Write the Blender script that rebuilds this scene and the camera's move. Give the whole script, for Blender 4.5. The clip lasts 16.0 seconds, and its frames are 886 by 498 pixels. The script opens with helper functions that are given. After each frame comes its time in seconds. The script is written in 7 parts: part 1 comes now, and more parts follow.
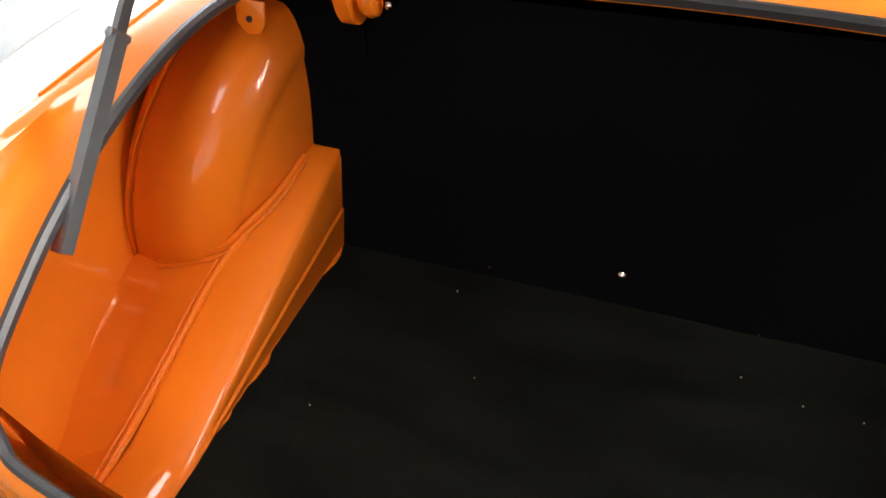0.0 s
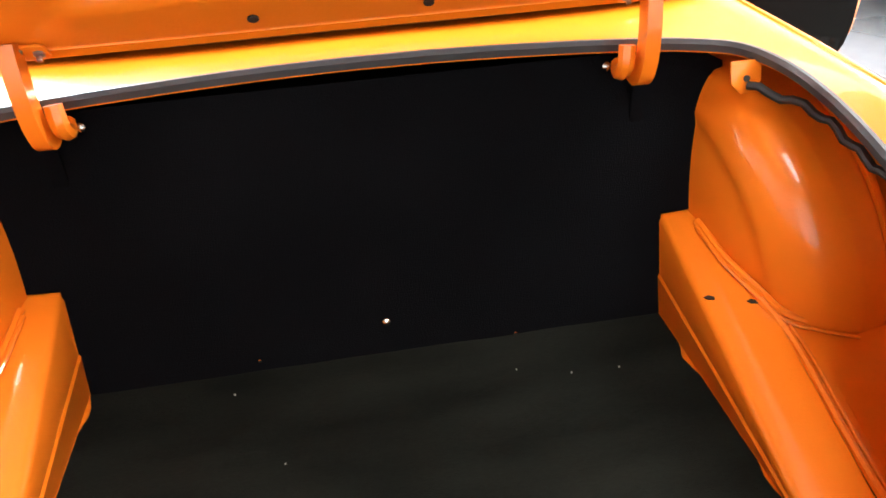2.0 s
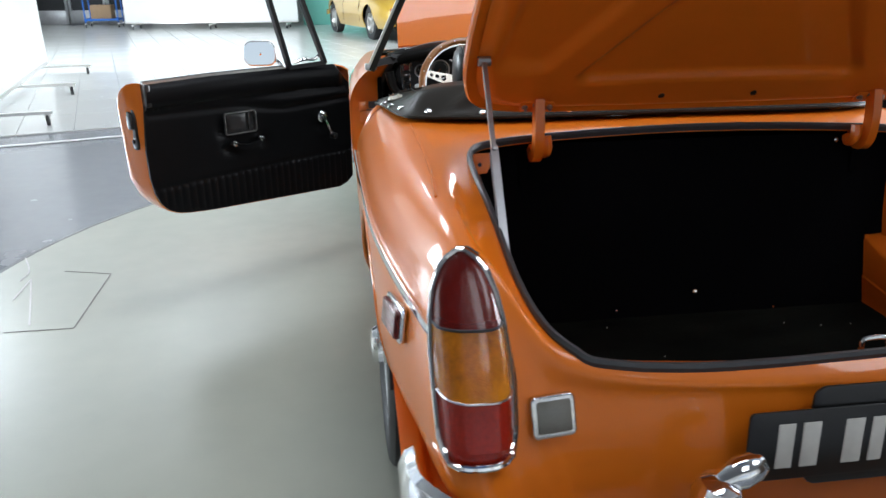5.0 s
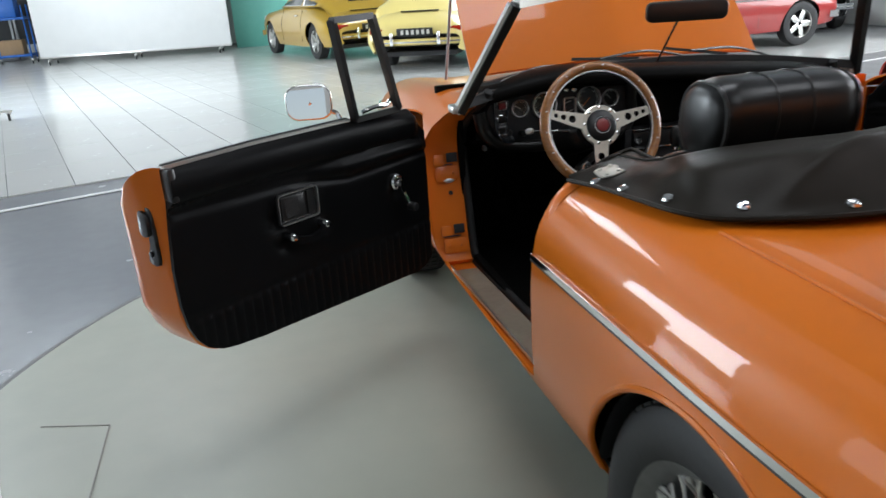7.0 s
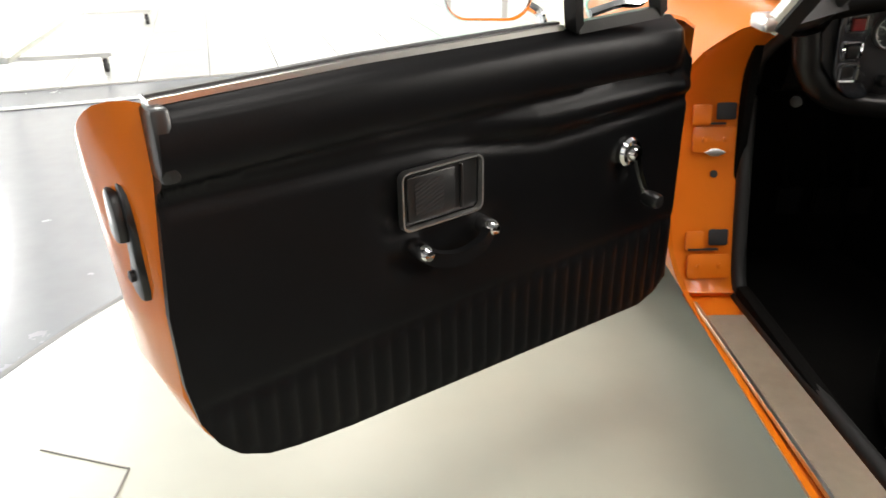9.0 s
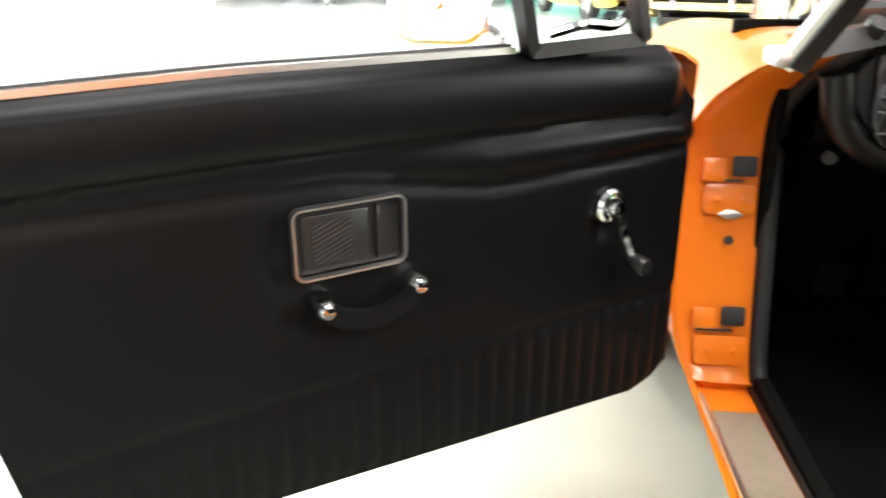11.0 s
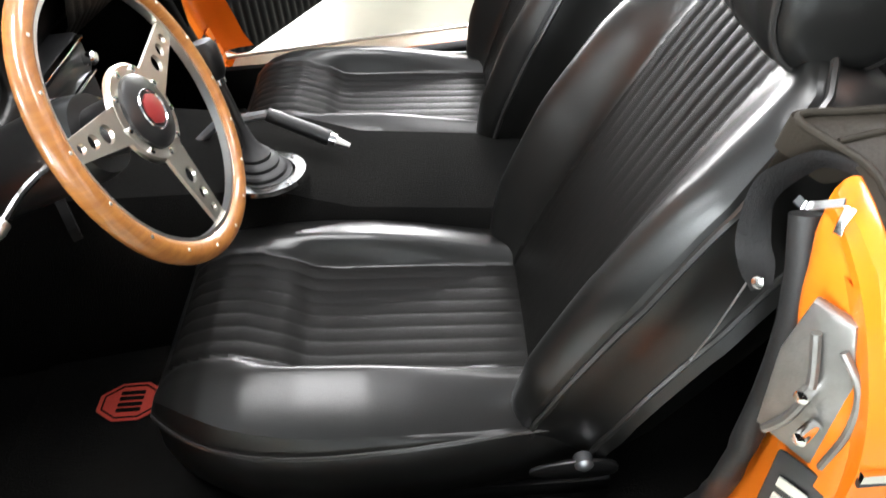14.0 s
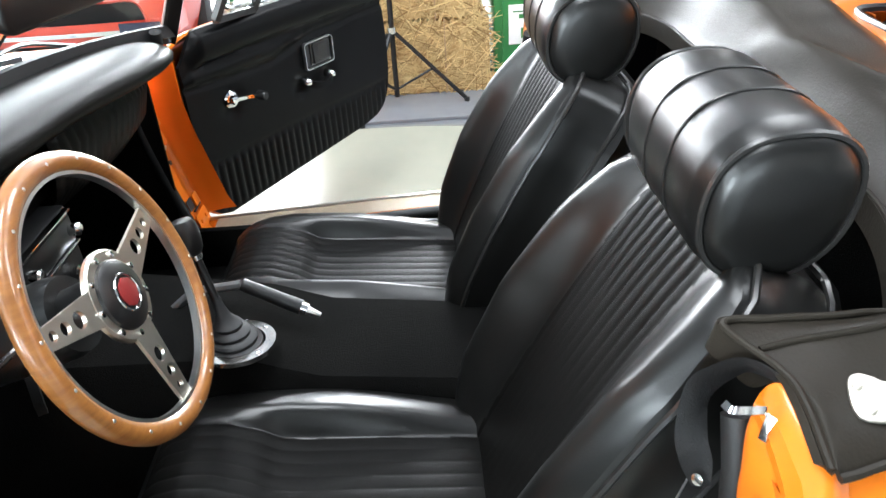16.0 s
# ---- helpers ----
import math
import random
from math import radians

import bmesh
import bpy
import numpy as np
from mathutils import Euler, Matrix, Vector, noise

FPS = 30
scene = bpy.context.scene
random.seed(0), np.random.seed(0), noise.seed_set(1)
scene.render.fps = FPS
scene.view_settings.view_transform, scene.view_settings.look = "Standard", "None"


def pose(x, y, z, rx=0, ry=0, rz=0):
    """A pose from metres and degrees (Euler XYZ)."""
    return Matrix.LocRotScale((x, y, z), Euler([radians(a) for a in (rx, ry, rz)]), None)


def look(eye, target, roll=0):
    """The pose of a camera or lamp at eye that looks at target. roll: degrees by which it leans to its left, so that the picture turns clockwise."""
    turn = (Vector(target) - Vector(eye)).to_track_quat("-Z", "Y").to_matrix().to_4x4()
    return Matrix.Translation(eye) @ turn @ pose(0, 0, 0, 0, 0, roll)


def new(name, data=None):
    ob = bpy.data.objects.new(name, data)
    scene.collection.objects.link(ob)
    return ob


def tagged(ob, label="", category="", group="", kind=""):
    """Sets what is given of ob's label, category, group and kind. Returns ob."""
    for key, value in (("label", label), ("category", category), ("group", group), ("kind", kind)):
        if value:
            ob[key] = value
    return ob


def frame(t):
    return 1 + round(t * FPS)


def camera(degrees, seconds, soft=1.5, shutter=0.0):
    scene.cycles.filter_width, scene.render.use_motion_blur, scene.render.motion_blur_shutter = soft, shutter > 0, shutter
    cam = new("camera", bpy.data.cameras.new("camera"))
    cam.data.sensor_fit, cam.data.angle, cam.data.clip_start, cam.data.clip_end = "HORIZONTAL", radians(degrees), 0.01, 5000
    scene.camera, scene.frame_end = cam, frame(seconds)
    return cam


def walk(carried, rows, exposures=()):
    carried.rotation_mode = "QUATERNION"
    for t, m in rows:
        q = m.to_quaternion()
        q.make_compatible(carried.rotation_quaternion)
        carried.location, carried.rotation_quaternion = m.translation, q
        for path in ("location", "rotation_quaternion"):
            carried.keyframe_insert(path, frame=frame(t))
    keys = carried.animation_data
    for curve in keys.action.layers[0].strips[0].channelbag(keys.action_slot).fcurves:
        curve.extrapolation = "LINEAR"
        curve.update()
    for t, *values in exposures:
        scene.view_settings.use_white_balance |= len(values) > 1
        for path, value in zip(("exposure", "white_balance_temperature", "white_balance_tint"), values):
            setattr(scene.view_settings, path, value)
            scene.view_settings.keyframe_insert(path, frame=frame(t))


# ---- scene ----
cam = camera(61.8, 16.0, soft=1.5, shutter=0.35)
PATH = [
    (0, (0.066, -0.898, 1.226), (-0.496, 0.462, -0.13), -3.5),
    (0.5, (0.055, -0.908, 1.228), (-0.394, 0.487, -0.132), -4.1),
    (1, (0.061, -0.976, 1.158), (-0.091, 0.62, -0.037), -4.9),
    (1.5, (0.032, -0.985, 1.163), (0.188, 0.659, 0.036), -4.6),
    (2, (-0.006, -1.005, 1.163), (0.209, 0.663, 0.08), -3.5),
    (2.5, (-0.07, -1.098, 1.165), (0.016, 0.656, 0.208), -1.5),
    (3, (-0.152, -1.316, 1.159), (-0.219, 0.5, 0.323), -1.4),
    (3.2, (-0.192, -1.392, 1.154), (-0.246, 0.416, 0.299), -1.6),
    (5.3, (-0.903, -1.631, 1.179), (-0.591, 0.222, 0.494), -1.0),
    (5.5, (-0.97, -1.549, 1.179), (-0.619, 0.298, 0.495), -1.6),
    (6, (-1.079, -1.262, 1.177), (-0.676, 0.577, 0.502), -2.5),
    (6.3, (-1.123, -1.111, 1.194), (-0.698, 0.729, 0.536), -3.1),
    (6.5, (-1.152, -1.0, 1.187), (-0.725, 0.844, 0.539), -3.5),
    (7, (-1.223, -0.672, 1.182), (-0.806, 1.162, 0.502), -3.7),
    (7.5, (-1.226, -0.372, 1.142), (-0.864, 1.434, 0.363), -4.2),
    (8, (-1.237, -0.058, 1.103), (-0.951, 1.734, 0.262), -2.8),
    (8.5, (-1.241, 0.162, 1.071), (-1.028, 1.942, 0.185), -0.7),
    (8.7, (-1.22, 0.226, 1.051), (-1.087, 2.009, 0.156), -0.7),
    (10.8, (-0.984, 0.467, 0.924), (-1.317, 2.305, 0.207), 1.4),
    (11, (-0.984, 0.469, 0.941), (-1.204, 2.317, 0.211), -0.3),
    (11.5, (-1.023, 0.506, 0.975), (-0.791, 2.316, 0.157), -3.0),
    (12, (-1.136, 0.563, 1.015), (-0.146, 2.052, 0.118), -6.2),
    (12.5, (-1.125, 0.666, 1.071), (0.149, 1.78, 0.005), -10.5),
    (13, (-1.077, 0.775, 1.121), (0.351, 1.369, -0.147), -12.8),
    (13.5, (-1.055, 0.869, 1.148), (0.388, 1.082, -0.22), -8.8),
    (14, (-1.05, 0.88, 1.187), (0.448, 0.93, -0.138), -5.6),
    (14.5, (-1.043, 0.859, 1.217), (0.55, 0.904, 0.009), -5.1),
    (15, (-1.04, 0.853, 1.246), (0.619, 0.877, 0.129), -4.1),
    (15.5, (-1.038, 0.851, 1.27), (0.677, 0.85, 0.241), -3.4),
    (16, (-1.052, 0.848, 1.249), (0.664, 0.828, 0.222), -3.5),
]
walk(cam, [(t, look(eye, target, roll)) for t, eye, target, roll in PATH],
     [(0, 0.95, 7000, 10), (0.5, 1.0, 7000, 10), (1.1, 1.7, 6950, 10), (2.0, 2.05, 6900, 10), (2.6, 1.85, 6850, 9), (3.2, 1.2, 6900, 10), (5.3, -0.52, 6100, 10), (6.5, -0.84, 6150, 10), (7.5, -0.82, 6450, 9), (8.5, -0.10, 7250, 13), (10.8, 1.3, 7000, 10),
      (13.0, 1.4, 6950, 10), (14.2, 1.46, 6550, 11), (15.0, 1.30, 6300, 8), (16.0, 1.02, 6200, 8)])

X0 = 0.01  # the orange car's centre line

# ---------------------------------------------------------------- world and lights
world = bpy.data.worlds.new("showroom_sky")
scene.world = world
world.use_nodes = True
wn = world.node_tree.nodes
sky = wn.new("ShaderNodeTexSky")
sky.sky_type, sky.sun_disc = "NISHITA", False
sky.sun_elevation, sky.sun_rotation = radians(38), radians(120)
world.node_tree.links.new(sky.outputs[0], wn["Background"].inputs[0])
wn["Background"].inputs[1].default_value = 0.10


def area_lamp(name, place, target, w, h, watts, colour=(1, 1, 1)):
    la = bpy.data.lights.new(name, "AREA")
    la.shape, la.size, la.size_y, la.energy, la.color = "RECTANGLE", w, h, watts, colour
    ob = new(name, la)
    ob.matrix_world = look(place, target)
    return ob


# unseen lamps added for daylight from above, both sides and the rear
for ix, iy, watts in ((-4.2, 4.6, 20), (4.6, 5.6, 30), (-4.4, 9.8, 560), (3.0, 11.0, 480)):
    area_lamp("unseen_overhead_light", (ix, iy, 5.12), (ix, iy, 0), 1.7, 3.4, watts, (0.90, 0.97, 1.0))
area_lamp("unseen_overhead_light", (6.0, 1.4, 5.10), (1.2, 1.0, 0), 2.6, 3.4, 25, (0.97, 0.985, 1.0))
area_lamp("unseen_overhead_light", (-.5, 1.3, 5.12), (-.3, 1.3, 0), 1.1, 3.0, 140, (0.97, 0.985, 1.0))
# added to light the open boot from above and behind
area_lamp("unseen_overhead_light", (0.3, -3.2, 5.12), (0.1, -.4, 0.6), 1.5, 2.4, 68, (0.98, 0.99, 1.0))
# added only to brighten the floor on the passenger's side
area_lamp("unseen_overhead_light", (2.9, -1.4, 5.12), (1.9, .9, 0), 1.5, 2.2, 105, (0.98, 0.99, 1.0))
# unseen side lamps; the middle one is strong to brighten the passenger's floor
for iy, watts in ((-3.2, 90), (1.6, 1150), (6.4, 560)):
    area_lamp("unseen_side_light", (9.1, iy, 2.4), (0, iy, 0.6), 3.6, 3.4, watts, (0.97, 0.985, 1.0))
for ix in (-3.6, 0.6, 4.8):
    area_lamp("rear_window_daylight", (ix, -7.6, 2.3), (ix, 0, 1.0), 3.2, 2.8, 15, (1.0, 0.985, 0.96))
# unseen lamps on the left; the far one brightens the far floor
for iy, watts in ((2.5, 170), (9.0, 1250)):
    area_lamp("unseen_side_light", (-8.6, iy, 2.3), (0, iy, 0.8), 3.8, 3.0, watts, (0.88, 0.96, 1.0))


# ---------------------------------------------------------------- materials
def material(name, base, rough=0.5, metal=0.0, coat=0.0, coat_rough=0.03, noise_scale=0.0, noise_amount=0.0, bump=0.0,
             bump_scale=200.0, spec=0.5, second=None, second_scale=3.0, rough_var=0.0, aniso=None):
    """A surface with a base colour that varies at a fine and a broad scale, and a fine relief."""
    m = bpy.data.materials.new(name)
    m.use_nodes = True
    nt = m.node_tree
    b = nt.nodes["Principled BSDF"]
    b.inputs["Roughness"].default_value, b.inputs["Metallic"].default_value = rough, metal
    b.inputs["Coat Weight"].default_value, b.inputs["Coat Roughness"].default_value = coat, coat_rough
    b.inputs["Specular IOR Level"].default_value = spec
    b.inputs["Base Color"].default_value = (*base, 1)
    tc = nt.nodes.new("ShaderNodeTexCoord")
    source = tc.outputs["Object"]
    if aniso:
        mp = nt.nodes.new("ShaderNodeMapping")
        mp.inputs["Scale"].default_value = aniso
        nt.links.new(source, mp.inputs[0])
        source = mp.outputs[0]
    if noise_amount or second:
        fine = nt.nodes.new("ShaderNodeTexNoise")
        fine.inputs["Scale"].default_value, fine.inputs["Detail"].default_value = noise_scale or 60, 6
        broad = nt.nodes.new("ShaderNodeTexNoise")
        broad.inputs["Scale"].default_value, broad.inputs["Detail"].default_value = second_scale, 4
        nt.links.new(source, fine.inputs["Vector"])
        nt.links.new(source, broad.inputs["Vector"])
        ramp = nt.nodes.new("ShaderNodeValToRGB")
        other = second or tuple(c * (1 - noise_amount) for c in base)
        ramp.color_ramp.elements[0].position, ramp.color_ramp.elements[1].position = 0.35, 0.68
        ramp.color_ramp.elements[0].color, ramp.color_ramp.elements[1].color = (*base, 1), (*other, 1)
        add = nt.nodes.new("ShaderNodeMath")
        add.operation = "MULTIPLY_ADD"
        nt.links.new(fine.outputs[0], add.inputs[0])
        add.inputs[1].default_value = 0.35
        half = nt.nodes.new("ShaderNodeMath")
        half.operation = "MULTIPLY"
        half.inputs[1].default_value = 0.65
        nt.links.new(broad.outputs[0], half.inputs[0])
        nt.links.new(half.outputs[0], add.inputs[2])
        nt.links.new(add.outputs[0], ramp.inputs[0])
        nt.links.new(ramp.outputs[0], b.inputs["Base Color"])
        if rough_var:
            rv = nt.nodes.new("ShaderNodeMapRange")
            rv.inputs[1].default_value, rv.inputs[2].default_value = 0.3, 0.7
            rv.inputs[3].default_value, rv.inputs[4].default_value = rough - rough_var, rough + rough_var
            nt.links.new(add.outputs[0], rv.inputs[0])
            nt.links.new(rv.outputs[0], b.inputs["Roughness"])
    if bump:
        bn = nt.nodes.new("ShaderNodeTexNoise")
        bn.inputs["Scale"].default_value, bn.inputs["Detail"].default_value = bump_scale, 4
        nt.links.new(source, bn.inputs["Vector"])
        bp = nt.nodes.new("ShaderNodeBump")
        bp.inputs["Strength"].default_value, bp.inputs["Distance"].default_value = bump, 0.002
        nt.links.new(bn.outputs[0], bp.inputs["Height"])
        nt.links.new(bp.outputs[0], b.inputs["Normal"])
    return m


def glass(name, colour=(1, 1, 1), rough=0.0, ior=1.45):
    m = bpy.data.materials.new(name)
    m.use_nodes = True
    b = m.node_tree.nodes["Principled BSDF"]
    b.inputs["Base Color"].default_value = (*colour, 1)
    b.inputs["Transmission Weight"].default_value = 1.0
    b.inputs["Roughness"].default_value, b.inputs["IOR"].default_value = rough, ior
    return m


def thin_glass(name, tint=(0.97, 0.99, 0.98), gloss=0.12):
    """A thin pane: mostly clear, with a mirror share that grows at grazing angles."""
    m = bpy.data.materials.new(name)
    m.use_nodes = True
    nt = m.node_tree
    nt.nodes.remove(nt.nodes["Principled BSDF"])
    clear, shine, mix, fr = (nt.nodes.new(n) for n in ("ShaderNodeBsdfTransparent", "ShaderNodeBsdfGlossy", "ShaderNodeMixShader", "ShaderNodeLayerWeight"))
    clear.inputs[0].default_value = (*tint, 1)
    shine.inputs["Roughness"].default_value = 0.02
    fr.inputs["Blend"].default_value = 0.5
    power, share = nt.nodes.new("ShaderNodeMath"), nt.nodes.new("ShaderNodeMath")
    power.operation, share.operation = "POWER", "MULTIPLY_ADD"
    power.inputs[1].default_value = 4.0
    share.inputs[1].default_value, share.inputs[2].default_value = 0.8, gloss * 0.35
    nt.links.new(fr.outputs["Facing"], power.inputs[0])
    nt.links.new(power.outputs[0], share.inputs[0])
    nt.links.new(share.outputs[0], mix.inputs[0])
    nt.links.new(clear.outputs[0], mix.inputs[1])
    nt.links.new(shine.outputs[0], mix.inputs[2])
    nt.links.new(mix.outputs[0], nt.nodes["Material Output"].inputs[0])
    return m


ORANGE = material("orange_paint", (0.70, 0.168, 0.0085), 0.34, 0.0, 0.50, 0.03, 40, 0.05, 0.03, 900, spec=0.16, second=(0.67, 0.160, 0.008), second_scale=2)
ORANGE_IN = material("orange_paint_inner", (0.79, 0.184, 0.013), 0.36, 0.0, 0.55, 0.06, 30, 0.08, 0.10, 260, spec=0.2, second=(0.73, 0.172, 0.011), second_scale=4)
CHROME = material("chrome", (0.82, 0.82, 0.82), 0.07, 1.0, noise_scale=30, noise_amount=0.06)
CHROME_WORN = material("worn_chrome", (0.74, 0.73, 0.70), 0.18, 1.0, noise_scale=120, noise_amount=0.25, rough_var=0.06)
TREAD = material("worn_tread_alloy", (0.60, 0.53, 0.41), 0.5, 0.45, noise_scale=60, noise_amount=0.2, bump=0.08, bump_scale=160, rough_var=0.08, second=(0.50, 0.43, 0.32), second_scale=8)
CAST = material("dull_cast_alloy", (0.27, 0.265, 0.25), 0.40, 0.8, noise_scale=70, noise_amount=0.3, bump=0.25, bump_scale=220, rough_var=0.08, second=(0.19, 0.185, 0.175), second_scale=14)
ALLOY = material("brushed_alloy", (0.66, 0.63, 0.56), 0.42, 1.0, noise_scale=60, noise_amount=0.15, bump=0.08, bump_scale=160, aniso=(30, 1.5, 30), rough_var=0.06)
SATIN = material("satin_alloy", (0.78, 0.77, 0.74), 0.30, 1.0, noise_scale=80, noise_amount=0.08)
STEEL = material("galvanised_steel", (0.42, 0.43, 0.44), 0.38, 0.9, noise_scale=40, noise_amount=0.3, bump=0.1, rough_var=0.08)
PROP_STEEL = material("pale_zinc", (0.42, 0.43, 0.44), 0.34, 0.9, noise_scale=40, noise_amount=0.2, bump=0.08, rough_var=0.06)
LEATHER = material("black_leathercloth", (0.0085, 0.0083, 0.0078), 0.31, 0.0, 0.0, noise_scale=25, noise_amount=0.3, bump=0.09, bump_scale=520, spec=0.40)
PLEAT = material("matt_perforated_vinyl", (0.0062, 0.0059, 0.0054), 0.43, noise_scale=40, noise_amount=0.3, bump=0.22, bump_scale=700, spec=0.08, rough_var=0.04)
LEATHER_DOOR = material("black_vinyl_trim", (0.0055, 0.0056, 0.006), 0.33, 0.0, noise_scale=20, noise_amount=0.3, bump=0.09, bump_scale=420, spec=0.09, rough_var=0.03)
PIPING = material("black_piping", (0.020, 0.019, 0.018), 0.28, bump=0.1, bump_scale=300)
CARPET = material("black_carpet", (0.0032, 0.0037, 0.0030), 0.95, noise_scale=240, noise_amount=0.5, bump=1.0, bump_scale=420, spec=0.05, second=(0.0115, 0.0125, 0.0100), second_scale=9, aniso=(.5, 1.4, 1))
CABIN_CARPET = material("cabin_carpet", (0.0042, 0.0042, 0.0041), 0.95, noise_scale=240, noise_amount=0.5, bump=0.8, bump_scale=420, spec=0.03, second=(0.0085, 0.0082, 0.0075), second_scale=6)
BOARD = material("black_boot_panel", (0.0042, 0.0043, 0.0052), 0.95, noise_scale=300, noise_amount=0.5, bump=0.7, bump_scale=500, spec=0.02)
RUBBER = material("black_rubber", (0.018, 0.018, 0.019), 0.55, noise_scale=60, noise_amount=0.35, bump=0.15, bump_scale=150)
SPOKE = material("polished_spoke_alloy", (0.80, 0.76, 0.66), 0.30, 1.0, noise_scale=80, noise_amount=0.08)
RIM = material("painted_silver_rim", (0.27, 0.27, 0.265), 0.46, 0.75, noise_scale=50, noise_amount=0.25, rough_var=0.06)
SEAL = material("black_door_seal", (0.010, 0.010, 0.010), 0.6, noise_scale=80, noise_amount=0.3, bump=0.2, bump_scale=200)
RUBBER_GREY = material("grey_rubber_seal", (0.045, 0.046, 0.050), 0.42, noise_scale=60, noise_amount=0.35, bump=0.12, bump_scale=150)
TYRE = material("tyre_rubber", (0.022, 0.022, 0.023), 0.62, noise_scale=80, noise_amount=0.3, bump=0.25, bump_scale=90)
PLASTIC = material("black_plastic", (0.012, 0.012, 0.012), 0.32, noise_scale=70, noise_amount=0.25, bump=0.06)
GLOSS_BLACK = material("glossy_black_plastic", (0.016, 0.018, 0.022), 0.22, 0, 0.8, 0.12, 60, 0.2, 0.03, 300, spec=0.6)
CRACKLE = material("black_dash_paint", (0.012, 0.012, 0.013), 0.45, noise_scale=90, noise_amount=0.3, bump=0.5, bump_scale=700)
VINYL_COVER = material("black_hood_cover", (0.016, 0.0138, 0.0108), 0.36, noise_scale=14, noise_amount=0.35, bump=0.22, bump_scale=300, spec=0.07, rough_var=0.08, second=(0.024, 0.0205, 0.016), second_scale=5)
DASH_VINYL = material("black_dash_vinyl", (0.0075, 0.007, 0.0065), 0.40, noise_scale=25, noise_amount=0.3, bump=0.16, bump_scale=480, spec=0.05, rough_var=0.04)
WEBBING = material("black_webbing", (0.010, 0.010, 0.011), 0.55, noise_scale=400, noise_amount=0.4, bump=0.5, bump_scale=600)
WOOD = material("varnished_wood", (0.36, 0.145, 0.034), 0.35, 0.0, 0.9, 0.05, 22, 0.4, 0.04, 300, second=(0.22, 0.080, 0.018), second_scale=9, aniso=(3, 3, 14))
RED_LENS = material("red_lens", (0.58, 0.030, 0.008), 0.16, 0, 0.35, 0.03, 180, 0.5, 0.3, 500, spec=0.6)
RED_DARK = material("deep_red_lens", (0.20, 0.010, 0.006), 0.16, 0, 0.35, 0.03, 120, 0.4, 0.2, 400, spec=0.6)
AMBER_LENS = material("amber_lens", (0.85, 0.32, 0.010), 0.16, 0, 0.35, 0.03, 120, 0.35, 0.3, 400, spec=0.6, second=(0.36, 0.12, 0.008), second_scale=14)
CLEAR_LENS = material("ribbed_clear_lens", (0.15, 0.145, 0.12), 0.15, 0.3, 0.7, 0.05, 200, 0.4, 0.6, 260, aniso=(1, 1, 6))
for lens, clear in ((RED_LENS, 0.5), (RED_DARK, 0.55), (AMBER_LENS, 0.5)):
    ln = lens.node_tree.nodes["Principled BSDF"]
    ln.inputs["Transmission Weight"].default_value = clear
    ln.inputs["IOR"].default_value = 1.3
BADGE_RED = material("red_enamel", (0.26, 0.02, 0.02), 0.35, 0, 0.4, noise_scale=200, noise_amount=0.3)
def island_tint(mat, low, high):
    """Gives each loose piece of a mesh its own shade between two colours."""
    nt = mat.node_tree
    geo, ramp = nt.nodes.new("ShaderNodeNewGeometry"), nt.nodes.new("ShaderNodeValToRGB")
    ramp.color_ramp.elements[0].color, ramp.color_ramp.elements[1].color = (*low, 1), (*high, 1)
    nt.links.new(geo.outputs["Random Per Island"], ramp.inputs[0])
    nt.links.new(ramp.outputs[0], nt.nodes["Principled BSDF"].inputs["Base Color"])
    return mat


MAT_RED = material("red_mat_badge", (0.42, 0.035, 0.020), 0.8, noise_scale=300, noise_amount=0.4, bump=0.3)
DIAL = material("dial_face", (0.010, 0.010, 0.010), 0.5, noise_scale=300, noise_amount=0.3)
DIAL_MARK = material("dial_marks", (0.82, 0.80, 0.72), 0.6)
NEEDLE = material("orange_needle", (0.75, 0.16, 0.02), 0.5)
PLATE_BLUE = material("dark_blue_plate", (0.010, 0.016, 0.045), 0.4, noise_scale=40, noise_amount=0.2)
PLATE_INK = material("plate_marks", (0.62, 0.60, 0.55), 0.5, noise_scale=60, noise_amount=0.2)
PANE = thin_glass("window_pane")
MIRROR = material("mirror_glass", (0.93, 0.95, 0.94), 0.01, 1.0)


# ---------------------------------------------------------------- helpers of this scene
PLACE = {}  # where each thing or part stands, as a matrix


def thing(name, at, label, category, group="", kind=""):
    """An Empty at the base of a thing. at: a place or a matrix."""
    m = at if isinstance(at, Matrix) else Matrix.Translation(at)
    ob = new(name)
    ob.empty_display_size = 0.05
    ob.matrix_world = m
    PLACE[ob.name] = m.copy()
    return tagged(ob, label, category, group, kind)


def finish(bm, sharp=35):
    bmesh.ops.recalc_face_normals(bm, faces=bm.faces)
    me = bpy.data.meshes.new("mesh")
    bm.to_mesh(me)
    bm.free()
    for p in me.polygons:
        p.use_smooth = True
    me.set_sharp_from_angle(angle=radians(sharp))
    return me


def part(name, bm, mat, parent, label="", local=False, sharp=35):
    """Links a bmesh, or a finished mesh, as ONE mesh object under a thing or under a part. Coordinates are the world's unless local."""
    me = bm if isinstance(bm, bpy.types.Mesh) else finish(bm, sharp)
    m = PLACE[parent.name] if parent else Matrix()
    if not local:
        me.transform(m.inverted())
    me.name = name
    if mat and not me.materials:
        me.materials.append(mat)
    ob = new(name, me)
    ob.parent = parent
    PLACE[ob.name] = m.copy()
    return tagged(ob, label)


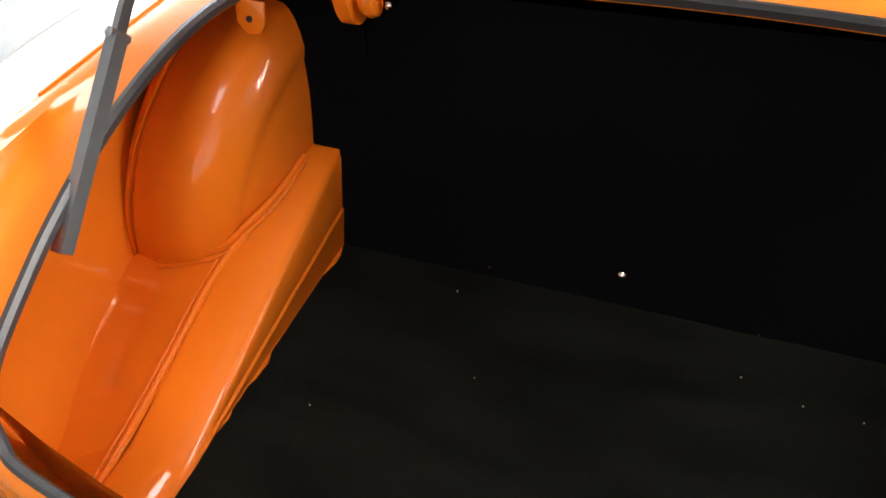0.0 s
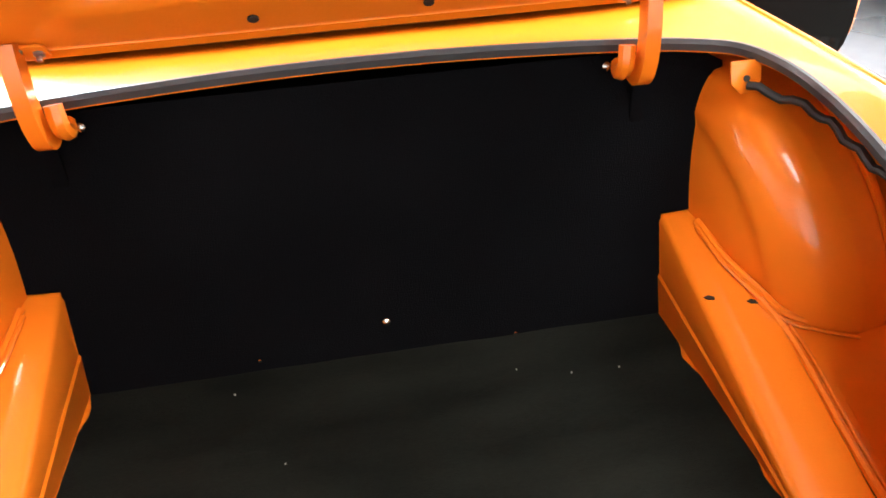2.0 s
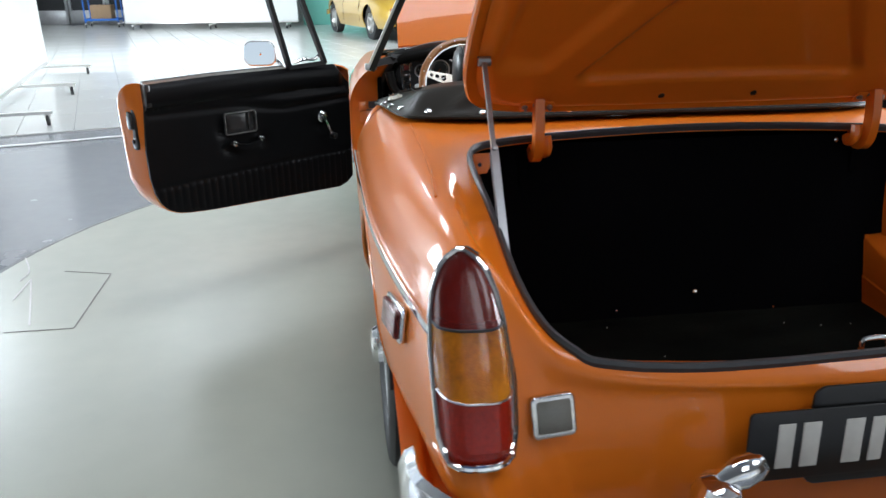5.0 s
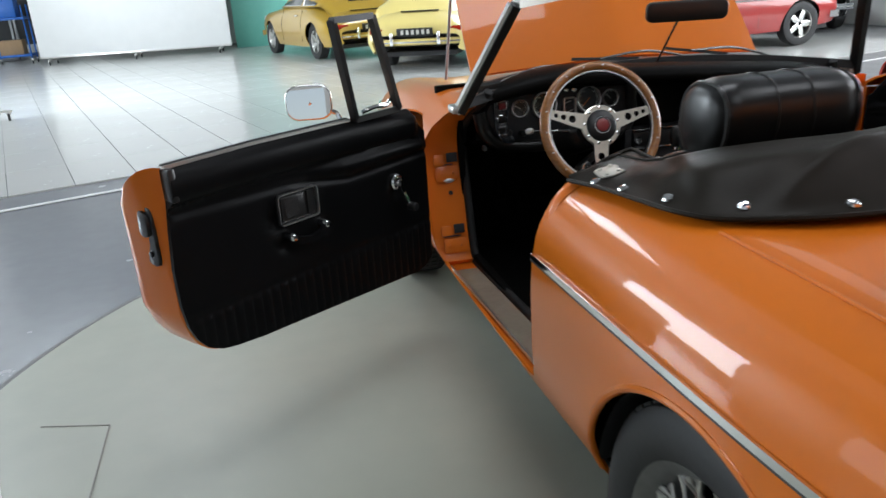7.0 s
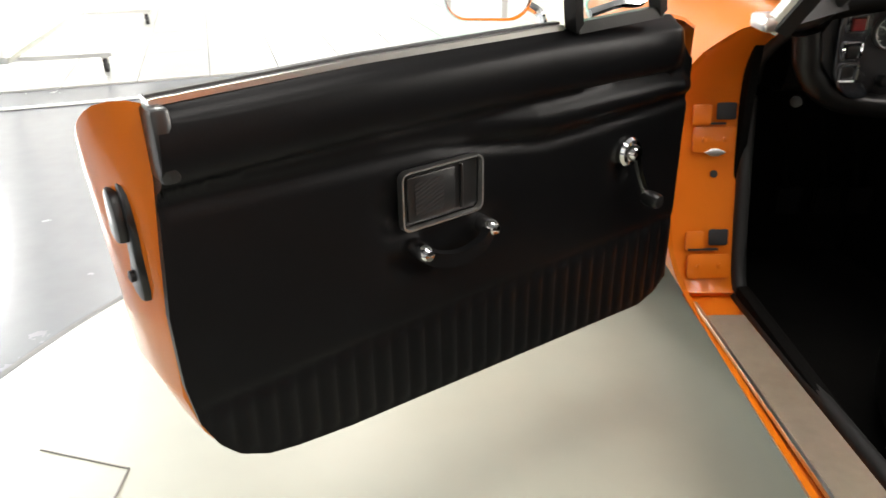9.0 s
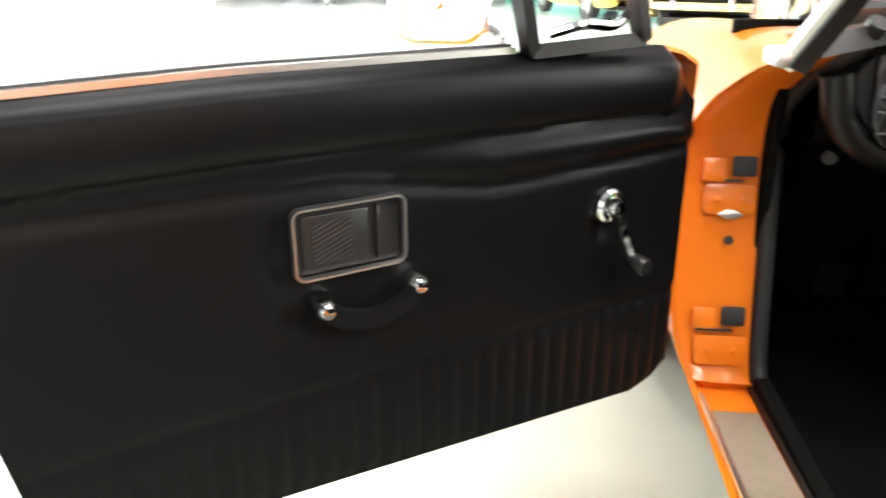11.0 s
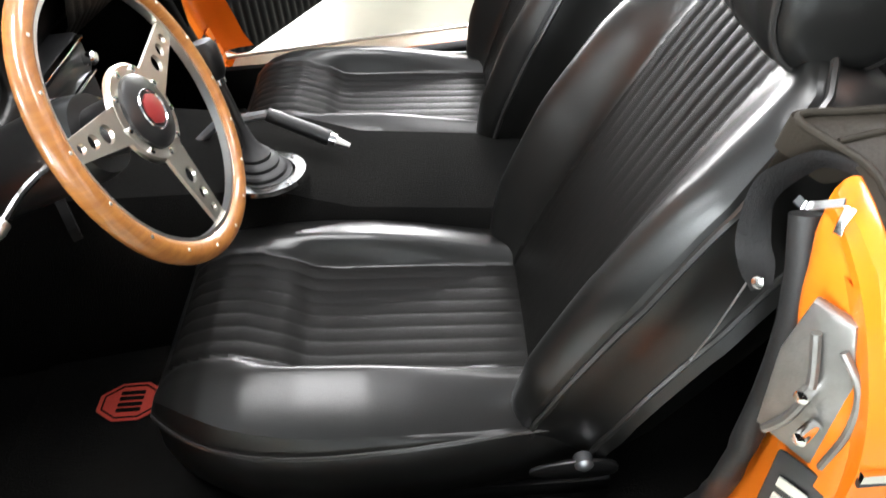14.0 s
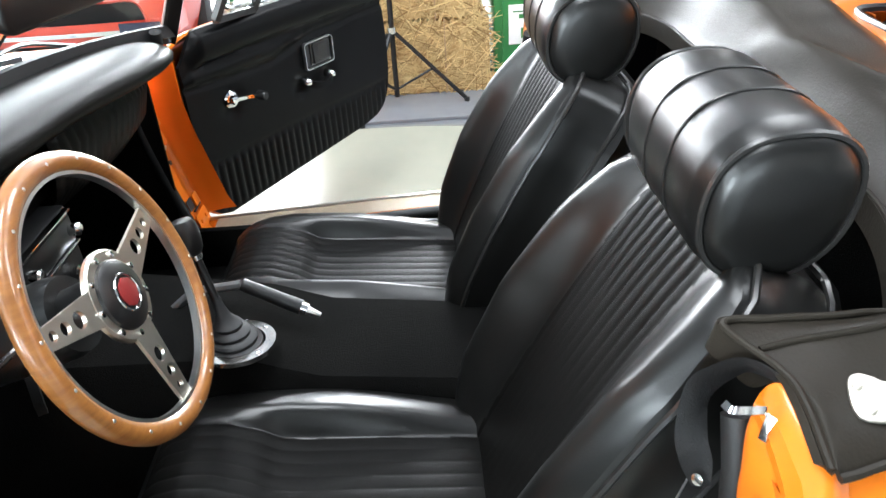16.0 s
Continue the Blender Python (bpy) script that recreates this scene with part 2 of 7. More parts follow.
def holder(name, parent, label=""):
    """An Empty as a part that holds sub-parts, at its parent's place."""
    ob = new(name)
    ob.empty_display_size = 0.03
    ob.parent = parent
    PLACE[ob.name] = PLACE[parent.name].copy()
    return tagged(ob, label)


def again(ob, name, parent, m):
    """One more object on the same mesh, under parent, at the local pose m."""
    o = new(name, ob.data)
    o.parent = parent
    o.matrix_local = m
    PLACE[o.name] = PLACE[parent.name].copy()
    return o


def single(name, bm, mat, label, category, group="", kind="", sharp=35, at=(0, 0, 0)):
    """A thing, or a piece of the setting, that is one mesh."""
    me = bm if isinstance(bm, bpy.types.Mesh) else finish(bm, sharp)
    me.transform(Matrix.Translation(at).inverted())
    me.name = name
    if mat and not me.materials:
        me.materials.append(mat)
    ob = new(name, me)
    ob.location = at
    PLACE[ob.name] = Matrix.Translation(at)
    return tagged(ob, label, category, group, kind)


def grid(points, close_u=False, close_v=False, cap=False, bm=None):
    """A skin over rows of points."""
    bm = bm or bmesh.new()
    rows = [[bm.verts.new(p) for p in row] for row in points]
    nu, nv = len(rows), len(rows[0])
    for i in range(nu if close_u else nu - 1):
        for j in range(nv if close_v else nv - 1):
            q = [rows[i][j], rows[(i + 1) % nu][j], rows[(i + 1) % nu][(j + 1) % nv], rows[i][(j + 1) % nv]]
            try:
                bm.faces.new(q)
            except ValueError:
                pass
    if cap:
        for row in (rows[0], rows[-1]):
            try:
                bm.faces.new(row)
            except ValueError:
                pass
    return bm


def cat(p0, p1, p2, p3, t):
    return 0.5 * ((2 * p1) + (-p0 + p2) * t + (2 * p0 - 5 * p1 + 4 * p2 - p3) * t * t + (-p0 + 3 * p1 - 3 * p2 + p3) * t ** 3)


def smooth(points, per=8, closed=False):
    """A smooth line through points (Catmull-Rom)."""
    p = [np.array(q, float) for q in points]
    n = len(p)
    out = []
    for i in range(n if closed else n - 1):
        a, b, c, d = (p[(i - 1) % n], p[i], p[(i + 1) % n], p[(i + 2) % n]) if closed else (
            p[i - 1] if i else 2 * p[0] - p[1], p[i], p[i + 1], p[i + 2] if i + 2 < n else 2 * p[-1] - p[-2])
        out += [cat(a, b, c, d, k / per) for k in range(per)]
    if not closed:
        out.append(p[-1])
    return out


def sweep(path, profile, closed=False, up=(0, 0, 1), cap=True, bm=None, scale=None):
    """Carries a flat profile (pairs across and along up) along a path."""
    path = [Vector(p) for p in path]
    n = len(path)
    up = Vector(up)
    rows = []
    for i, p in enumerate(path):
        a = path[(i - 1) % n] if closed or i else path[0]
        b = path[(i + 1) % n] if closed or i < n - 1 else path[-1]
        t = (b - a).normalized()
        side = t.cross(up)
        if side.length < 1e-4:
            side = t.cross(Vector((0, 1, 0.01)))
        side.normalize()
        u = side.cross(t)
        k = scale[i] if scale else 1.0
        rows.append([p + side * x * k + u * y * k for x, y in profile])
    return grid(rows, close_u=closed, close_v=True, cap=cap and not closed, bm=bm)


def circle(r, n=10, squash=1.0):
    return [(r * math.cos(2 * math.pi * k / n), r * squash * math.sin(2 * math.pi * k / n)) for k in range(n)]


def tube(path, r, n=10, closed=False, bm=None, scale=None, up=(0, 0, 1)):
    return sweep(path, circle(r, n), closed, up=up, bm=bm, scale=scale)


def rbox(x0, x1, y0, y1, z0, z1, r=0.005, seg=2, bm=None, m=None):
    """A box with rounded edges."""
    b = bmesh.new()
    bmesh.ops.create_cube(b, size=1)
    for v in b.verts:
        v.co = Vector(((x0 + x1) / 2 + v.co.x * (x1 - x0), (y0 + y1) / 2 + v.co.y * (y1 - y0), (z0 + z1) / 2 + v.co.z * (z1 - z0)))
    if r:
        bmesh.ops.bevel(b, geom=b.edges[:], offset=r, segments=seg, profile=0.5, affect="EDGES")
    if m:
        bmesh.ops.transform(b, matrix=m, verts=b.verts)
    return join(bm, b)


def join(bm, other):
    """Adds the second bmesh to the first."""
    if bm is None:
        return other
    me = bpy.data.meshes.new("tmp")
    other.to_mesh(me)
    other.free()
    bm.from_mesh(me)
    bpy.data.meshes.remove(me)
    return bm


def lathe(profile, n=32, m=None, bm=None, cap=True):
    """Turns pairs (radius, height) about z, then places the result by m."""
    rows = [[Vector((r * math.cos(2 * math.pi * k / n), r * math.sin(2 * math.pi * k / n), h)) for k in range(n)] for r, h in profile]
    b = grid(rows, close_v=True, cap=cap)
    if m:
        bmesh.ops.transform(b, matrix=m, verts=b.verts)
    return join(bm, b)


def slab(outline, depth, m=None, r=0.0, seg=2, bm=None):
    """A plate: an outline in x and y, thick from z = 0 to depth, its rims rounded by r."""
    b = bmesh.new()
    f = b.faces.new([b.verts.new((x, y, 0)) for x, y in outline])
    ext = bmesh.ops.extrude_face_region(b, geom=[f])
    for v in ext["geom"]:
        if isinstance(v, bmesh.types.BMVert):
            v.co.z += depth
    if r:
        rim = [e for e in b.edges if abs(e.verts[0].co.z - e.verts[1].co.z) < 1e-6]
        bmesh.ops.bevel(b, geom=rim, offset=r, segments=seg, profile=0.5, affect="EDGES")
    if m:
        bmesh.ops.transform(b, matrix=m, verts=b.verts)
    return join(bm, b)


def rounded(w, h, r, n=5):
    """A rounded rectangle's outline about 0, 0."""
    out = []
    for cx, cy, a in ((w / 2 - r, h / 2 - r, 0), (-w / 2 + r, h / 2 - r, 90), (-w / 2 + r, -h / 2 + r, 180), (w / 2 - r, -h / 2 + r, 270)):
        out += [(cx + r * math.cos(radians(a + 90 * k / n)), cy + r * math.sin(radians(a + 90 * k / n))) for k in range(n + 1)]
    return out


def axes(x, y, at=(0, 0, 0)):
    """A pose whose x and y directions are as given."""
    x = Vector(x).normalized()
    z = x.cross(Vector(y)).normalized()
    y = z.cross(x)
    return Matrix(((x.x, y.x, z.x, at[0]), (x.y, y.y, z.y, at[1]), (x.z, y.z, z.z, at[2]), (0, 0, 0, 1)))


def toward(z, at=(0, 0, 0), up=(0, 0, 1)):
    """A pose whose z points along the given direction."""
    z = Vector(z).normalized()
    x = Vector(up).cross(z)
    if x.length < 1e-3:
        x = Vector((1, 0, 0))
    return axes(x, z.cross(x), at)


def cut(bm, cutters):
    """The solid less the cutters, as a mesh."""
    obs = [new("solid", finish(bm))]
    for c in cutters:
        obs.append(new("cutter", finish(c)))
        mod = obs[0].modifiers.new("cut", "BOOLEAN")
        mod.operation, mod.object, mod.solver = "DIFFERENCE", obs[-1], "EXACT"
    me = bpy.data.meshes.new_from_object(obs[0].evaluated_get(bpy.context.evaluated_depsgraph_get()))
    for o in obs:
        old = o.data
        bpy.data.objects.remove(o)
        bpy.data.meshes.remove(old)
    for p in me.polygons:
        p.use_smooth = True
    me.set_sharp_from_angle(angle=radians(32))
    return me


def side_prism(outline, x0, x1):
    """A solid whose outline is given in y and z, from x0 to x1."""
    return slab(outline, x1 - x0, Matrix(((0, 0, 1, x0), (1, 0, 0, 0), (0, 1, 0, 0), (0, 0, 0, 1))))


# ---------------------------------------------------------------- the orange roadster: body shell
car = thing("roadster", (X0, 0.9, 0), "orange classic open roadster with black trim, doors, boot and bonnet open", "car")

# rings from nose to tail, half the car: pairs of half width and height, and the ring's y at each point
RINGS = [
    # y, centre, deck edge, crest, shoulder, strip, side, low, bottom
    (2.95, (0, .70), (.40, .70), (.60, .70), (.66, .66), (.70, .60), (.70, .50), (.66, .40), (.60, .30)),
    (2.60, (0, .78), (.40, .775), (.61, .785), (.70, .73), (.745, .64), (.75, .52), (.74, .40), (.70, .28)),
    (2.10, (0, .825), (.42, .815), (.63, .815), (.72, .75), (.768, .655), (.775, .52), (.750, .36), (.660, .23)),
    (1.62, (0, .850), (.45, .840), (.645, .825), (.735, .755), (.775, .665), (.778, .52), (.757, .36), (.660, .215)),
    (1.20, (0, .850), (.50, .840), (.665, .822), (.742, .757), (.775, .670), (.778, .53), (.757, .36), (.660, .215)),
    (0.62, (0, .840), (.55, .832), (.683, .815), (.745, .757), (.774, .676), (.777, .54), (.757, .37), (.665, .225)),
    (0.25, (0, .846), (.52, .836), (.664, .822), (.738, .760), (.770, .678), (.774, .55), (.760, .40), (.680, .25)),
    (-0.10, (0, .838), (.49, .826), (.646, .821), (.724, .765), (.760, .680), (.768, .56), (.756, .43), (.690, .27)),
    (-0.35, (0, .815), (.52, .790), (.632, .811), (.704, .762), (.738, .678), (.750, .56), (.740, .44), (.680, .31)),
    (-0.56, (0, .740), (.535, .712), (.622, .796), (.678, .760), (.706, .674), (.722, .57), (.714, .46), (.650, .35)),
]
TAIL = [
    ((0, -.742, .626), (.46, -.704, .634), (.590, -.640, .745), (.650, -.640, .742), (.680, -.680, .668), (.694, -.735, .575), (.688, -.745, .47), (.615, -.735, .37)),
    ((0, -.768, .585), (.46, -.716, .588), (.565, -.706, .620), (.610, -.705, .640), (.640, -.735, .610), (.655, -.770, .555), (.650, -.790, .46), (.590, -.77, .37)),
    ((0, -.790, .50), (.44, -.742, .50), (.53, -.735, .52), (.57, -.742, .52), (.60, -.755, .51), (.615, -.785, .48), (.61, -.800, .43), (.560, -.78, .37)),
    ((0, -.790, .38), (.42, -.760, .38), (.48, -.765, .38), (.50, -.770, .38), (.52, -.775, .38), (.54, -.785, .37), (.55, -.790, .365), (.545, -.78, .36)),
]


def body_points():
    rings = [[(h, y, z) for h, z in pts] for y, *pts in RINGS] + [list(r) for r in TAIL]
    lines = [smooth([r[k] for r in rings], 8) for k in range(8)]  # along the car
    rows = []
    for i in range(len(lines[0])):
        half = [np.array(lines[k][i]) for k in range(8)]
        mirrored = [p * (-1, 1, 1) for p in half[:0:-1]] + half
        rows.append([(X0 + p[0] * .99, p[1], p[2]) for p in smooth(mirrored, 5)])
    return rows


ROWS_BODY = body_points()
skin = grid(ROWS_BODY)
bmesh.ops.recalc_face_normals(skin, faces=skin.faces)
from mathutils.bvhtree import BVHTree
SKIN = BVHTree.FromBMesh(skin)


def top_at(x, y):
    """The body's height at a place in plan."""
    hit = SKIN.ray_cast(Vector((x, y, 2)), Vector((0, 0, -1)))
    return hit[0].z if hit[0] else 0.6


def side_at(y, z, s=-1):
    """The body's outer face at a place in side view, and its normal."""
    hit = SKIN.ray_cast(Vector((X0 + s * 2, y, z)), Vector((-s, 0, 0)))
    if not hit[0]:
        hit = SKIN.find_nearest(Vector((X0 + s, y, z)))
    return hit[0], hit[1] * (1 if hit[1].x * s > 0 else -1)


def rear_at(x, z):
    hit = SKIN.ray_cast(Vector((x, -3, z)), Vector((0, 1, 0)))
    return hit[0], hit[1] * (1 if hit[1].y < 0 else -1)


# a thickness of 9 mm, inwards
def thick_shell(rows, t):
    bm = grid(rows)
    bmesh.ops.recalc_face_normals(bm, faces=bm.faces)
    if sum(f.normal.z * f.calc_area() for f in bm.faces) < 0:
        bmesh.ops.reverse_faces(bm, faces=bm.faces)
    bmesh.ops.solidify(bm, geom=bm.faces[:], thickness=t)
    return bm


# the boot's mouth in plan, left half from the top centre
MOUTH = [(0, -.030), (.20, -.034), (.38, -.047), (.47, -.064), (.523, -.092), (.548, -.155), (.555, -.25), (.552, -.37), (.548, -.456), (.543, -.533), (.533, -.602),
         (.523, -.640), (.508, -.668), (.480, -.690), (.445, -.704), (.30, -.722), (.15, -.731), (0, -.733)]


def mouth_line(per=5, grow=0.0):
    half = [(X0 - h - grow * (1 if h > .2 else h / .2), y) for h, y in MOUTH]
    other = [(2 * X0 - x, y) for x, y in half[-2:0:-1]]
    return smooth(half + other, per, closed=True)


def rim_of(line, lift=0.0):
    return [(x, y, top_at(x, y) + lift) for x, y in line]


def plan_prism(line, z0, z1):
    return slab([(p[0], p[1]) for p in line], z1 - z0, Matrix.Translation((0, 0, z0)))


COCKPIT = [(0, .13), (.30, .135), (.50, .17), (.585, .25), (.595, .40), (.600, .56), (.640, .615), (.655, .66), (.655, 1.40), (.60, 1.47), (.40, 1.52), (0, 1.55)]
cockpit_line = smooth([(X0 - h, y) for h, y in COCKPIT] + [(X0 + h, y) for h, y in COCKPIT[-2:0:-1]], 4, closed=True)
DOORWAY = [(.600, 1.0), (.604, .80), (.598, .675), (.606, .56), (.622, .42), (.650, .375), (.70, .362), (1.44, .322), (1.50, .335), (1.535, .40),
           (1.585, .60), (1.600, .70), (1.585, .755), (1.54, .800), (1.47, .835), (1.44, .87), (1.44, 1.0)]
AXLE_Y, AXLE_Z, FRONT_Y = 0.043, 0.305, 2.345


def disc_cutter(y, z, r, x0, x1):
    return side_prism([(y + r * math.cos(2 * math.pi * k / 48), z + r * math.sin(2 * math.pi * k / 48)) for k in range(48)], x0, x1)


cutters = [plan_prism(mouth_line(), .55, 1.2), plan_prism(cockpit_line, .62, 1.2)]
for s in (-1, 1):
    xs = sorted((X0 + s * .60, X0 + s * .90))
    cutters.append(side_prism(DOORWAY, *xs))
    cutters.append(disc_cutter(AXLE_Y, AXLE_Z, .334, *xs))
    cutters.append(disc_cutter(FRONT_Y, AXLE_Z, .335, *xs))
part("body", cut(thick_shell(ROWS_BODY, .009), cutters), ORANGE, car, "glossy orange body shell")

# turned lips of the wheel arches
for s in (-1, 1):
    for yc, r in ((AXLE_Y, .334), (FRONT_Y, .335)):
        ring = []
        for k in range(41):
            a = radians(4 + 172 * k / 40)
            y, z = yc + r * math.cos(a), AXLE_Z + r * math.sin(a)
            p, nrm = side_at(y, max(z, .30), s)
            ring.append((p.x - s * .004, y, z))
        part("wheel_arch_lip", tube(ring, .0075, 8), ORANGE, car)

# welded seam between rear deck and wing
SEAM = [(.637, .19), (.637, .05), (.637, -.12), (.640, -.26), (.646, -.37)]
for s in (-1, 1):
    seam = smooth([(X0 + s * h, y) for h, y in SEAM], 8)
    part("deck_seam", tube([(x, y, top_at(x, y) + .0005) for x, y in seam], .0032, 6), ORANGE, car)

# grey rubber seal and painted gutter round the boot's mouth
seal_line = rim_of(mouth_line(6), .004)
part("boot_seal", sweep(seal_line, [(-.004, -.010), (.004, -.010), (.006, 0), (.003, .006), (-.003, .006), (-.006, 0)], closed=True), RUBBER_GREY, car, "grey rubber boot seal")

# bright strip along each flank, from tail lamp to nose, broken at the doorway
for s in (-1, 1):
    for y0, y1 in ((-.648, .597), (1.605, 2.80)):
        line = []
        for k in range(31):
            y = y0 + (y1 - y0) * k / 30
            z = .672 + .004 * math.sin((y + .65) / 1.3 * math.pi) if y < 1 else .668
            p, nrm = side_at(y, z, s)
            line.append(p + nrm * .004)
        part("side_strip", sweep(line, [(-.003, -.0062), (.001, -.0060), (.0042, -.0042), (.0056, -.0015), (.0056, .0015), (.0042, .0042), (.001, .0060), (-.003, .0062)], scale=[.7] + [1] * 29 + [.8]), CHROME, car, "bright side strip")
        # black tube stands in for the shade along the strip's lower edge
        part("strip_shade_line", tube([p + Vector((0, 0, -.0085)) - Vector((s * .001, 0, 0)) for p in line], .0042, 6), RUBBER, car, "black line for the shade under the strip")

# ---------------------------------------------------------------- boot interior
Z_FLOOR = .405


def back_y(z):
    return -.118 + (z - .405) * .232


# side panels behind the wings, inside
inner_rows = []
for k in range(25):
    y = -.74 + .80 * k / 24
    row = []
    for z in np.linspace(.34, .80, 10):
        p = side_at(max(y, -.62), min(max(z, .40), .76), -1)[0]
        xx = X0 - min(abs(p.x - X0) - .022, .69) + max(0, (.62 + y) * -.25 if y < -.62 else 0)
        row.append((xx, y, min(z, top_at(xx, y) - .03)))
    inner_rows.append(row)
for s in (-1, 1):
    rows = [[(X0 + s * (X0 - x), y, z) for x, y, z in r] for r in inner_rows]
    part("boot_side_panel", grid(rows), ORANGE_IN, car)
# tail panel's inner face
tail_rows = [[(x, -.720 + .11 * ((x - X0) / .66) ** 2 + (.60 - z) * .06, z) for z in (.36, .45, .54, .625)] for x in np.linspace(X0 - .66, X0 + .66, 15)]
part("boot_tail_panel", grid(tail_rows), ORANGE_IN, car)


def box_top(y):
    """The height of the raised rail beside the boot floor."""
    return .572 + (y + .088) * .33 if y < -.088 else .572


def smoothstep(k):
    k = min(1.0, max(0.0, k))
    return k * k * (3 - 2 * k)


def wing_pan(s):
    """The side pan between rail and wing: a sunk field with rounded corners."""
    rows = []
    for i in range(61):
        y = -.76 + .76 * i / 60
        row = []
        for h in np.linspace(.530, .735, 40):
            dx, dy = abs(h - .628) - .046, abs(y + .62) - .245
            edge = math.hypot(max(dx, 0), max(dy, 0)) + min(0, max(dx, dy))
            sunk = smoothstep((.026 - edge) / .016)
            row.append((X0 + s * h, y, box_top(max(y, -.62)) - .012 - .017 * sunk))
        rows.append(row)
    return grid(rows)


TUB_Y, TUB_Z = 0.0, .46


def tub_point(s, a, q, out=0.0):
    """A point of the wheel tub: a round its axle (0 rear, 90 top), q from its face's middle (0) to its shoulder (1), out along the axle."""
    w = max(0.0, math.sin(a)) ** 2
    R = .312 + .016 * w
    p = 2.1 + .9 * w
    h = .487 - .011 * w + (.155 - .075 * w) * (1 - (1 - q ** p) ** (1 / p)) + .006 * smoothstep((.80 - q) / .035)
    r = R * q
    if out:
        h += out * (.650 - .045 * w - h + .055)
        r -= .010 * smoothstep((out - .72) / .03) + .010 * out
    return (X0 + s * h, TUB_Y - r * math.cos(a), TUB_Z + r * math.sin(a))


def tub_foot(s, lift=0.0, clear=0.0):
    """The line on which the tub stands on the rail and the pan."""
    line = []
    for h, y in ((.494, -.100), (.506, -.170), (.528, -.226), (.556, -.262), (.598, -.284), (.645, -.302)):
        line.append((X0 + s * (h - clear * .5), y - clear, box_top(y) + lift - (.012 if h > .54 else 0)))
    return smooth(line, 6)


for s in (-1, 1):
    # sloping rail: top, inner face with its seam, and the flange along its foot
    rows = []
    for k in range(41):
        y = -.72 + .66 * k / 40
        zt = max(box_top(y), Z_FLOOR + .012)
        zm = Z_FLOOR + (zt - Z_FLOOR) * .42
        rows.append([(X0 + s * h, y, z) for h, z in ((.62, zt - .036), (.545, zt - .022), (.540, zt - .008), (.534, zt - .001), (.528, zt), (.452, zt), (.445, zt - .004), (.442, zt - .011), (.4435, zm + .004), (.4405, zm), (.441, zm - .004), (.443, Z_FLOOR + .006), (.438, Z_FLOOR + .001), (.385, Z_FLOOR))])
    part("boot_rail", grid(rows), ORANGE_IN, car, sharp=38)
    part("boot_side_pan", wing_pan(s), ORANGE_IN, car, sharp=60)
    ridge = [(X0 + s * h, y, box_top(max(y, -.62)) + z) for h, y, z in ((.545, -.70, -.010), (.545, -.48, -.007), (.543, -.34, -.005), (.536, -.285, -.003), (.527, -.262, .001), (.522, -.250, .003))]
    part("weld_bead", tube(smooth(ridge, 6), .0062, 8), ORANGE_IN, car)
    part("pan_lip", tube(smooth([(x + s * .013, y - .004, z - .004) for x, y, z in ridge[:4]], 6), .0038, 8), ORANGE_IN, car)
    # the wheel tub: a domed drum with a rounded shoulder, a flanged joint and the outer half beyond it
    rows = []
    for i in range(57):
        a = radians(-42 + 176 * i / 56)
        rows.append([tub_point(s, a, (j / 34) ** .8) for j in range(35)] + [tub_point(s, a, 1, k / 12) for k in range(1, 13)])
    dome = grid(rows)
    for v in dome.verts:
        v.co.z = min(v.co.z, top_at(v.co.x, v.co.y) - .014)
    part("wheel_tub", dome, ORANGE_IN, car, "orange domed inner wheel arch", sharp=60)
    rim = [Vector(tub_point(s, radians(a), 1, .735)) for a in range(-30, 108, 4)]
    rim = [(p.x, p.y, min(p.z, top_at(p.x, p.y) - .012)) for p in rim]
    part("tub_flange", sweep(rim, [(-.003, -.010), (.003, -.010), (.003, .010), (-.003, .010)], up=(0, -1, 1)), ORANGE_IN, car)
    part("tub_foot_lip", tube(tub_foot(s, .001, .004), .0065, 8), ORANGE_IN, car)
    part("tub_foot_seam", tube(tub_foot(s, -.001, .018), .0030, 6), ORANGE_IN, car)
    # small bracket with a hole under the top corner
    tab = slab([(-.022, .02), (.022, .02), (.022, -.008), (.014, -.022), (-.006, -.024), (-.020, -.010)], .004, toward((0, -1, .25), (X0 + s * .520, -.118, .800)), .001)
    part("corner_bracket", tab, ORANGE_IN, car)
    part("bracket_hole", lathe([(.0045, 0), (.0045, .002)], 12, toward((0, -1, .25), (X0 + s * .521, -.1225, .797))), RUBBER, car)
    if s > 0:  # two torn drain holes on this side alone
        for h, y in ((.512, -.250), (.455, -.235)):
            hole = slab([(-.007, -.003), (0, -.005), (.008, -.001), (.006, .004), (-.003, .004)], .0015, Matrix.Translation((X0 + h, y, box_top(y) + .0002)) @ Matrix.Rotation(-.7, 4, "Z"))
            part("drain_hole", hole, RUBBER, car)

# black carpet floor with a wavy cut edge, and the black panel behind
floor_rows = []
for k in range(81):
    y = -.70 + .60 * k / 80
    row = []
    for u in np.linspace(-1, 1, 49):
        c = -1 if u < 0 else 1
        h = .444 - .005 * math.sin(y * 24 + c) - .004 * math.sin(y * 57 + c * 2) - .003 * noise.noise((y * 60, c * 3, 1))
        row.append((X0 + h * u, y, Z_FLOOR + .005 + .006 * noise.noise((u * 4, y * 9, 0)) * (1 - abs(u)) + .012 * max(0, abs(u) - .95)))
    floor_rows.append(row)
part("boot_carpet", grid(floor_rows), CARPET, car, "black carpet on the boot floor")
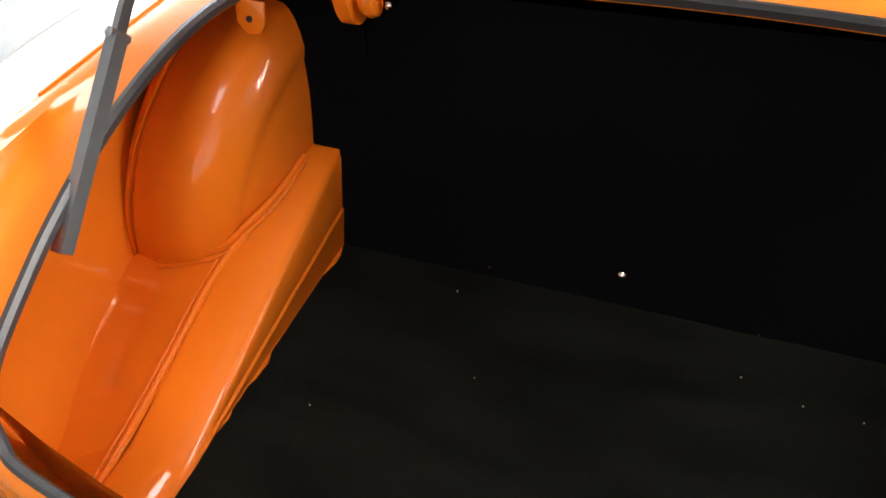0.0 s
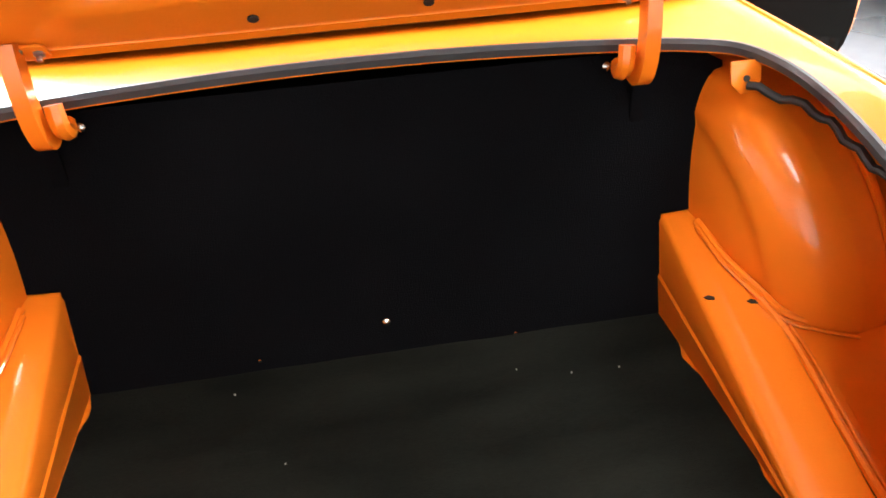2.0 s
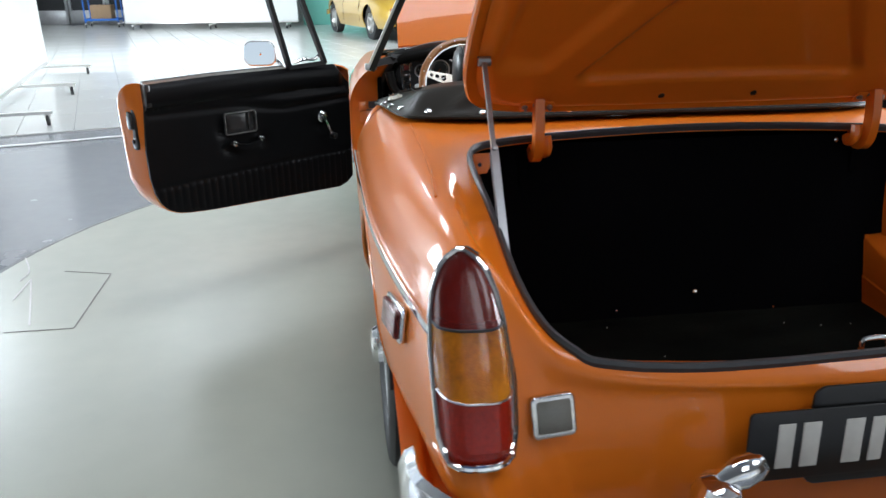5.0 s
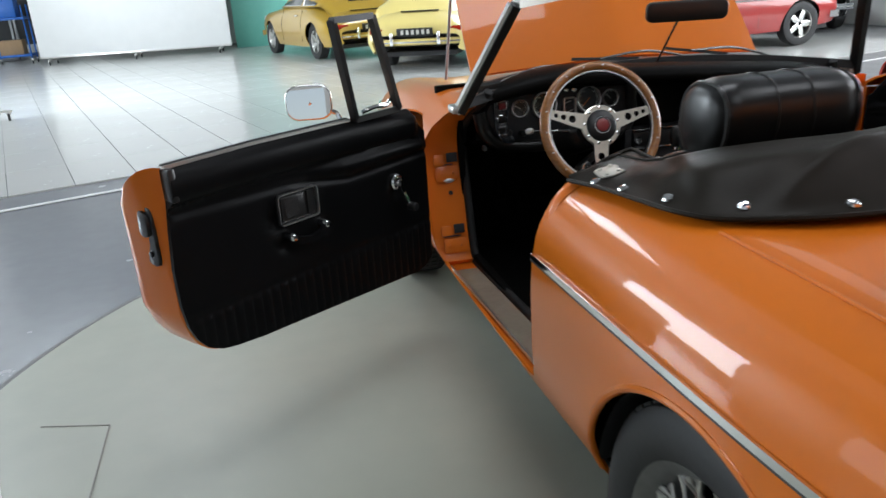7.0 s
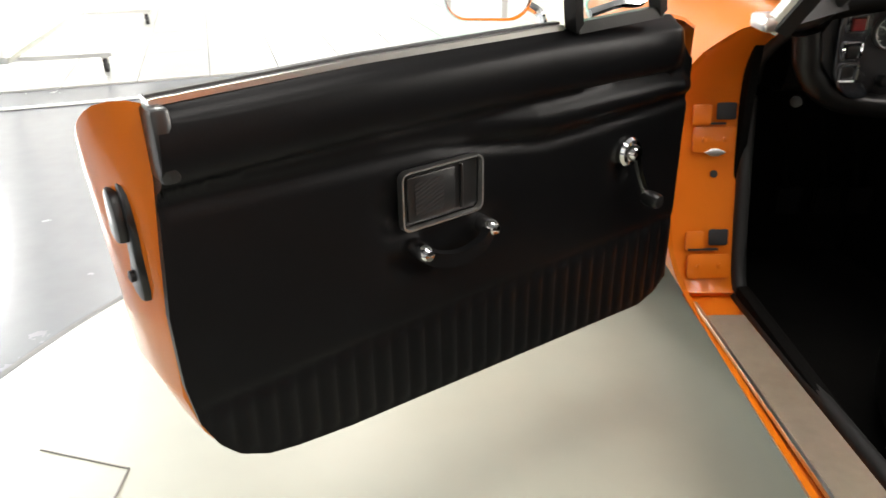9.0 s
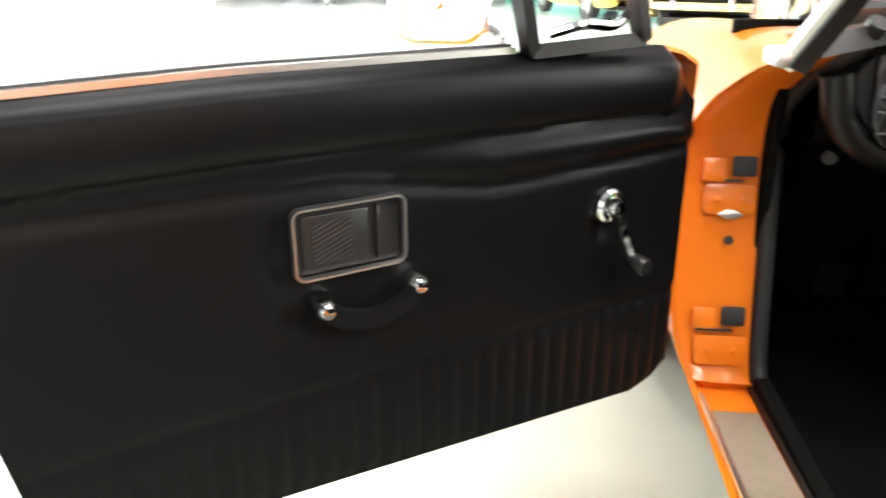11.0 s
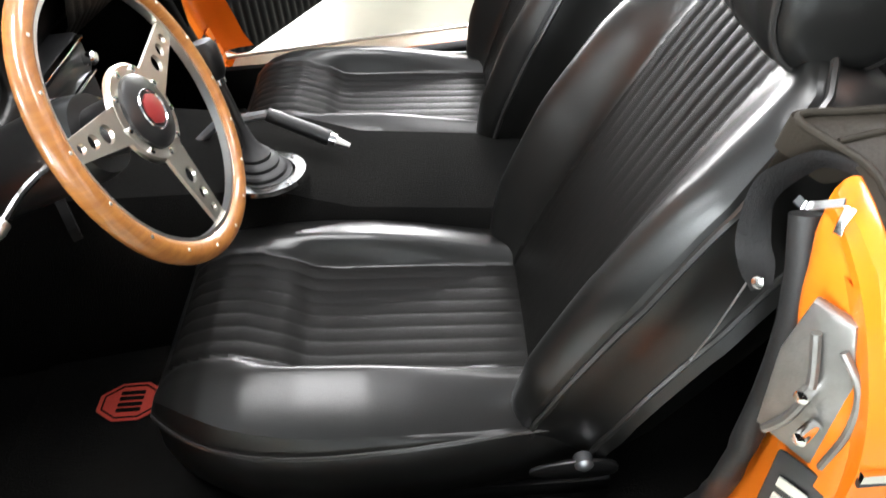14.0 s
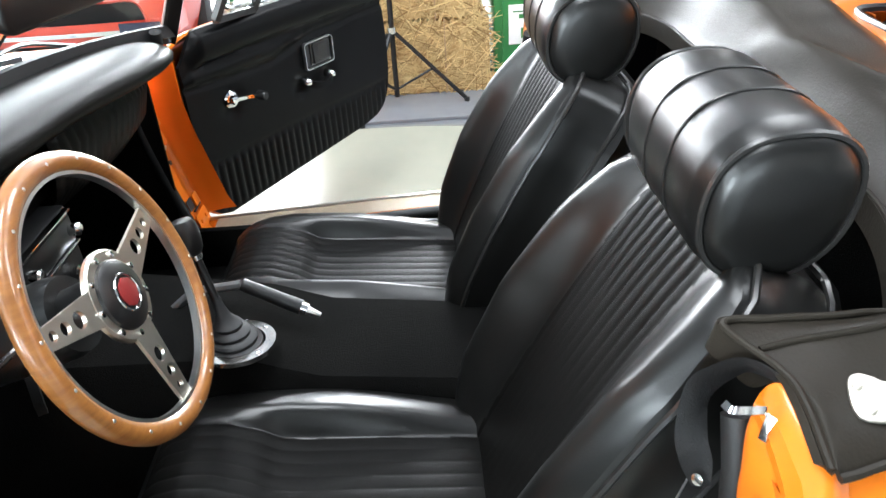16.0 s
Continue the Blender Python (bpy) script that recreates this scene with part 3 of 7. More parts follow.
PANEL = [(-.452, .40), (-.444, .574), (-.520, .577), (-.535, .64), (-.540, .72), (-.535, .79), (-.49, .815), (.49, .815), (.535, .79), (.540, .72), (.535, .64), (.520, .577), (.444, .574), (.452, .40)]
lean = math.atan(.232)
m_panel = Matrix.Translation((X0, back_y(.405), .405)) @ Matrix.Rotation(radians(90) - lean, 4, "X")
part("boot_back_panel", slab([(h, (z - .405) / math.cos(lean)) for h, z in PANEL], -.006, m_panel), BOARD, car, "black fibre panel behind the boot")
for x, z in ((-.351, .794), (.369, .800), (.016, .462), (-.18, .430), (.214, .415)):
    big = z > .45
    part("panel_screw", lathe([(.0065 if big else .002, 0), (.0065 if big else .002, .002), (.003, .005), (.0005, .0055)], 12, toward((0, -1, .232), (x, back_y(z) - .003, z))), CHROME_WORN, car, "bright panel screw")
for s in (-1, 1):  # slots behind the hinges
    part("hinge_slot", rbox(X0 + s * .405 - .011, X0 + s * .405 + .011, back_y(.75) - .0075, back_y(.75) - .001, .715, .785, .002), BOARD, car)
lint = []
rng = random.Random(4)
for k in range(12):
    lint.append((X0 + rng.uniform(-.4, .4), rng.uniform(-.62, -.13)))
for x, y in lint:
    part("carpet_lint", rbox(x, x + rng.uniform(.001, .002), y, y + rng.uniform(.001, .002), Z_FLOOR + .006, Z_FLOOR + .0085, 0), PLATE_INK, car, "pale speck of lint")

# bright latch loop on the lower lip
loop = smooth([(X0 - .022, -.705, .600), (X0 - .022, -.700, .630), (X0 - .015, -.699, .641), (X0 + .015, -.699, .641), (X0 + .022, -.700, .630), (X0 + .022, -.705, .600)], 6)
part("latch_loop", tube(loop, .0042, 8), CHROME_WORN, car, "bright steel latch loop")

# ---------------------------------------------------------------- boot lid, raised
LID_H = Vector((X0, -.045, .884))
LID_A = radians(46)


def lid_point(h, along, off):
    """A point of the lid: half width, length from the hinged edge, height off its under face."""
    return Vector((X0 + h, LID_H.y - math.cos(LID_A) * along + math.sin(LID_A) * off, LID_H.z + math.sin(LID_A) * along + math.cos(LID_A) * off))


lid = holder("boot_lid", car, "raised orange boot lid with pressed ribs")
lid_line = [(h, -(y + .048)) for h, y in MOUTH]
half = [(-h * 1.012, a) for h, a in lid_line]
outline = smooth(half + [(-h, a) for h, a in half[-2:0:-1]], 4, closed=True)


def lid_crown(h, a):
    return .024 * (1 - (h / .58) ** 2) - .07 * max(0, (a - .28) / .40) ** 2 + .004


rows = []
for shrink, off in ((.0, 0), (.5, 0), (.86, 0), (.93, .004), (.97, -.006), (.992, -.010), (1.0, -.004), (1.0, .010), (.985, .016), (.93, .018), (.5, .018), (0, .018)):
    rows.append([lid_point(h * shrink, .34 + (a - .34) * shrink, off + lid_crown(h * shrink, .34 + (a - .34) * shrink)) for h, a in outline])
part("lid_skin", grid(rows, close_v=True), ORANGE, lid, "orange boot lid skin")


def poly_distance(px, py, pts):
    """How far a point lies outside (+) or inside (-) a polygon."""
    best, inside = 1e9, False
    for i, (x0, y0) in enumerate(pts):
        x1, y1 = pts[i - 1]
        dx, dy = x1 - x0, y1 - y0
        k = min(1, max(0, ((px - x0) * dx + (py - y0) * dy) / (dx * dx + dy * dy)))
        best = min(best, math.hypot(px - x0 - dx * k, py - y0 - dy * k))
        if (y0 > py) != (y1 > py) and px < x0 + (py - y0) / dy * dx:
            inside = not inside
    return -best if inside else best


POCKETS = [[(-.29, .125), (.29, .125), (.07, .46), (-.07, .46)],
           [(-.475, .185), (-.405, .175), (-.15, .545), (-.20, .585), (-.43, .560)],
           [(.475, .185), (.405, .175), (.15, .545), (.20, .585), (.43, .560)]]
rows = []
for k in range(61):  # pressed inner panel: a flat frame and V ribs round sunk fields
    shrink = .955 * k / 60
    row = []
    for h0, a0 in smooth(half + [(-h, a) for h, a in half[-2:0:-1]], 6, closed=True):
        h, a = h0 * shrink, .34 + (a0 - .34) * shrink
        near = min(poly_distance(h, a, p) for p in POCKETS)
        sunk = smoothstep((.034 - near) / .030)
        edge = smoothstep((shrink - .90) / .05)
        row.append(lid_point(h, a, lid_crown(h, a) - .019 + .016 * max(sunk, edge * .8)))
    rows.append(row)
part("lid_inner_panel", grid(rows, close_v=True), ORANGE_IN, lid, "pressed orange inner panel with sunk fields", sharp=70)
for h in (-.11, .105):
    p = lid_point(h, .050, lid_crown(h, .050) - .020)
    part("lid_hole", lathe([(.007, 0), (.007, .003)], 10, toward((0, -math.sin(LID_A), -math.cos(LID_A)), p)), RUBBER, lid)
# hinges: curved arms with a plate and bolts
for s in (-1, 1):
    x = X0 + s * .389
    arm = smooth([(x, -.088, .925), (x, -.094, .895), (x, -.098, .862), (x, -.096, .827), (x, -.084, .804), (x, -.064, .802), (x, -.052, .816)], 6)
    hinge = holder("boot_hinge", car, "orange curved boot hinge")
    part("hinge_arm", sweep(arm, [(-.014, -.010), (.014, -.010), (.014, .010), (-.014, .010)], up=(1, 0, 0)), ORANGE_IN, hinge)
    knuckle = smooth([(x - s * .022, -.080, .845), (x - s * .024, -.084, .818), (x - s * .024, -.066, .804), (x - s * .020, -.052, .812)], 5)
    part("hinge_knuckle", sweep(knuckle, circle(.012, 8), up=(1, 0, 0)), ORANGE_IN, hinge)
    up = (0, -math.sin(LID_A), -math.cos(LID_A))
    p = lid_point(s * .389, .040, lid_crown(.389, .040) - .020)
    part("hinge_plate", slab(rounded(.075, .030, .008), .004, toward(up, p), .001), ORANGE_IN, hinge)
    for dx, r in ((-.027, .007), (.027, .007), (0, .012)):
        q = p + Vector((dx, 0, 0)) + (Vector((0, -.006, .006)) if dx == 0 else Vector((0, 0, 0)))
        part("hinge_bolt", lathe([(r, 0), (r, .007), (r * .55, .009), (r * .5, .014), (.0005, .014)], 8, toward(up, q)), STEEL, hinge, "oily steel bolt")

# telescopic prop on the left
prop = holder("boot_prop", car, "grey steel telescopic boot prop")
a, b = Vector((-.517, -.190, 1.018)), Vector((-.534, -.505, .708))
mid = a.lerp(b, .52)
across = (b - a).cross(Vector((0, 0, 1))).normalized()
part("prop_rod", sweep([a, mid], [(-.007, -.004), (.007, -.004), (.007, .004), (-.007, .004)], up=across), PROP_STEEL, prop)
part("prop_channel", sweep([a.lerp(b, .46), b], [(-.009, -.007), (.009, -.007), (.009, .007), (.006, .007), (.006, -.003), (-.006, -.003), (-.006, .007), (-.009, .007)], up=across), PROP_STEEL, prop)
part("prop_knob", lathe([(.006, -.014), (.006, .014), (.0005, .016)], 10, toward(across.cross(b - a), a.lerp(b, .46))), PROP_STEEL, prop)
part("prop_pivot", lathe([(.010, -.012), (.010, .012), (.0005, .014)], 10, toward((1, 0, 0), a)), PROP_STEEL, prop)
# black wiring along the right wing, inside
wire = smooth([(.53, -.13, .790), (.585, -.20, .775), (.615, -.26, .742), (.635, -.33, .715), (.650, -.42, .69)], 6)
part("boot_wiring", tube([(x, y, z + .004 * math.sin(i * 1.7)) for i, (x, y, z) in enumerate(wire)], .006, 8), RUBBER, car, "black taped wiring")

# ---------------------------------------------------------------- tail lamps, markers, plate, bumper
LAMP = [  # height, inner foot, rear inner edge, rear outer edge, outer foot (half widths and y), from base to tip
    (.540, (.582, -.764), (.598, -.786), (.676, -.786), (.694, -.762)),
    (.560, (.574, -.745), (.588, -.790), (.680, -.790), (.702, -.746)),
    (.618, (.571, -.716), (.586, -.762), (.683, -.758), (.704, -.704)),
    (.660, (.571, -.688), (.586, -.730), (.688, -.722), (.704, -.668)),
    (.700, (.575, -.662), (.590, -.696), (.689, -.684), (.701, -.645)),
    (.735, (.583, -.640), (.597, -.664), (.684, -.654), (.694, -.622)),
    (.762, (.596, -.622), (.606, -.638), (.670, -.630), (.680, -.608)),
    (.780, (.614, -.608), (.620, -.616), (.652, -.611), (.660, -.598)),
    (.786, (.630, -.603), (.632, -.606), (.642, -.604), (.644, -.598)),
]


def lamp_row(z, s):
    zs = [r[0] for r in LAMP]
    pts = [(np.interp(z, zs, [r[k][0] for r in LAMP]), np.interp(z, zs, [r[k][1] for r in LAMP])) for k in (1, 2, 3, 4)]
    a, b, c, d = pts
    line = [a, (a[0] * .3 + b[0] * .7, a[1] * .3 + b[1] * .7), ((b[0] * .8 + c[0] * .2), b[1] * .8 + c[1] * .2 - .002), ((b[0] + c[0]) / 2, (b[1] + c[1]) / 2 - .004),
            ((b[0] * .2 + c[0] * .8), b[1] * .2 + c[1] * .8 - .002), (c[0] * .7 + d[0] * .3, c[1] * .7 + d[1] * .3), d]
    return [Vector((X0 + s * (.640 + (h - .640) * .83), y, z)) for h, y in smooth(line, 4)]


def lamp_skin(z0, z1, s, n=9):
    return [lamp_row(z0 + (z1 - z0) * i / (n - 1), s) for i in range(n)]


for s in (-1, 1):
    lamp = holder("tail_lamp", car, "tall red and amber tail lamp in a chrome rim")
    part("reflector_lens", grid(lamp_skin(.541, .619, s), cap=True), RED_LENS, lamp, "red ribbed reflector")
    part("indicator_lens", grid(lamp_skin(.6205, .6985, s), cap=True), AMBER_LENS, lamp, "amber lens")
    part("stop_lens", grid(lamp_skin(.700, .785, s), cap=True), RED_DARK, lamp, "deep red lens")
    for zz in (.6198, .6992):
        part("lens_divider", tube([p + Vector((0, -.001, 0)) for p in lamp_row(zz, s)], .0022, 6), CHROME_WORN if zz < .65 else RUBBER, lamp)
    ring = [r[0] for r in lamp_skin(.541, .787, s, 24)] + [r[-1] for r in lamp_skin(.541, .787, s, 24)][::-1]
    low = lamp_row(.541, s)
    ring = [p + Vector((0, -.004, .002)) for p in ring] + [low[k] + Vector((0, -.006, -.003)) for k in (-3, -6, -9, len(low) // 2, 8, 5, 2)]
    part("chrome_rim", sweep(ring, circle(.0055, 8), closed=True, up=(0, -1, 0)), CHROME, lamp, "chrome rim")
    part("lamp_gasket", sweep([p + Vector((-s * .004, .010, -.003)) for p in ring], circle(.0065, 6), closed=True, up=(0, -1, 0)), RUBBER, lamp)
    # side marker on the flank
    marker = holder("side_marker", car, "red side marker in a chrome frame")
    p, nrm = side_at(-.462, .617, s)
    m = axes(Vector((0, -1, -.12)), Vector((0, -.12, 1)), p) if s < 0 else axes(Vector((0, 1, .12)), Vector((0, -.12, 1)), p)
    m = toward(nrm, p) @ Matrix.Rotation(radians(-s * 5), 4, "Z")
    part("marker_frame", slab(rounded(.116, .064, .012), .011, m, .004, 3), CHROME, marker, "chrome frame")
    part("marker_lens", slab(rounded(.100, .050, .008), .014, m @ Matrix.Translation((0, 0, .006)), .005, 3), RED_DARK, marker, "red lens")
    # clear reversing lamp on the tail panel
    rev = holder("reversing_lamp", car, "square clear lamp in a chrome frame")
    p, nrm = rear_at(X0 + s * .522, .566)
    m = toward(nrm, p)
    part("lamp_frame", slab(rounded(.070, .064, .009), .014, m, .004, 3), CHROME_WORN, rev, "chrome frame")
    part("lamp_lens", slab(rounded(.054, .048, .005), .006, m @ Matrix.Translation((0, 0, .011)), .003, 2), CLEAR_LENS, rev, "ribbed clear lens")
    # bumper overrider with plate lamp
    over = holder("overrider", car, "chrome overrider with plate lamp")
    rows = []
    for i, (z, w, d) in enumerate(((.375, .030, .030), (.41, .036, .045), (.46, .038, .055), (.52, .034, .050), (.545, .024, .034), (.552, .006, .010))):
        rows.append([(X0 + s * .335 + w * math.cos(2 * math.pi * k / 16), -.880 - d * math.sin(2 * math.pi * k / 16) * .9, z) for k in range(16)])
    part("overrider_body", grid(rows, close_v=True, cap=True), CHROME, over)
    part("plate_lamp", lathe([(.0005, .05), (.014, .048), (.020, .036), (.022, .012), (.018, .0), (.012, -.02)], 16, toward((-s * .9, .15, .25), (X0 + s * .318, -.874, .548))), CHROME, over, "chrome plate lamp")

plate = holder("number_plate", car, "black plate with pale marks")
p, nrm = rear_at(X0, .535)
m = toward(Vector((0, -1, .06)), (X0, -.800, .535))
part("plate_board", slab(rounded(.51, .112, .008), .004, m, .001), PLASTIC, plate)
k = 0
for w in (.026, .028, 0, .030, .022, .030, .026, .026, .010, .030, .026):
    if w:
        part("plate_mark", rbox(-.21 + k, -.21 + k + w, -.036, .036, .003, .0055, .001, m=m), PLATE_INK, plate, "pale plain bar")
    k += (w or .014) + .012
part("plate_backing", slab(rounded(.33, .16, .02), .006, toward((0, -1, .06), (X0 + .01, -.790, .540)), .002), PLASTIC, car, "black plate backing")

bump_line = smooth([(X0 - .722, -.655, .440), (X0 - .712, -.74, .440), (X0 - .62, -.825, .440), (X0 - .40, -.862, .440), (X0, -.875, .440),
                    (X0 + .40, -.862, .440), (X0 + .62, -.825, .440), (X0 + .712, -.74, .440), (X0 + .722, -.655, .440)], 6)
part("rear_bumper", sweep(bump_line, [(.0, -.046), (.014, -.040), (.024, -.018), (.026, 0), (.024, .018), (.014, .040), (0, .046), (-.004, .040), (.010, 0), (-.004, -.040)]), CHROME, car, "chrome rear bumper")

# ---------------------------------------------------------------- wire wheels


def wire_wheel(s, y):
    wheel = holder("wheel", car, "silver wire wheel with chrome spinner")
    c = Vector((X0 + s * .655, y, .305))
    m = toward((s, 0, 0), c)
    tyre = [(.212, -.062), (.226, -.076), (.250, -.083), (.285, -.080), (.300, -.070), (.304, -.045), (.304, .045), (.300, .070), (.285, .080), (.250, .083), (.226, .076), (.212, .062)]
    part("tyre", lathe(tyre, 56, m, cap=False), TYRE, wheel, "black tyre")
    bm = bmesh.new()
    for k in range(56):  # tread grooves as raised blocks
        mm = m @ Matrix.Rotation(2 * math.pi * k / 56, 4, "Z")
        for h0 in (-.062, -.030, .004, .036):
            rbox(.3025, .307, -.013, .013, h0, h0 + .026, 0, bm=bm, m=mm)
    part("tyre_tread", bm, TYRE, wheel)
    rim = [(.214, -.066), (.221, -.060), (.214, -.050), (.198, -.040), (.188, 0), (.198, .040), (.214, .052), (.222, .062), (.219, .070), (.210, .062), (.193, .046), (.181, 0), (.193, -.044)]
    part("wheel_rim", lathe(rim, 56, m, cap=False), RIM, wheel, "silver rim")
    hub = [(.030, -.05), (.036, -.03), (.036, .05), (.052, .060), (.054, .074), (.040, .084), (.030, .084)]
    part("wheel_hub", lathe(hub, 28, m), SATIN, wheel)
    spin = lathe([(.046, .078), (.048, .092), (.040, .104), (.022, .110), (.0005, .111)], 28, m)
    for k in (0, 1):
        mm = m @ Matrix.Rotation(math.pi * k + .5, 4, "Z")
        spin = slab([(.030, -.020), (.078, -.010), (.084, 0), (.078, .010), (.030, .020)], .014, mm @ Matrix.Translation((0, 0, .088)), .004, 2, bm=spin)
    part("spinner", spin, CHROME, wheel, "chrome knock-off spinner")
    spoke = None
    for k in range(72):
        row = k % 3
        a0 = 2 * math.pi * k / 72
        twist = radians((24, -24, 10)[row] if (k // 3) % 2 else (-24, 24, -10)[row])
        h0, h1, r0 = ((.066, .040, .050), (.058, .032, .046), (-.030, .046, .036))[row]
        p0 = Vector((r0 * math.cos(a0), r0 * math.sin(a0), h0))
        p1 = Vector((.193 * math.cos(a0 + twist), .193 * math.sin(a0 + twist), h1))
        d = p1 - p0
        pose_s = m @ toward(d, p0) @ Matrix.Diagonal((1, 1, d.length, 1))
        if spoke is None:
            spoke = part("spoke", lathe([(.0032, 0), (.0032, .93), (.0046, .94), (.0046, 1)], 6), SATIN, wheel, "thin steel spoke", local=True)
            spoke.matrix_local = PLACE[wheel.name].inverted() @ pose_s
        else:
            again(spoke, "spoke", wheel, PLACE[wheel.name].inverted() @ pose_s)
    return wheel


for s in (-1, 1):
    for y in (AXLE_Y, FRONT_Y):
        wire_wheel(s, y)
# dark wheel housings and the underside
for s in (-1, 1):
    for yc in (AXLE_Y, FRONT_Y):
        rows = [[(X0 + s * h, yc + r * math.cos(radians(a)), .305 + r * math.sin(radians(a))) for a in range(8, 173, 6)] for h, r in ((.548, .02), (.548, .27), (.60, .315), (.70, .328), (.735, .328))]
        part("wheel_housing", grid(rows), RUBBER, car, "black wheel housing")
part("underside", rbox(X0 - .62, X0 + .62, .42, 1.95, .19, .205, .004), RUBBER, car, "dark underside")
part("underside", rbox(X0 - .50, X0 + .50, -.74, .42, .30, .33, .004), RUBBER, car, "dark underside")
part("underside", rbox(X0 - .50, X0 + .50, 1.95, 2.85, .24, .26, .004), RUBBER, car, "dark underside")

# ---------------------------------------------------------------- door jambs, sills
def jamb_points(s):
    pts = smooth([(y, z) for y, z in DOORWAY[1:-1]], 3)
    rows = []
    for y, z in pts:
        out = abs(side_at(y, min(max(z, .33), .80), s)[0].x - X0) - .003
        if z > .80:
            out = .665 - (z - .80) * 1.1
        inner = .640 if z < .74 else .640 - (z - .74) * .35
        if s > 0:
            back = smoothstep((y - 1.40) / .12)
            y, z = y - .062 * back, z - .030 * back
        rows.append([(X0 + s * h, y, z - d) for h, d in ((out, 0), (out - .006, .004), ((out + inner) / 2, .006), (inner, .006), (inner - .006, .03 if z < .40 else .0))])
    return rows


FLOOR_Z = .235
for s in (-1, 1):
    rows = jamb_points(s)
    part("door_jamb", grid(rows), ORANGE_IN, car, "orange door jamb and sill", sharp=70)
    seal = []
    for r in rows:
        y, z = r[3][1], r[3][2]
        k = smoothstep((.82 - z) / .20) * smoothstep((z - .40) / .10) if y < .66 else 0
        seal.append(Vector(r[3]) + Vector((s * (.030 * k - .010), .018 * k, .004)))
    part("door_seal", tube(seal, .0135, 12), SEAL, car, "fat black rubber door seal", sharp=80)
    tread = [[(X0 + s * h, y, .362 - (y - .70) * .054 + .004) for h in (.716, .650)] for y in (.665, 1.0, 1.425)]
    tr = grid(tread)
    bmesh.ops.solidify(tr, geom=tr.faces[:], thickness=.002)
    part("tread_plate", tr, TREAD, car, "bare alloy sill tread plate")
    lip = [(X0 + s * .722, y, .362 - (y - .70) * .054 + .004) for y in (.64, 1.0, 1.47)]
    part("sill_trim", sweep(lip, [(-.004, -.003), (.004, -.003), (.003, .004), (-.003, .004)]), SATIN, car, "pale sill edge strip")
    # front post: hinge leaves lying on its slope, dark slots, screws
    off = (-.062, -.030) if s > 0 else (0, 0)
    slope = (0, -.968, .25)

    def on_post(h, z):
        y = np.interp(z, [p[1] for p in DOORWAY[8:12]], [p[0] for p in DOORWAY[8:12]])
        return toward(slope, (X0 + s * h, y - .004 + off[0], z + off[1]))

    for z0 in (.600, .376):
        part("hinge_gap", slab(rounded(.036, .030, .004), .002, on_post(.672, z0 + .050), .0006), RUBBER, car, "dark slot behind the hinge")
        part("hinge_leaf", slab(rounded(.078, .046, .008), .0016, on_post(.690, z0), .0006), ORANGE_IN, car)
        part("hinge_strap", slab(rounded(.034, .036, .005), .004, on_post(.716, z0 + .044), .0012), ORANGE_IN, car)
        part("hinge_slit", slab(rounded(.056, .004, .001), .0045, on_post(.700, z0 + .0285), 0), RUBBER, car)
        for dx in (-.020, .018):
            part("hinge_screw", lathe([(.0050, 0), (.0050, .005), (.0005, .006)], 10, on_post(.690 + dx, z0)), ORANGE_IN, car)
    part("courtesy_switch", slab([(-.020, 0), (-.006, -.007), (.006, -.007), (.020, 0), (.006, .007), (-.006, .007)], .005, on_post(.688, .578), .001), SATIN, car, "small bright switch plate")
    part("post_hole", lathe([(.007, 0), (.007, .0022)], 12, on_post(.687, .540)), RUBBER, car)
# the right wing's return behind the hinge, and the black panel inside it
ret = grid([[(X0 + a, np.interp(z + .03, [p[1] for p in DOORWAY[8:12]], [p[0] for p in DOORWAY[8:12]]) - .062 + b, z) for a, b in ((.690, .004), (.722, .000), (.738, -.012), (.750, -.040), (.756, -.075))] for z in np.linspace(.34, .80, 14)])
bmesh.ops.solidify(ret, geom=ret.faces[:], thickness=.003)
part("wing_return", ret, ORANGE_IN, car, "orange return of the wing behind the hinge", sharp=70)
part("kick_panel", rbox(X0 + .622, X0 + .632, 1.485, 1.60, FLOOR_Z, .78, .003), CABIN_CARPET, car, "black kick panel")
# striker on the left rear post and its clip, trim plate
sx = X0 - .672
part("door_striker", slab([(-.036, -.065), (.030, -.075), (.040, -.02), (.036, .035), (.012, .050), (.004, .075), (-.030, .078), (-.040, .02)], .012, toward((-.62, .78, .10), (sx - .036, .604, .700)), .004, 2), CAST, car, "cast alloy door striker")
rib = toward((-.62, .78, .10), (sx - .040, .609, .700))
part("striker_rib", sweep([rib @ Vector(p) for p in smooth([(-.026, -.060, .009), (-.012, -.030, .012), (-.006, .010, .012), (-.018, .058, .010)], 6)], circle(.0042, 8), up=(-.62, .78, .1)), CAST, car, "raised rib of the striker")
part("striker_rib", sweep([rib @ Vector(p) for p in smooth([(.024, -.062, .008), (.030, -.010, .011), (.024, .030, .010), (.004, .054, .009)], 6)], circle(.0034, 8), up=(-.62, .78, .1)), CAST, car, "raised rib of the striker")
for dz, dx in ((.012, .008), (-.02, -.008)):
    part("striker_pin", lathe([(.006, 0), (.006, .022), (.0005, .024)], 12, toward((-.62, .78, .10), (sx - .044 + dx, .614, .695 + dz))), CHROME, car)
part("maker_plate", slab(rounded(.046, .105, .004), .002, toward((-.6, .8, .1), (X0 - .735, .616, .578)), .0005), PLASTIC, car, "dark maker's plate")
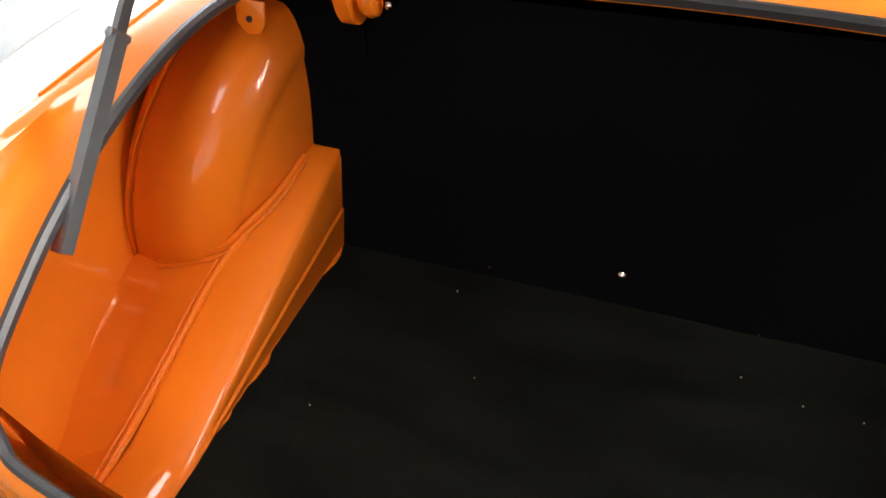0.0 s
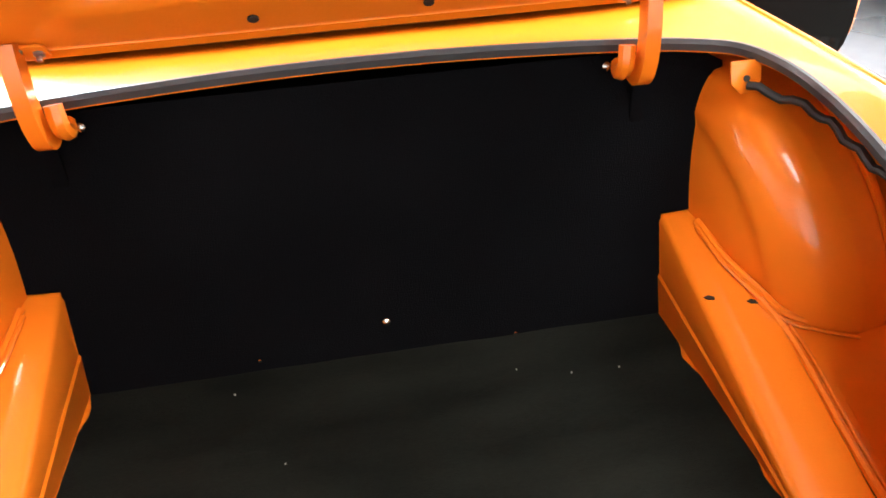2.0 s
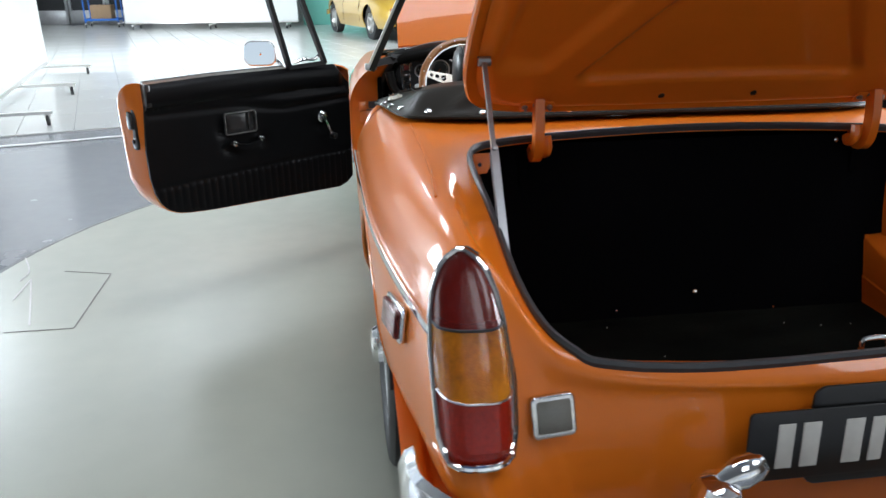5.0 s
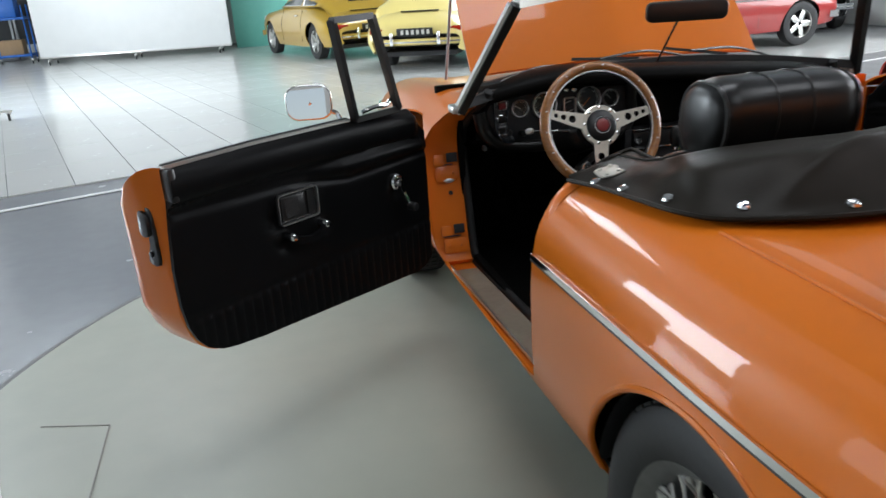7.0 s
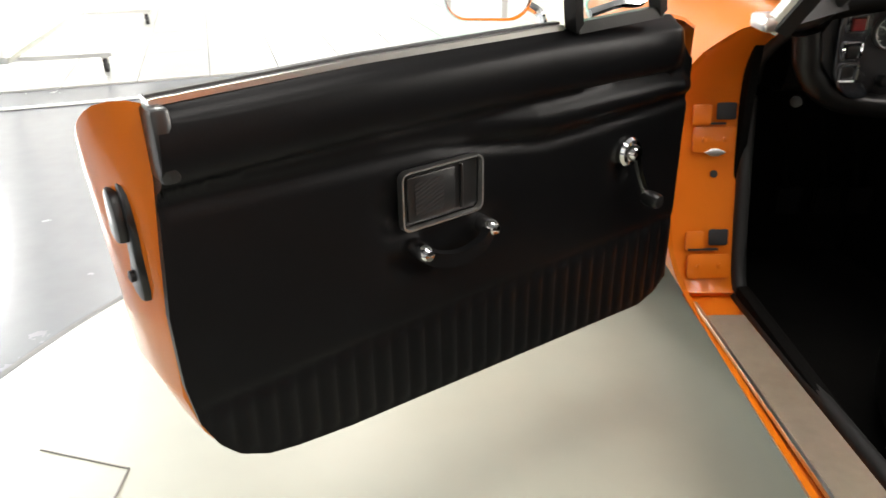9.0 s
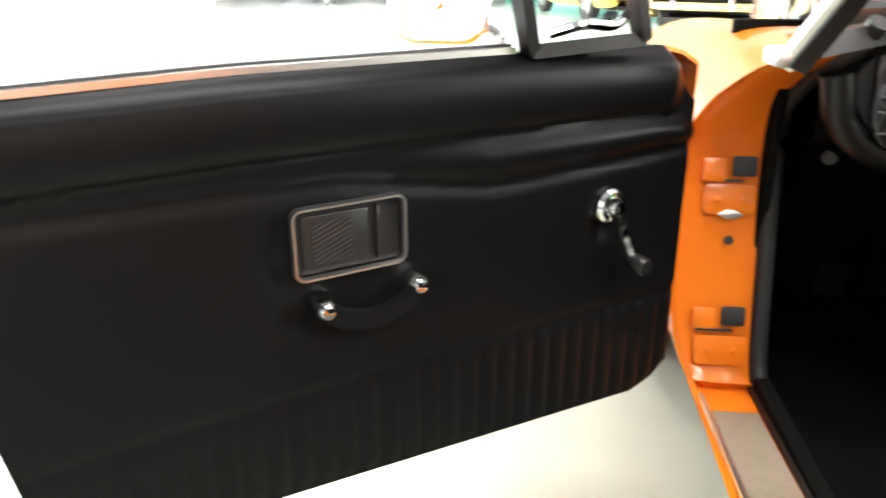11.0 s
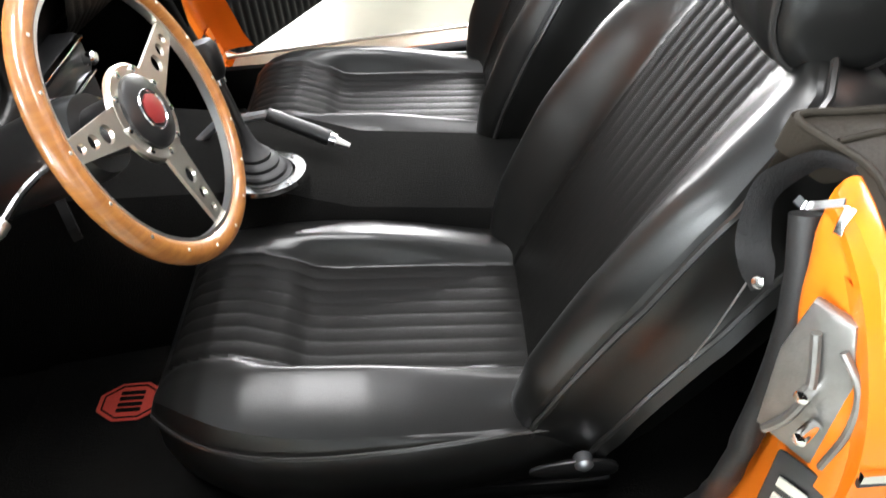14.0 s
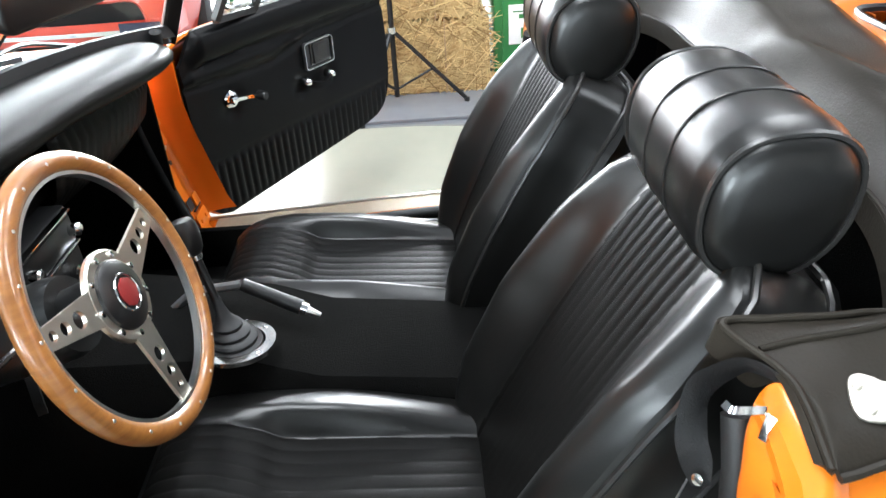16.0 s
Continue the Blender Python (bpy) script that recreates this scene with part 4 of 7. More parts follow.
for k in range(3):
    part("maker_plate_mark", slab(rounded(.026, .012, .001), .001, toward((-.6, .8, .1), (X0 - .7365, .6178, .552 + k * .024)), 0), SATIN, car, "plain bright bar")
for s in (-1, 1):
    face = []
    for tip, ridge, outer in (((.618, .590, .832), (.622, .585, .841), (.628, .574, .841)), ((.630, .605, .806), (.648, .595, .824), (.652, .572, .834)),
                              ((.644, .611, .776), (.674, .603, .800), (.690, .576, .820)), ((.656, .615, .742), (.694, .606, .765), (.724, .588, .785)),
                              ((.680, .616, .690), (.712, .607, .705), (.750, .592, .715)), ((.698, .618, .610), (.732, .611, .615), (.766, .597, .620))):
        back = (tip[0] - .010, tip[1] - .022, tip[2] - .006)
        face.append([(X0 + s * a, b, c) for a, b, c in smooth([back, tip, ridge, outer, (outer[0] + .004, outer[1] - .02, outer[2] - .012)], 5)])
    post = [smooth([row[k] for row in face], 6) for k in range(len(face[0]))]
    part("post_corner", grid(post), ORANGE_IN, car, "rounded orange post corner", sharp=80)
clip = smooth([(-.617, .627, .828), (-.622, .621, .824), (-.632, .613, .832), (-.642, .605, .841)], 5)
part("belt_clip", sweep(clip, [(-.0035, -.001), (.0035, -.001), (.0035, .001), (-.0035, .001)], up=(-.5, .2, 1)), CHROME, car, "bright belt clip")
part("clip_plate", slab([(-.004, -.011), (.003, -.012), (.002, -.004), (.005, .010), (-.004, .011)], .002, toward((-.62, .70, .35), (-.6485, .6045, .830)), .0006), CHROME_WORN, car, "bright clip plate")

# ---------------------------------------------------------------- doors
def z_top(u):
    return np.interp(u, [0, .06, .10, .35, .65, .93], [.80, .832, .838, .842, .842, .834])


def z_bot(u):
    return np.interp(u, [.0, .03, .06, .10, .70, .78, .82, .855, .88, .90, .915, .925, .93], [.42, .362, .336, .323, .350, .358, .366, .384, .412, .450, .51, .60, .75])


def skin_depth(z):
    """How far the door's outer skin stands from the trim face."""
    return np.interp(z, [.32, .35, .38, .42, .47, .53, .60, .66, .70, .74, .77, .79, .845], [.112, .134, .150, .160, .167, .169, .168, .162, .152, .136, .117, .096, .050])


def squeeze(u, k, z):
    """The shut face slants: the trim ends short of the outer skin. k from 0 (trim) to 1 (skin)."""
    return u if u < .65 else .65 + (u - .65) * (1 - .14 * min(1, max(0, (z - .40) / .42)) * (1 - k) ** 2)


def card_relief(u, z):
    top = z_top(u)
    d = .0
    roll = (z - (top - .042)) / .045  # padded roll along the top
    if abs(roll) < 1:
        d += .026 * math.sqrt(1 - roll * roll) * smoothstep((u - .050) / .055)
    low = np.interp(u, [.05, .35, .55, .93], [.700, .690, .722, .730])
    if z < top - .080 and u < .50:  # swelling under the roll at the front
        k = (z - low) / (top - .085 - low)
        if 0 < k < 1:
            d += .013 * math.sin(math.pi * k) ** 1.3 * min(1, (.50 - u) / .12) * min(1, max(0, (u - .02) / .04))
    d -= .006 * math.exp(-((z - low) / .010) ** 2)  # stitched fold
    foot = np.interp(u, [.05, .45, .90], [.480, .478, .468])
    if z < foot:
        fade = min(1, (foot - z) / .012) * min(1, max(0, (z - z_bot(u)) / .014))
        d += .0044 * fade * abs(math.sin(math.pi * u / .0285)) - .002
    else:
        d -= .003 * math.exp(-((z - foot) / .009) ** 2)
    for cu, cz, r in ((.590, .580, .030), (.455, .585, .024), (.610, .640, .026), (.173, .612, .028)):  # pulls round the fixings
        d -= .010 * math.exp(-(((u - cu) ** 2 + (z - cz) ** 2) / r ** 2))
    d += .0006 * noise.noise((u * 9, z * 9, 3.0)) + .002 * noise.noise((u * 3, z * 4, 9.0))
    return d


def door(s, hinge, degrees, drop=0.0, winder=(-.30, -.95)):
    """A door with the origin at its hinge: local x towards its rear edge, y towards the cabin times -s, z up."""
    a = radians(degrees)
    ux = Vector((s * math.sin(a), -math.cos(a), 0))
    m = axes(ux, Vector((0, 0, 1)).cross(ux), (hinge[0], hinge[1], drop))
    d = holder("door", car, "open orange door with black vinyl trim")
    base = PLACE[car.name].inverted() @ m
    d.matrix_local = base
    PLACE[d.name] = m
    n = -s  # sign of the cabin side in local y

    def P(u, off, z):
        return Vector((u, n * off, z))

    us = list(np.linspace(.032, .925, 250))
    rows = []
    for v in us:
        u = v
        zb, zt = z_bot(v) + .004, z_top(u) - .055 * smoothstep((.105 - u) / .07)
        rows.append([P(squeeze(u, 0, zb + (zt - zb) * k / 70), card_relief(squeeze(u, 0, zb + (zt - zb) * k / 70), zb + (zt - zb) * k / 70) * (min(1, k / 2, (70 - k) / 2 + .0)), zb + (zt - zb) * k / 70) for k in range(71)])
    bm = grid(rows)
    edge = [rows[0], rows[-1], [r[0] for r in rows], [r[-1] for r in rows]]
    for line in edge:  # turned-in rim
        grid([line, [Vector((p.x, n * -.012, p.z)) for p in line]], bm=bm)
    part("door_card", bm, LEATHER_DOOR, d, "black vinyl door card with a fluted foot", local=True, sharp=60)
    # painted shell behind the card
    outline = [(u, z_bot(u)) for u in np.linspace(.02, .93, 46)] + [(.935, .80), (.935, .84)] + [(u, z_top(u) - .002) for u in np.linspace(.93, .02, 30)]
    rings = []
    for k, grow in ((0, -.006), (.06, .002), (.25, .004), (.45, .006), (.6, .006), (.72, .006), (.82, .006), (.9, .005), (.96, .003), (1.0, -.002)):
        ring = []
        for u, z in outline:
            cu, cz = .47, .58
            dv = Vector((u - cu, z - cz)).normalized()
            low = z - max(0, z - .79) * k ** 2.6
            ring.append(P(squeeze(u, k, z) + dv.x * grow, -.008 - skin_depth(low) * k * (1 if s < 0 else np.interp(u, [0, .16], [.35, 1])), low + dv.y * grow * (1 - .6 * k)))
        rings.append(ring)
    bm = grid(rings, close_v=True)
    face = []
    for u in np.linspace(.02, .93, 40):  # outer skin
        crown = z_top(u) - max(0, z_top(u) - .79) - .004
        face.append([P(squeeze(u, 1, .6), -.008 - skin_depth(z_bot(u) + (crown - z_bot(u)) * k / 24) * (1 if s < 0 else np.interp(u, [0, .16], [.35, 1])) - .001, z_bot(u) + (crown - z_bot(u)) * k / 24) for k in range(25)])
    grid(face, bm=bm)
    part("door_shell", bm, ORANGE, d, "glossy orange door shell", local=True, sharp=30)
    strip = [P(u, -.013 - skin_depth(.672), .672) for u in np.linspace(.03, .905, 12)]
    part("door_strip", sweep(strip, [(-.003, -.006), (.004, 0), (-.003, .006)]), CHROME, d, "bright side strip", local=True)
    top = [P(u, -.012, z_top(u) + .002) for u in np.linspace(.33, .885, 24)]
    part("waist_finisher", sweep(top, [(-.014, -.003), (.012, -.003), (.012, .004), (-.014, .004)]), SATIN, d, "bright waist finisher", local=True)
    part("window_slot", sweep([p + Vector((0, 0, .004)) for p in top], [(-.005, -.002), (.005, -.002), (.005, .003), (-.005, .003)]), RUBBER, d, "black window slot", local=True)
    part("trim_end", rbox(.872, .892, min(n * -.03, n * .024), max(n * -.03, n * .024), .760, .836, .005), PLASTIC, d, "black end of the trim roll", local=True)
    # latch on the rear face
    lx = .912
    lm = Matrix(((0, 0, 1, lx - .012), (n, 0, 0, n * -.060), (0, 1, 0, .682), (0, 0, 0, 1)))
    latch = slab(smooth([(-.022, -.066), (.020, -.070), (.026, -.020), (.026, .030), (.018, .066), (-.014, .068), (-.024, .040), (-.028, -.020)], 3, closed=True), .020, lm, .004, 2)
    latch = slab(smooth([(-.017, .004), (.015, .002), (.018, .036), (.006, .058), (-.014, .054)], 3, closed=True), .016, lm @ Matrix.Translation((0, 0, .014)), .004, 2, bm=latch)
    latch = lathe([(.007, 0), (.007, .006), (.0005, .008)], 12, lm @ Matrix.Translation((.002, -.044, .019)), bm=latch)
    part("door_latch", latch, PLASTIC, d, "dark steel door latch", local=True)
    # release handle in a bright bezel
    ring = [P(.544 + x, .008, .663 + y) for x, y in rounded(.128, .078, .010, 4)]
    part("handle_bezel", sweep(ring, [(-.0019, -.004), (.0019, -.004), (.0013, .006), (-.0013, .006)], closed=True, up=(0, n, 0)), SATIN, d, "bright handle bezel", local=True)
    part("handle_recess", slab([(.544 + x, .663 + y) for x, y in rounded(.120, .070, .006, 3)], .004, Matrix(((1, 0, 0, 0), (0, 0, n, n * .0005), (0, 1, 0, 0), (0, 0, 0, 1)))), PLASTIC, d, "black handle recess", local=True)
    fm = Matrix(((1, 0, 0, 0), (0, 0, n, n * .004), (0, 1, 0, 0), (0, 0, 0, 1)))
    flap = slab([(.560 + x, .663 + y) for x, y in rounded(.076, .062, .004, 3)], .005, fm, .002)
    part("handle_flap", flap, PLASTIC, d, "ribbed black release flap", local=True)
    grip = [[fm @ Vector((.5645 + x, y, .0052 + .0011 * abs(math.sin((y + .4 * x) / .0054 * math.pi)))) for x in np.linspace(-.022, .022, 24)] for y in np.linspace(.640, .686, 90)]
    part("flap_grip", grid(grip), PLASTIC, d, "ribbed black grip", local=True)
    part("handle_lever", rbox(.508, .513, min(n * .003, n * .009), max(n * .003, n * .009), .632, .694, .002), PLASTIC, d, "black lever edge", local=True)
    # grab strap with two bright ends
    strap = smooth([P(.580, .016, .587), P(.562, .024, .577), P(.530, .028, .572), P(.494, .026, .578), P(.470, .018, .591)], 6)
    part("grab_strap", sweep(strap, [(-.006, -.010), (.006, -.010), (.006, .010), (-.006, .010)], up=(0, 0, 1)), LEATHER_DOOR, d, "black grab strap", local=True)
    for u, z in ((.580, .588), (.468, .594)):
        part("strap_end", lathe([(.013, -.004), (.013, .012), (.011, .024), (.007, .029), (.0005, .030)], 18, Matrix(((1, 0, 0, u), (0, 0, n, 0), (0, 1, 0, z), (0, 0, 0, 1)))), CHROME, d, "bright strap end", local=True)
    # window winder
    wm = Matrix(((1, 0, 0, .173), (0, 0, n, n * .002), (0, 1, 0, .636), (0, 0, 0, 1)))
    part("winder_boss", lathe([(.024, -.006), (.024, .005), (.020, .010), (.014, .011), (.013, .015), (.010, .021), (.0005, .022)], 24, wm), CHROME, d, "chrome winder boss", local=True)
    ad = Vector(winder).normalized()
    arm = [P(.173, .020, .636), P(.173 + ad.x * .035, .022, .636 + ad.y * .035), P(.173 + ad.x * .075, .030, .636 + ad.y * .075)]
    part("winder_arm", sweep(smooth(arm, 4), [(-.0055, -.003), (.0055, -.003), (.0045, .003), (-.0045, .003)], up=(0, n, 0)), CHROME, d, "chrome winder arm", local=True)
    km = Matrix(((1, 0, 0, .173 + ad.x * .080), (0, 0, n, n * .026), (0, 1, 0, .636 + ad.y * .080), (0, 0, 0, 1)))
    part("winder_knob", lathe([(.011, 0), (.013, .006), (.013, .024), (.010, .030), (.0005, .031)], 18, km), PLASTIC, d, "black winder knob", local=True)
    # quarter light: a black frame that leans in and back, with its pane
    q = [P(.312, .004, .842), P(.428, .080, 1.108), P(.298, .086, 1.110), P(.160, .022, .850)]
    for i in range(4):
        a0, b0 = q[i], q[(i + 1) % 4]
        part("quarter_light_frame", sweep([a0, b0], [(-.008, -.010), (.008, -.010), (.008, .010), (-.008, .010)], up=(0, n, .1)), PLASTIC, d, "black quarter light frame", local=True)
    pane = grid([[q[0], q[1]], [q[3], q[2]]])
    part("quarter_light_pane", pane, PANE, d, "clear quarter light", local=True).visible_shadow = False
    part("quarter_light_catch", tube(smooth([P(.30, .020, .862), P(.26, .035, .872), P(.215, .030, .868), P(.19, .024, .880)], 5), .006, 8), CHROME, d, "bright catch", local=True)
    # door mirror on a short stem
    mc = P(.362, -.122, .890)
    inv = m.inverted().to_3x3()
    look_at = (inv @ Vector((-.136, -1, .133))).normalized()
    mm = toward(look_at, mc)
    rim = [(x, y) for x, y in rounded(.128, .096, .034, 6)]
    part("mirror_shell", slab(rim, -.012, mm, .005, 3), CHROME, d, "chrome mirror shell", local=True)
    part("mirror_glass", slab([(x * .93, y * .91) for x, y in rim], .002, mm, 0), MIRROR, d, "mirror glass", local=True)
    stem = smooth([P(.30, -.070, .838), P(.305, -.080, .856), P(.33, -.115, .872), mc], 5)
    part("mirror_stem", tube(stem, .007, 8), CHROME, d, "chrome mirror stem", local=True)
    return d


door(-1, (-.737, 1.526), 53.8)
door(1, (.748, 1.470), 56.5, -.036, (1, -.12))

# ---------------------------------------------------------------- windscreen
def screen_at(u, v):
    """A point of the screen: u from -1 (left) to 1, v from 0 (base) to 1 (top)."""
    h = (.668 + (.548 - .668) * v) * u
    bow = 1 - u * u
    return Vector((X0 + h, 1.420 + .165 * bow + (-.140 - .03 * bow) * v, .836 + .050 * bow * (1 - v) + .275 * v + .025 * bow * v))


screen = holder("windscreen", car, "low windscreen in a bright and black frame")
for u in (-1, 1):
    post = [screen_at(u, v) for v in np.linspace(-.06, 1, 8)]
    part("screen_post", sweep(post, [(-.011, -.016), (.011, -.016), (.011, .016), (-.011, .016)], up=(0, 1, 0)), PLASTIC, screen, "black inner post")
    part("screen_post_cover", sweep([p + Vector((u * .012, .010, 0)) for p in post], [(-.008, -.016), (.008, -.012), (.008, .012), (-.008, .016)], up=(0, 1, 0)), SATIN, screen, "bright outer post")
    part("screen_post_foot", rbox(post[0].x - .028, post[0].x + .020, post[0].y - .01, post[0].y + .05, .815, .838, .006), SATIN, screen, "bright post foot")
part("screen_top_rail", sweep([screen_at(u, 1) for u in np.linspace(-1, 1, 25)], [(-.012, -.010), (.012, -.010), (.012, .012), (-.012, .012)]), SATIN, screen, "bright top rail")
part("screen_base_rail", sweep([screen_at(u, .02) for u in np.linspace(-1, 1, 25)], [(-.014, -.012), (.014, -.012), (.010, .014), (-.010, .014)]), RUBBER, screen, "black base rubber")
part("screen_glass", grid([[screen_at(u, v) for v in np.linspace(.02, 1, 5)] for u in np.linspace(-.98, .98, 25)]), PANE, screen, "clear windscreen").visible_shadow = False
mp = Vector((.0, 1.343, 1.060))
rod = [screen_at(.03, 0) + Vector((0, -.03, 0)), mp + Vector((.01, .03, .0)), screen_at(.03, 1) + Vector((0, -.012, 0))]
part("mirror_rod", tube(rod, .0035, 8), CHROME_WORN, screen, "thin bright rod")
part("rear_view_mirror", slab(rounded(.235, .058, .020), .022, toward((-.25, -1, -.05), mp), .006, 3), PLASTIC, screen, "black rear-view mirror")
for u0, u1 in ((-.30, -.82), (.30, -.25), (.72, .25)):
    p0, p1 = screen_at(u0, -.02) + Vector((0, .05, .012)), screen_at(u1, .13) + Vector((0, .03, .0))
    midp = p0.lerp(p1, .5) + Vector((0, .012, .022))
    part("wiper_arm", tube(smooth([p0, midp, p1], 6), .004, 8), CHROME_WORN, screen, "thin wiper arm")
    part("wiper_blade", sweep([p1 - (p1 - p0) * .40, p1 + (p1 - p0) * .28], [(-.003, -.004), (.003, -.004), (.002, .005), (-.002, .005)]), RUBBER, screen, "black wiper blade")

# ---------------------------------------------------------------- bonnet, raised
bonnet_rows = []
for k in range(25):
    v = k / 24
    row = []
    for u in np.linspace(-1, 1, 33):
        h = (.540 - .07 * v ** 1.5) * u
        crown = .035 * (1 - u * u) + .010 * math.exp(-(u / .16) ** 2)
        a = radians(52 - 4 * v)
        row.append((X0 + h, 1.775 + 1.02 * v * math.cos(a) - crown * math.sin(a), .868 + 1.02 * v * math.sin(a) + crown * math.cos(a) - .05 * v ** 3))
    bonnet_rows.append(row)
bn = grid(bonnet_rows)
bmesh.ops.recalc_face_normals(bn, faces=bn.faces)
bmesh.ops.solidify(bn, geom=bn.faces[:], thickness=.012)
part("bonnet", bn, ORANGE, car, "raised orange bonnet")
part("bonnet_stay", tube([(X0 - .50, 2.30, .80), (X0 - .46, 2.22, 1.30)], .006, 8), STEEL, car, "thin bonnet stay")

# ---------------------------------------------------------------- cabin shell
part("cabin_floor", rbox(X0 - .645, X0 + .645, .30, 1.90, FLOOR_Z - .02, FLOOR_Z, .003), CABIN_CARPET, car, "black carpet")
part("front_bulkhead", rbox(X0 - .645, X0 + .645, 1.86, 1.89, FLOOR_Z, .84, .003), CABIN_CARPET, car, "black carpeted bulkhead")
part("rear_bulkhead", rbox(X0 - .615, X0 + .615, .28, .31, FLOOR_Z, .80, .003), CABIN_CARPET, car, "black carpeted rear bulkhead")
for s in (-1, 1):
    part("kick_panel", rbox(X0 + s * .640 - .008, X0 + s * .640 + .008, 1.57, 1.87, FLOOR_Z, .80, .003), CABIN_CARPET, car, "black kick panel")
    part("inner_sill", rbox(X0 + s * .628 - .012, X0 + s * .628 + .012, .31, 1.50, FLOOR_Z, .345, .006), CABIN_CARPET, car, "black carpeted inner sill")
    part("quarter_trim", rbox(X0 + s * .622 - .010, X0 + s * .622 + .010, .30, .60, .34, .795, .008), LEATHER_DOOR, car, "black quarter trim")
tun = []
for k in range(30):
    y = .40 + 1.44 * k / 29
    zt = np.interp(y, [.4, .8, 1.05, 1.16, 1.25, 1.5, 1.84], [.43, .45, .480, .524, .534, .56, .62])
    w = np.interp(y, [.4, 1.2, 1.84], [.118, .125, .20])
    tun.append([(-.012 + w * c, y, FLOOR_Z + (zt - FLOOR_Z) * h) for c, h in ((-1.15, 0), (-1.1, .5), (-1.02, .86), (-.90, .965), (-.6, 1.0), (0, 1.005), (.6, 1.0), (.90, .965), (1.02, .86), (1.1, .5), (1.15, 0))])
part("transmission_tunnel", grid(tun), CABIN_CARPET, car, "black carpeted tunnel")
mat = [(-.56, 1.02), (-.17, 1.02), (-.17, 1.55), (-.20, 1.60), (-.52, 1.60), (-.56, 1.55)]
part("floor_mat", slab(mat, .008, Matrix.Translation((0, 0, FLOOR_Z + .001)), .003), CABIN_CARPET, car, "black floor mat with a red badge")
bc = (-.300, 1.432, FLOOR_Z + .010)
octo = [(bc[0] + .040 * math.cos(radians(22.5 + 45 * k)), bc[1] + 0.058 * math.sin(radians(22.5 + 45 * k))) for k in range(8)]
part("mat_badge", slab(octo, .0015, Matrix.Translation((0, 0, bc[2])), 0), MAT_RED, car, "red eight-sided badge")
inner = [(bc[0] + (x - bc[0]) * .84, bc[1] + (y - bc[1]) * .84, bc[2] + .0016) for x, y in octo]
part("mat_badge_rim", sweep(inner, [(-.0016, -.0006), (.0016, -.0006), (.0016, .0006), (-.0016, .0006)], closed=True), CABIN_CARPET, car, "thin dark line")
for k in (-.017, -.006, .006, .017):
    part("mat_badge_mark", slab(rounded(.007, .040, .002), .001, Matrix.Translation((bc[0] + k, bc[1], bc[2] + .0015))), CABIN_CARPET, car, "plain dark bar")

# ---------------------------------------------------------------- dashboard
def dash_shift(x):
    e = max(0, abs(x - X0) - .36) / .24
    return .055 * e ** 2 - .050 * smoothstep((x + .02) / .50), -.030 * e ** 2 - .026 * smoothstep((x + .05) / .55)


DASH = [(1.60, .690), (1.545, .692), (1.520, .700), (1.512, .715), (1.506, .760), (1.500, .838), (1.478, .846), (1.440, .845), (1.415, .848), (1.402, .858), (1.400, .870), (1.410, .882),
        (1.435, .891), (1.48, .897), (1.54, .895), (1.62, .880), (1.72, .862)]
dash_rows = []
for x in np.linspace(X0 - .605, X0 + .605, 61):
    dy, dz = dash_shift(x)
    hood = .020 * math.exp(-((x + .30) / .20) ** 2)
    dash_rows.append([(x, y + (dy if y < 1.5 else dy * .3) + (hood * .8 if y < 1.47 else 0), z + (dz if z > .80 else 0) + (hood if z > .86 else hood * .6 if z > .84 else 0)) for y, z in DASH])
pad = part("dashboard", grid(dash_rows), DASH_VINYL, car, "padded black dashboard", sharp=70)
pad.data.materials.append(CRACKLE)
for f in pad.data.polygons:  # dull shelf under the screen
    if f.center.y > 1.53 and f.center.z > .80:
        f.material_index = 1
# plain instrument panel, and the fluted padded panel of the passenger's side
ip = slab([(x, z) for x, z in smooth([(-.565, .80), (-.545, .735), (-.48, .698), (-.30, .690), (-.14, .700), (-.105, .75), (-.105, .835), (-.30, .848), (-.50, .842)], 5, closed=True)], .010,
          Matrix(((1, 0, 0, 0), (0, 0, -1, 1.508), (0, 1, 0, 0), (0, 0, 0, 1))), .003)
part("instrument_panel", ip, CRACKLE, car, "black crackle instrument panel")
fl = []
for x in np.linspace(.10, .585, 120):
    dy, dz = dash_shift(x)
    f_ = .0022 * abs(math.sin(math.pi * (x - .1) / .030))
    fl.append([(x, y + dy * .6 - f_ * k, z + dz * .5) for y, z, k in ((1.500, .838, 0), (1.478, .826, 1), (1.470, .78, 1), (1.490, .71, 1), (1.53, .665, 0))])
part("passenger_pad", grid(fl), DASH_VINYL, car, "fluted padded passenger panel", sharp=70)


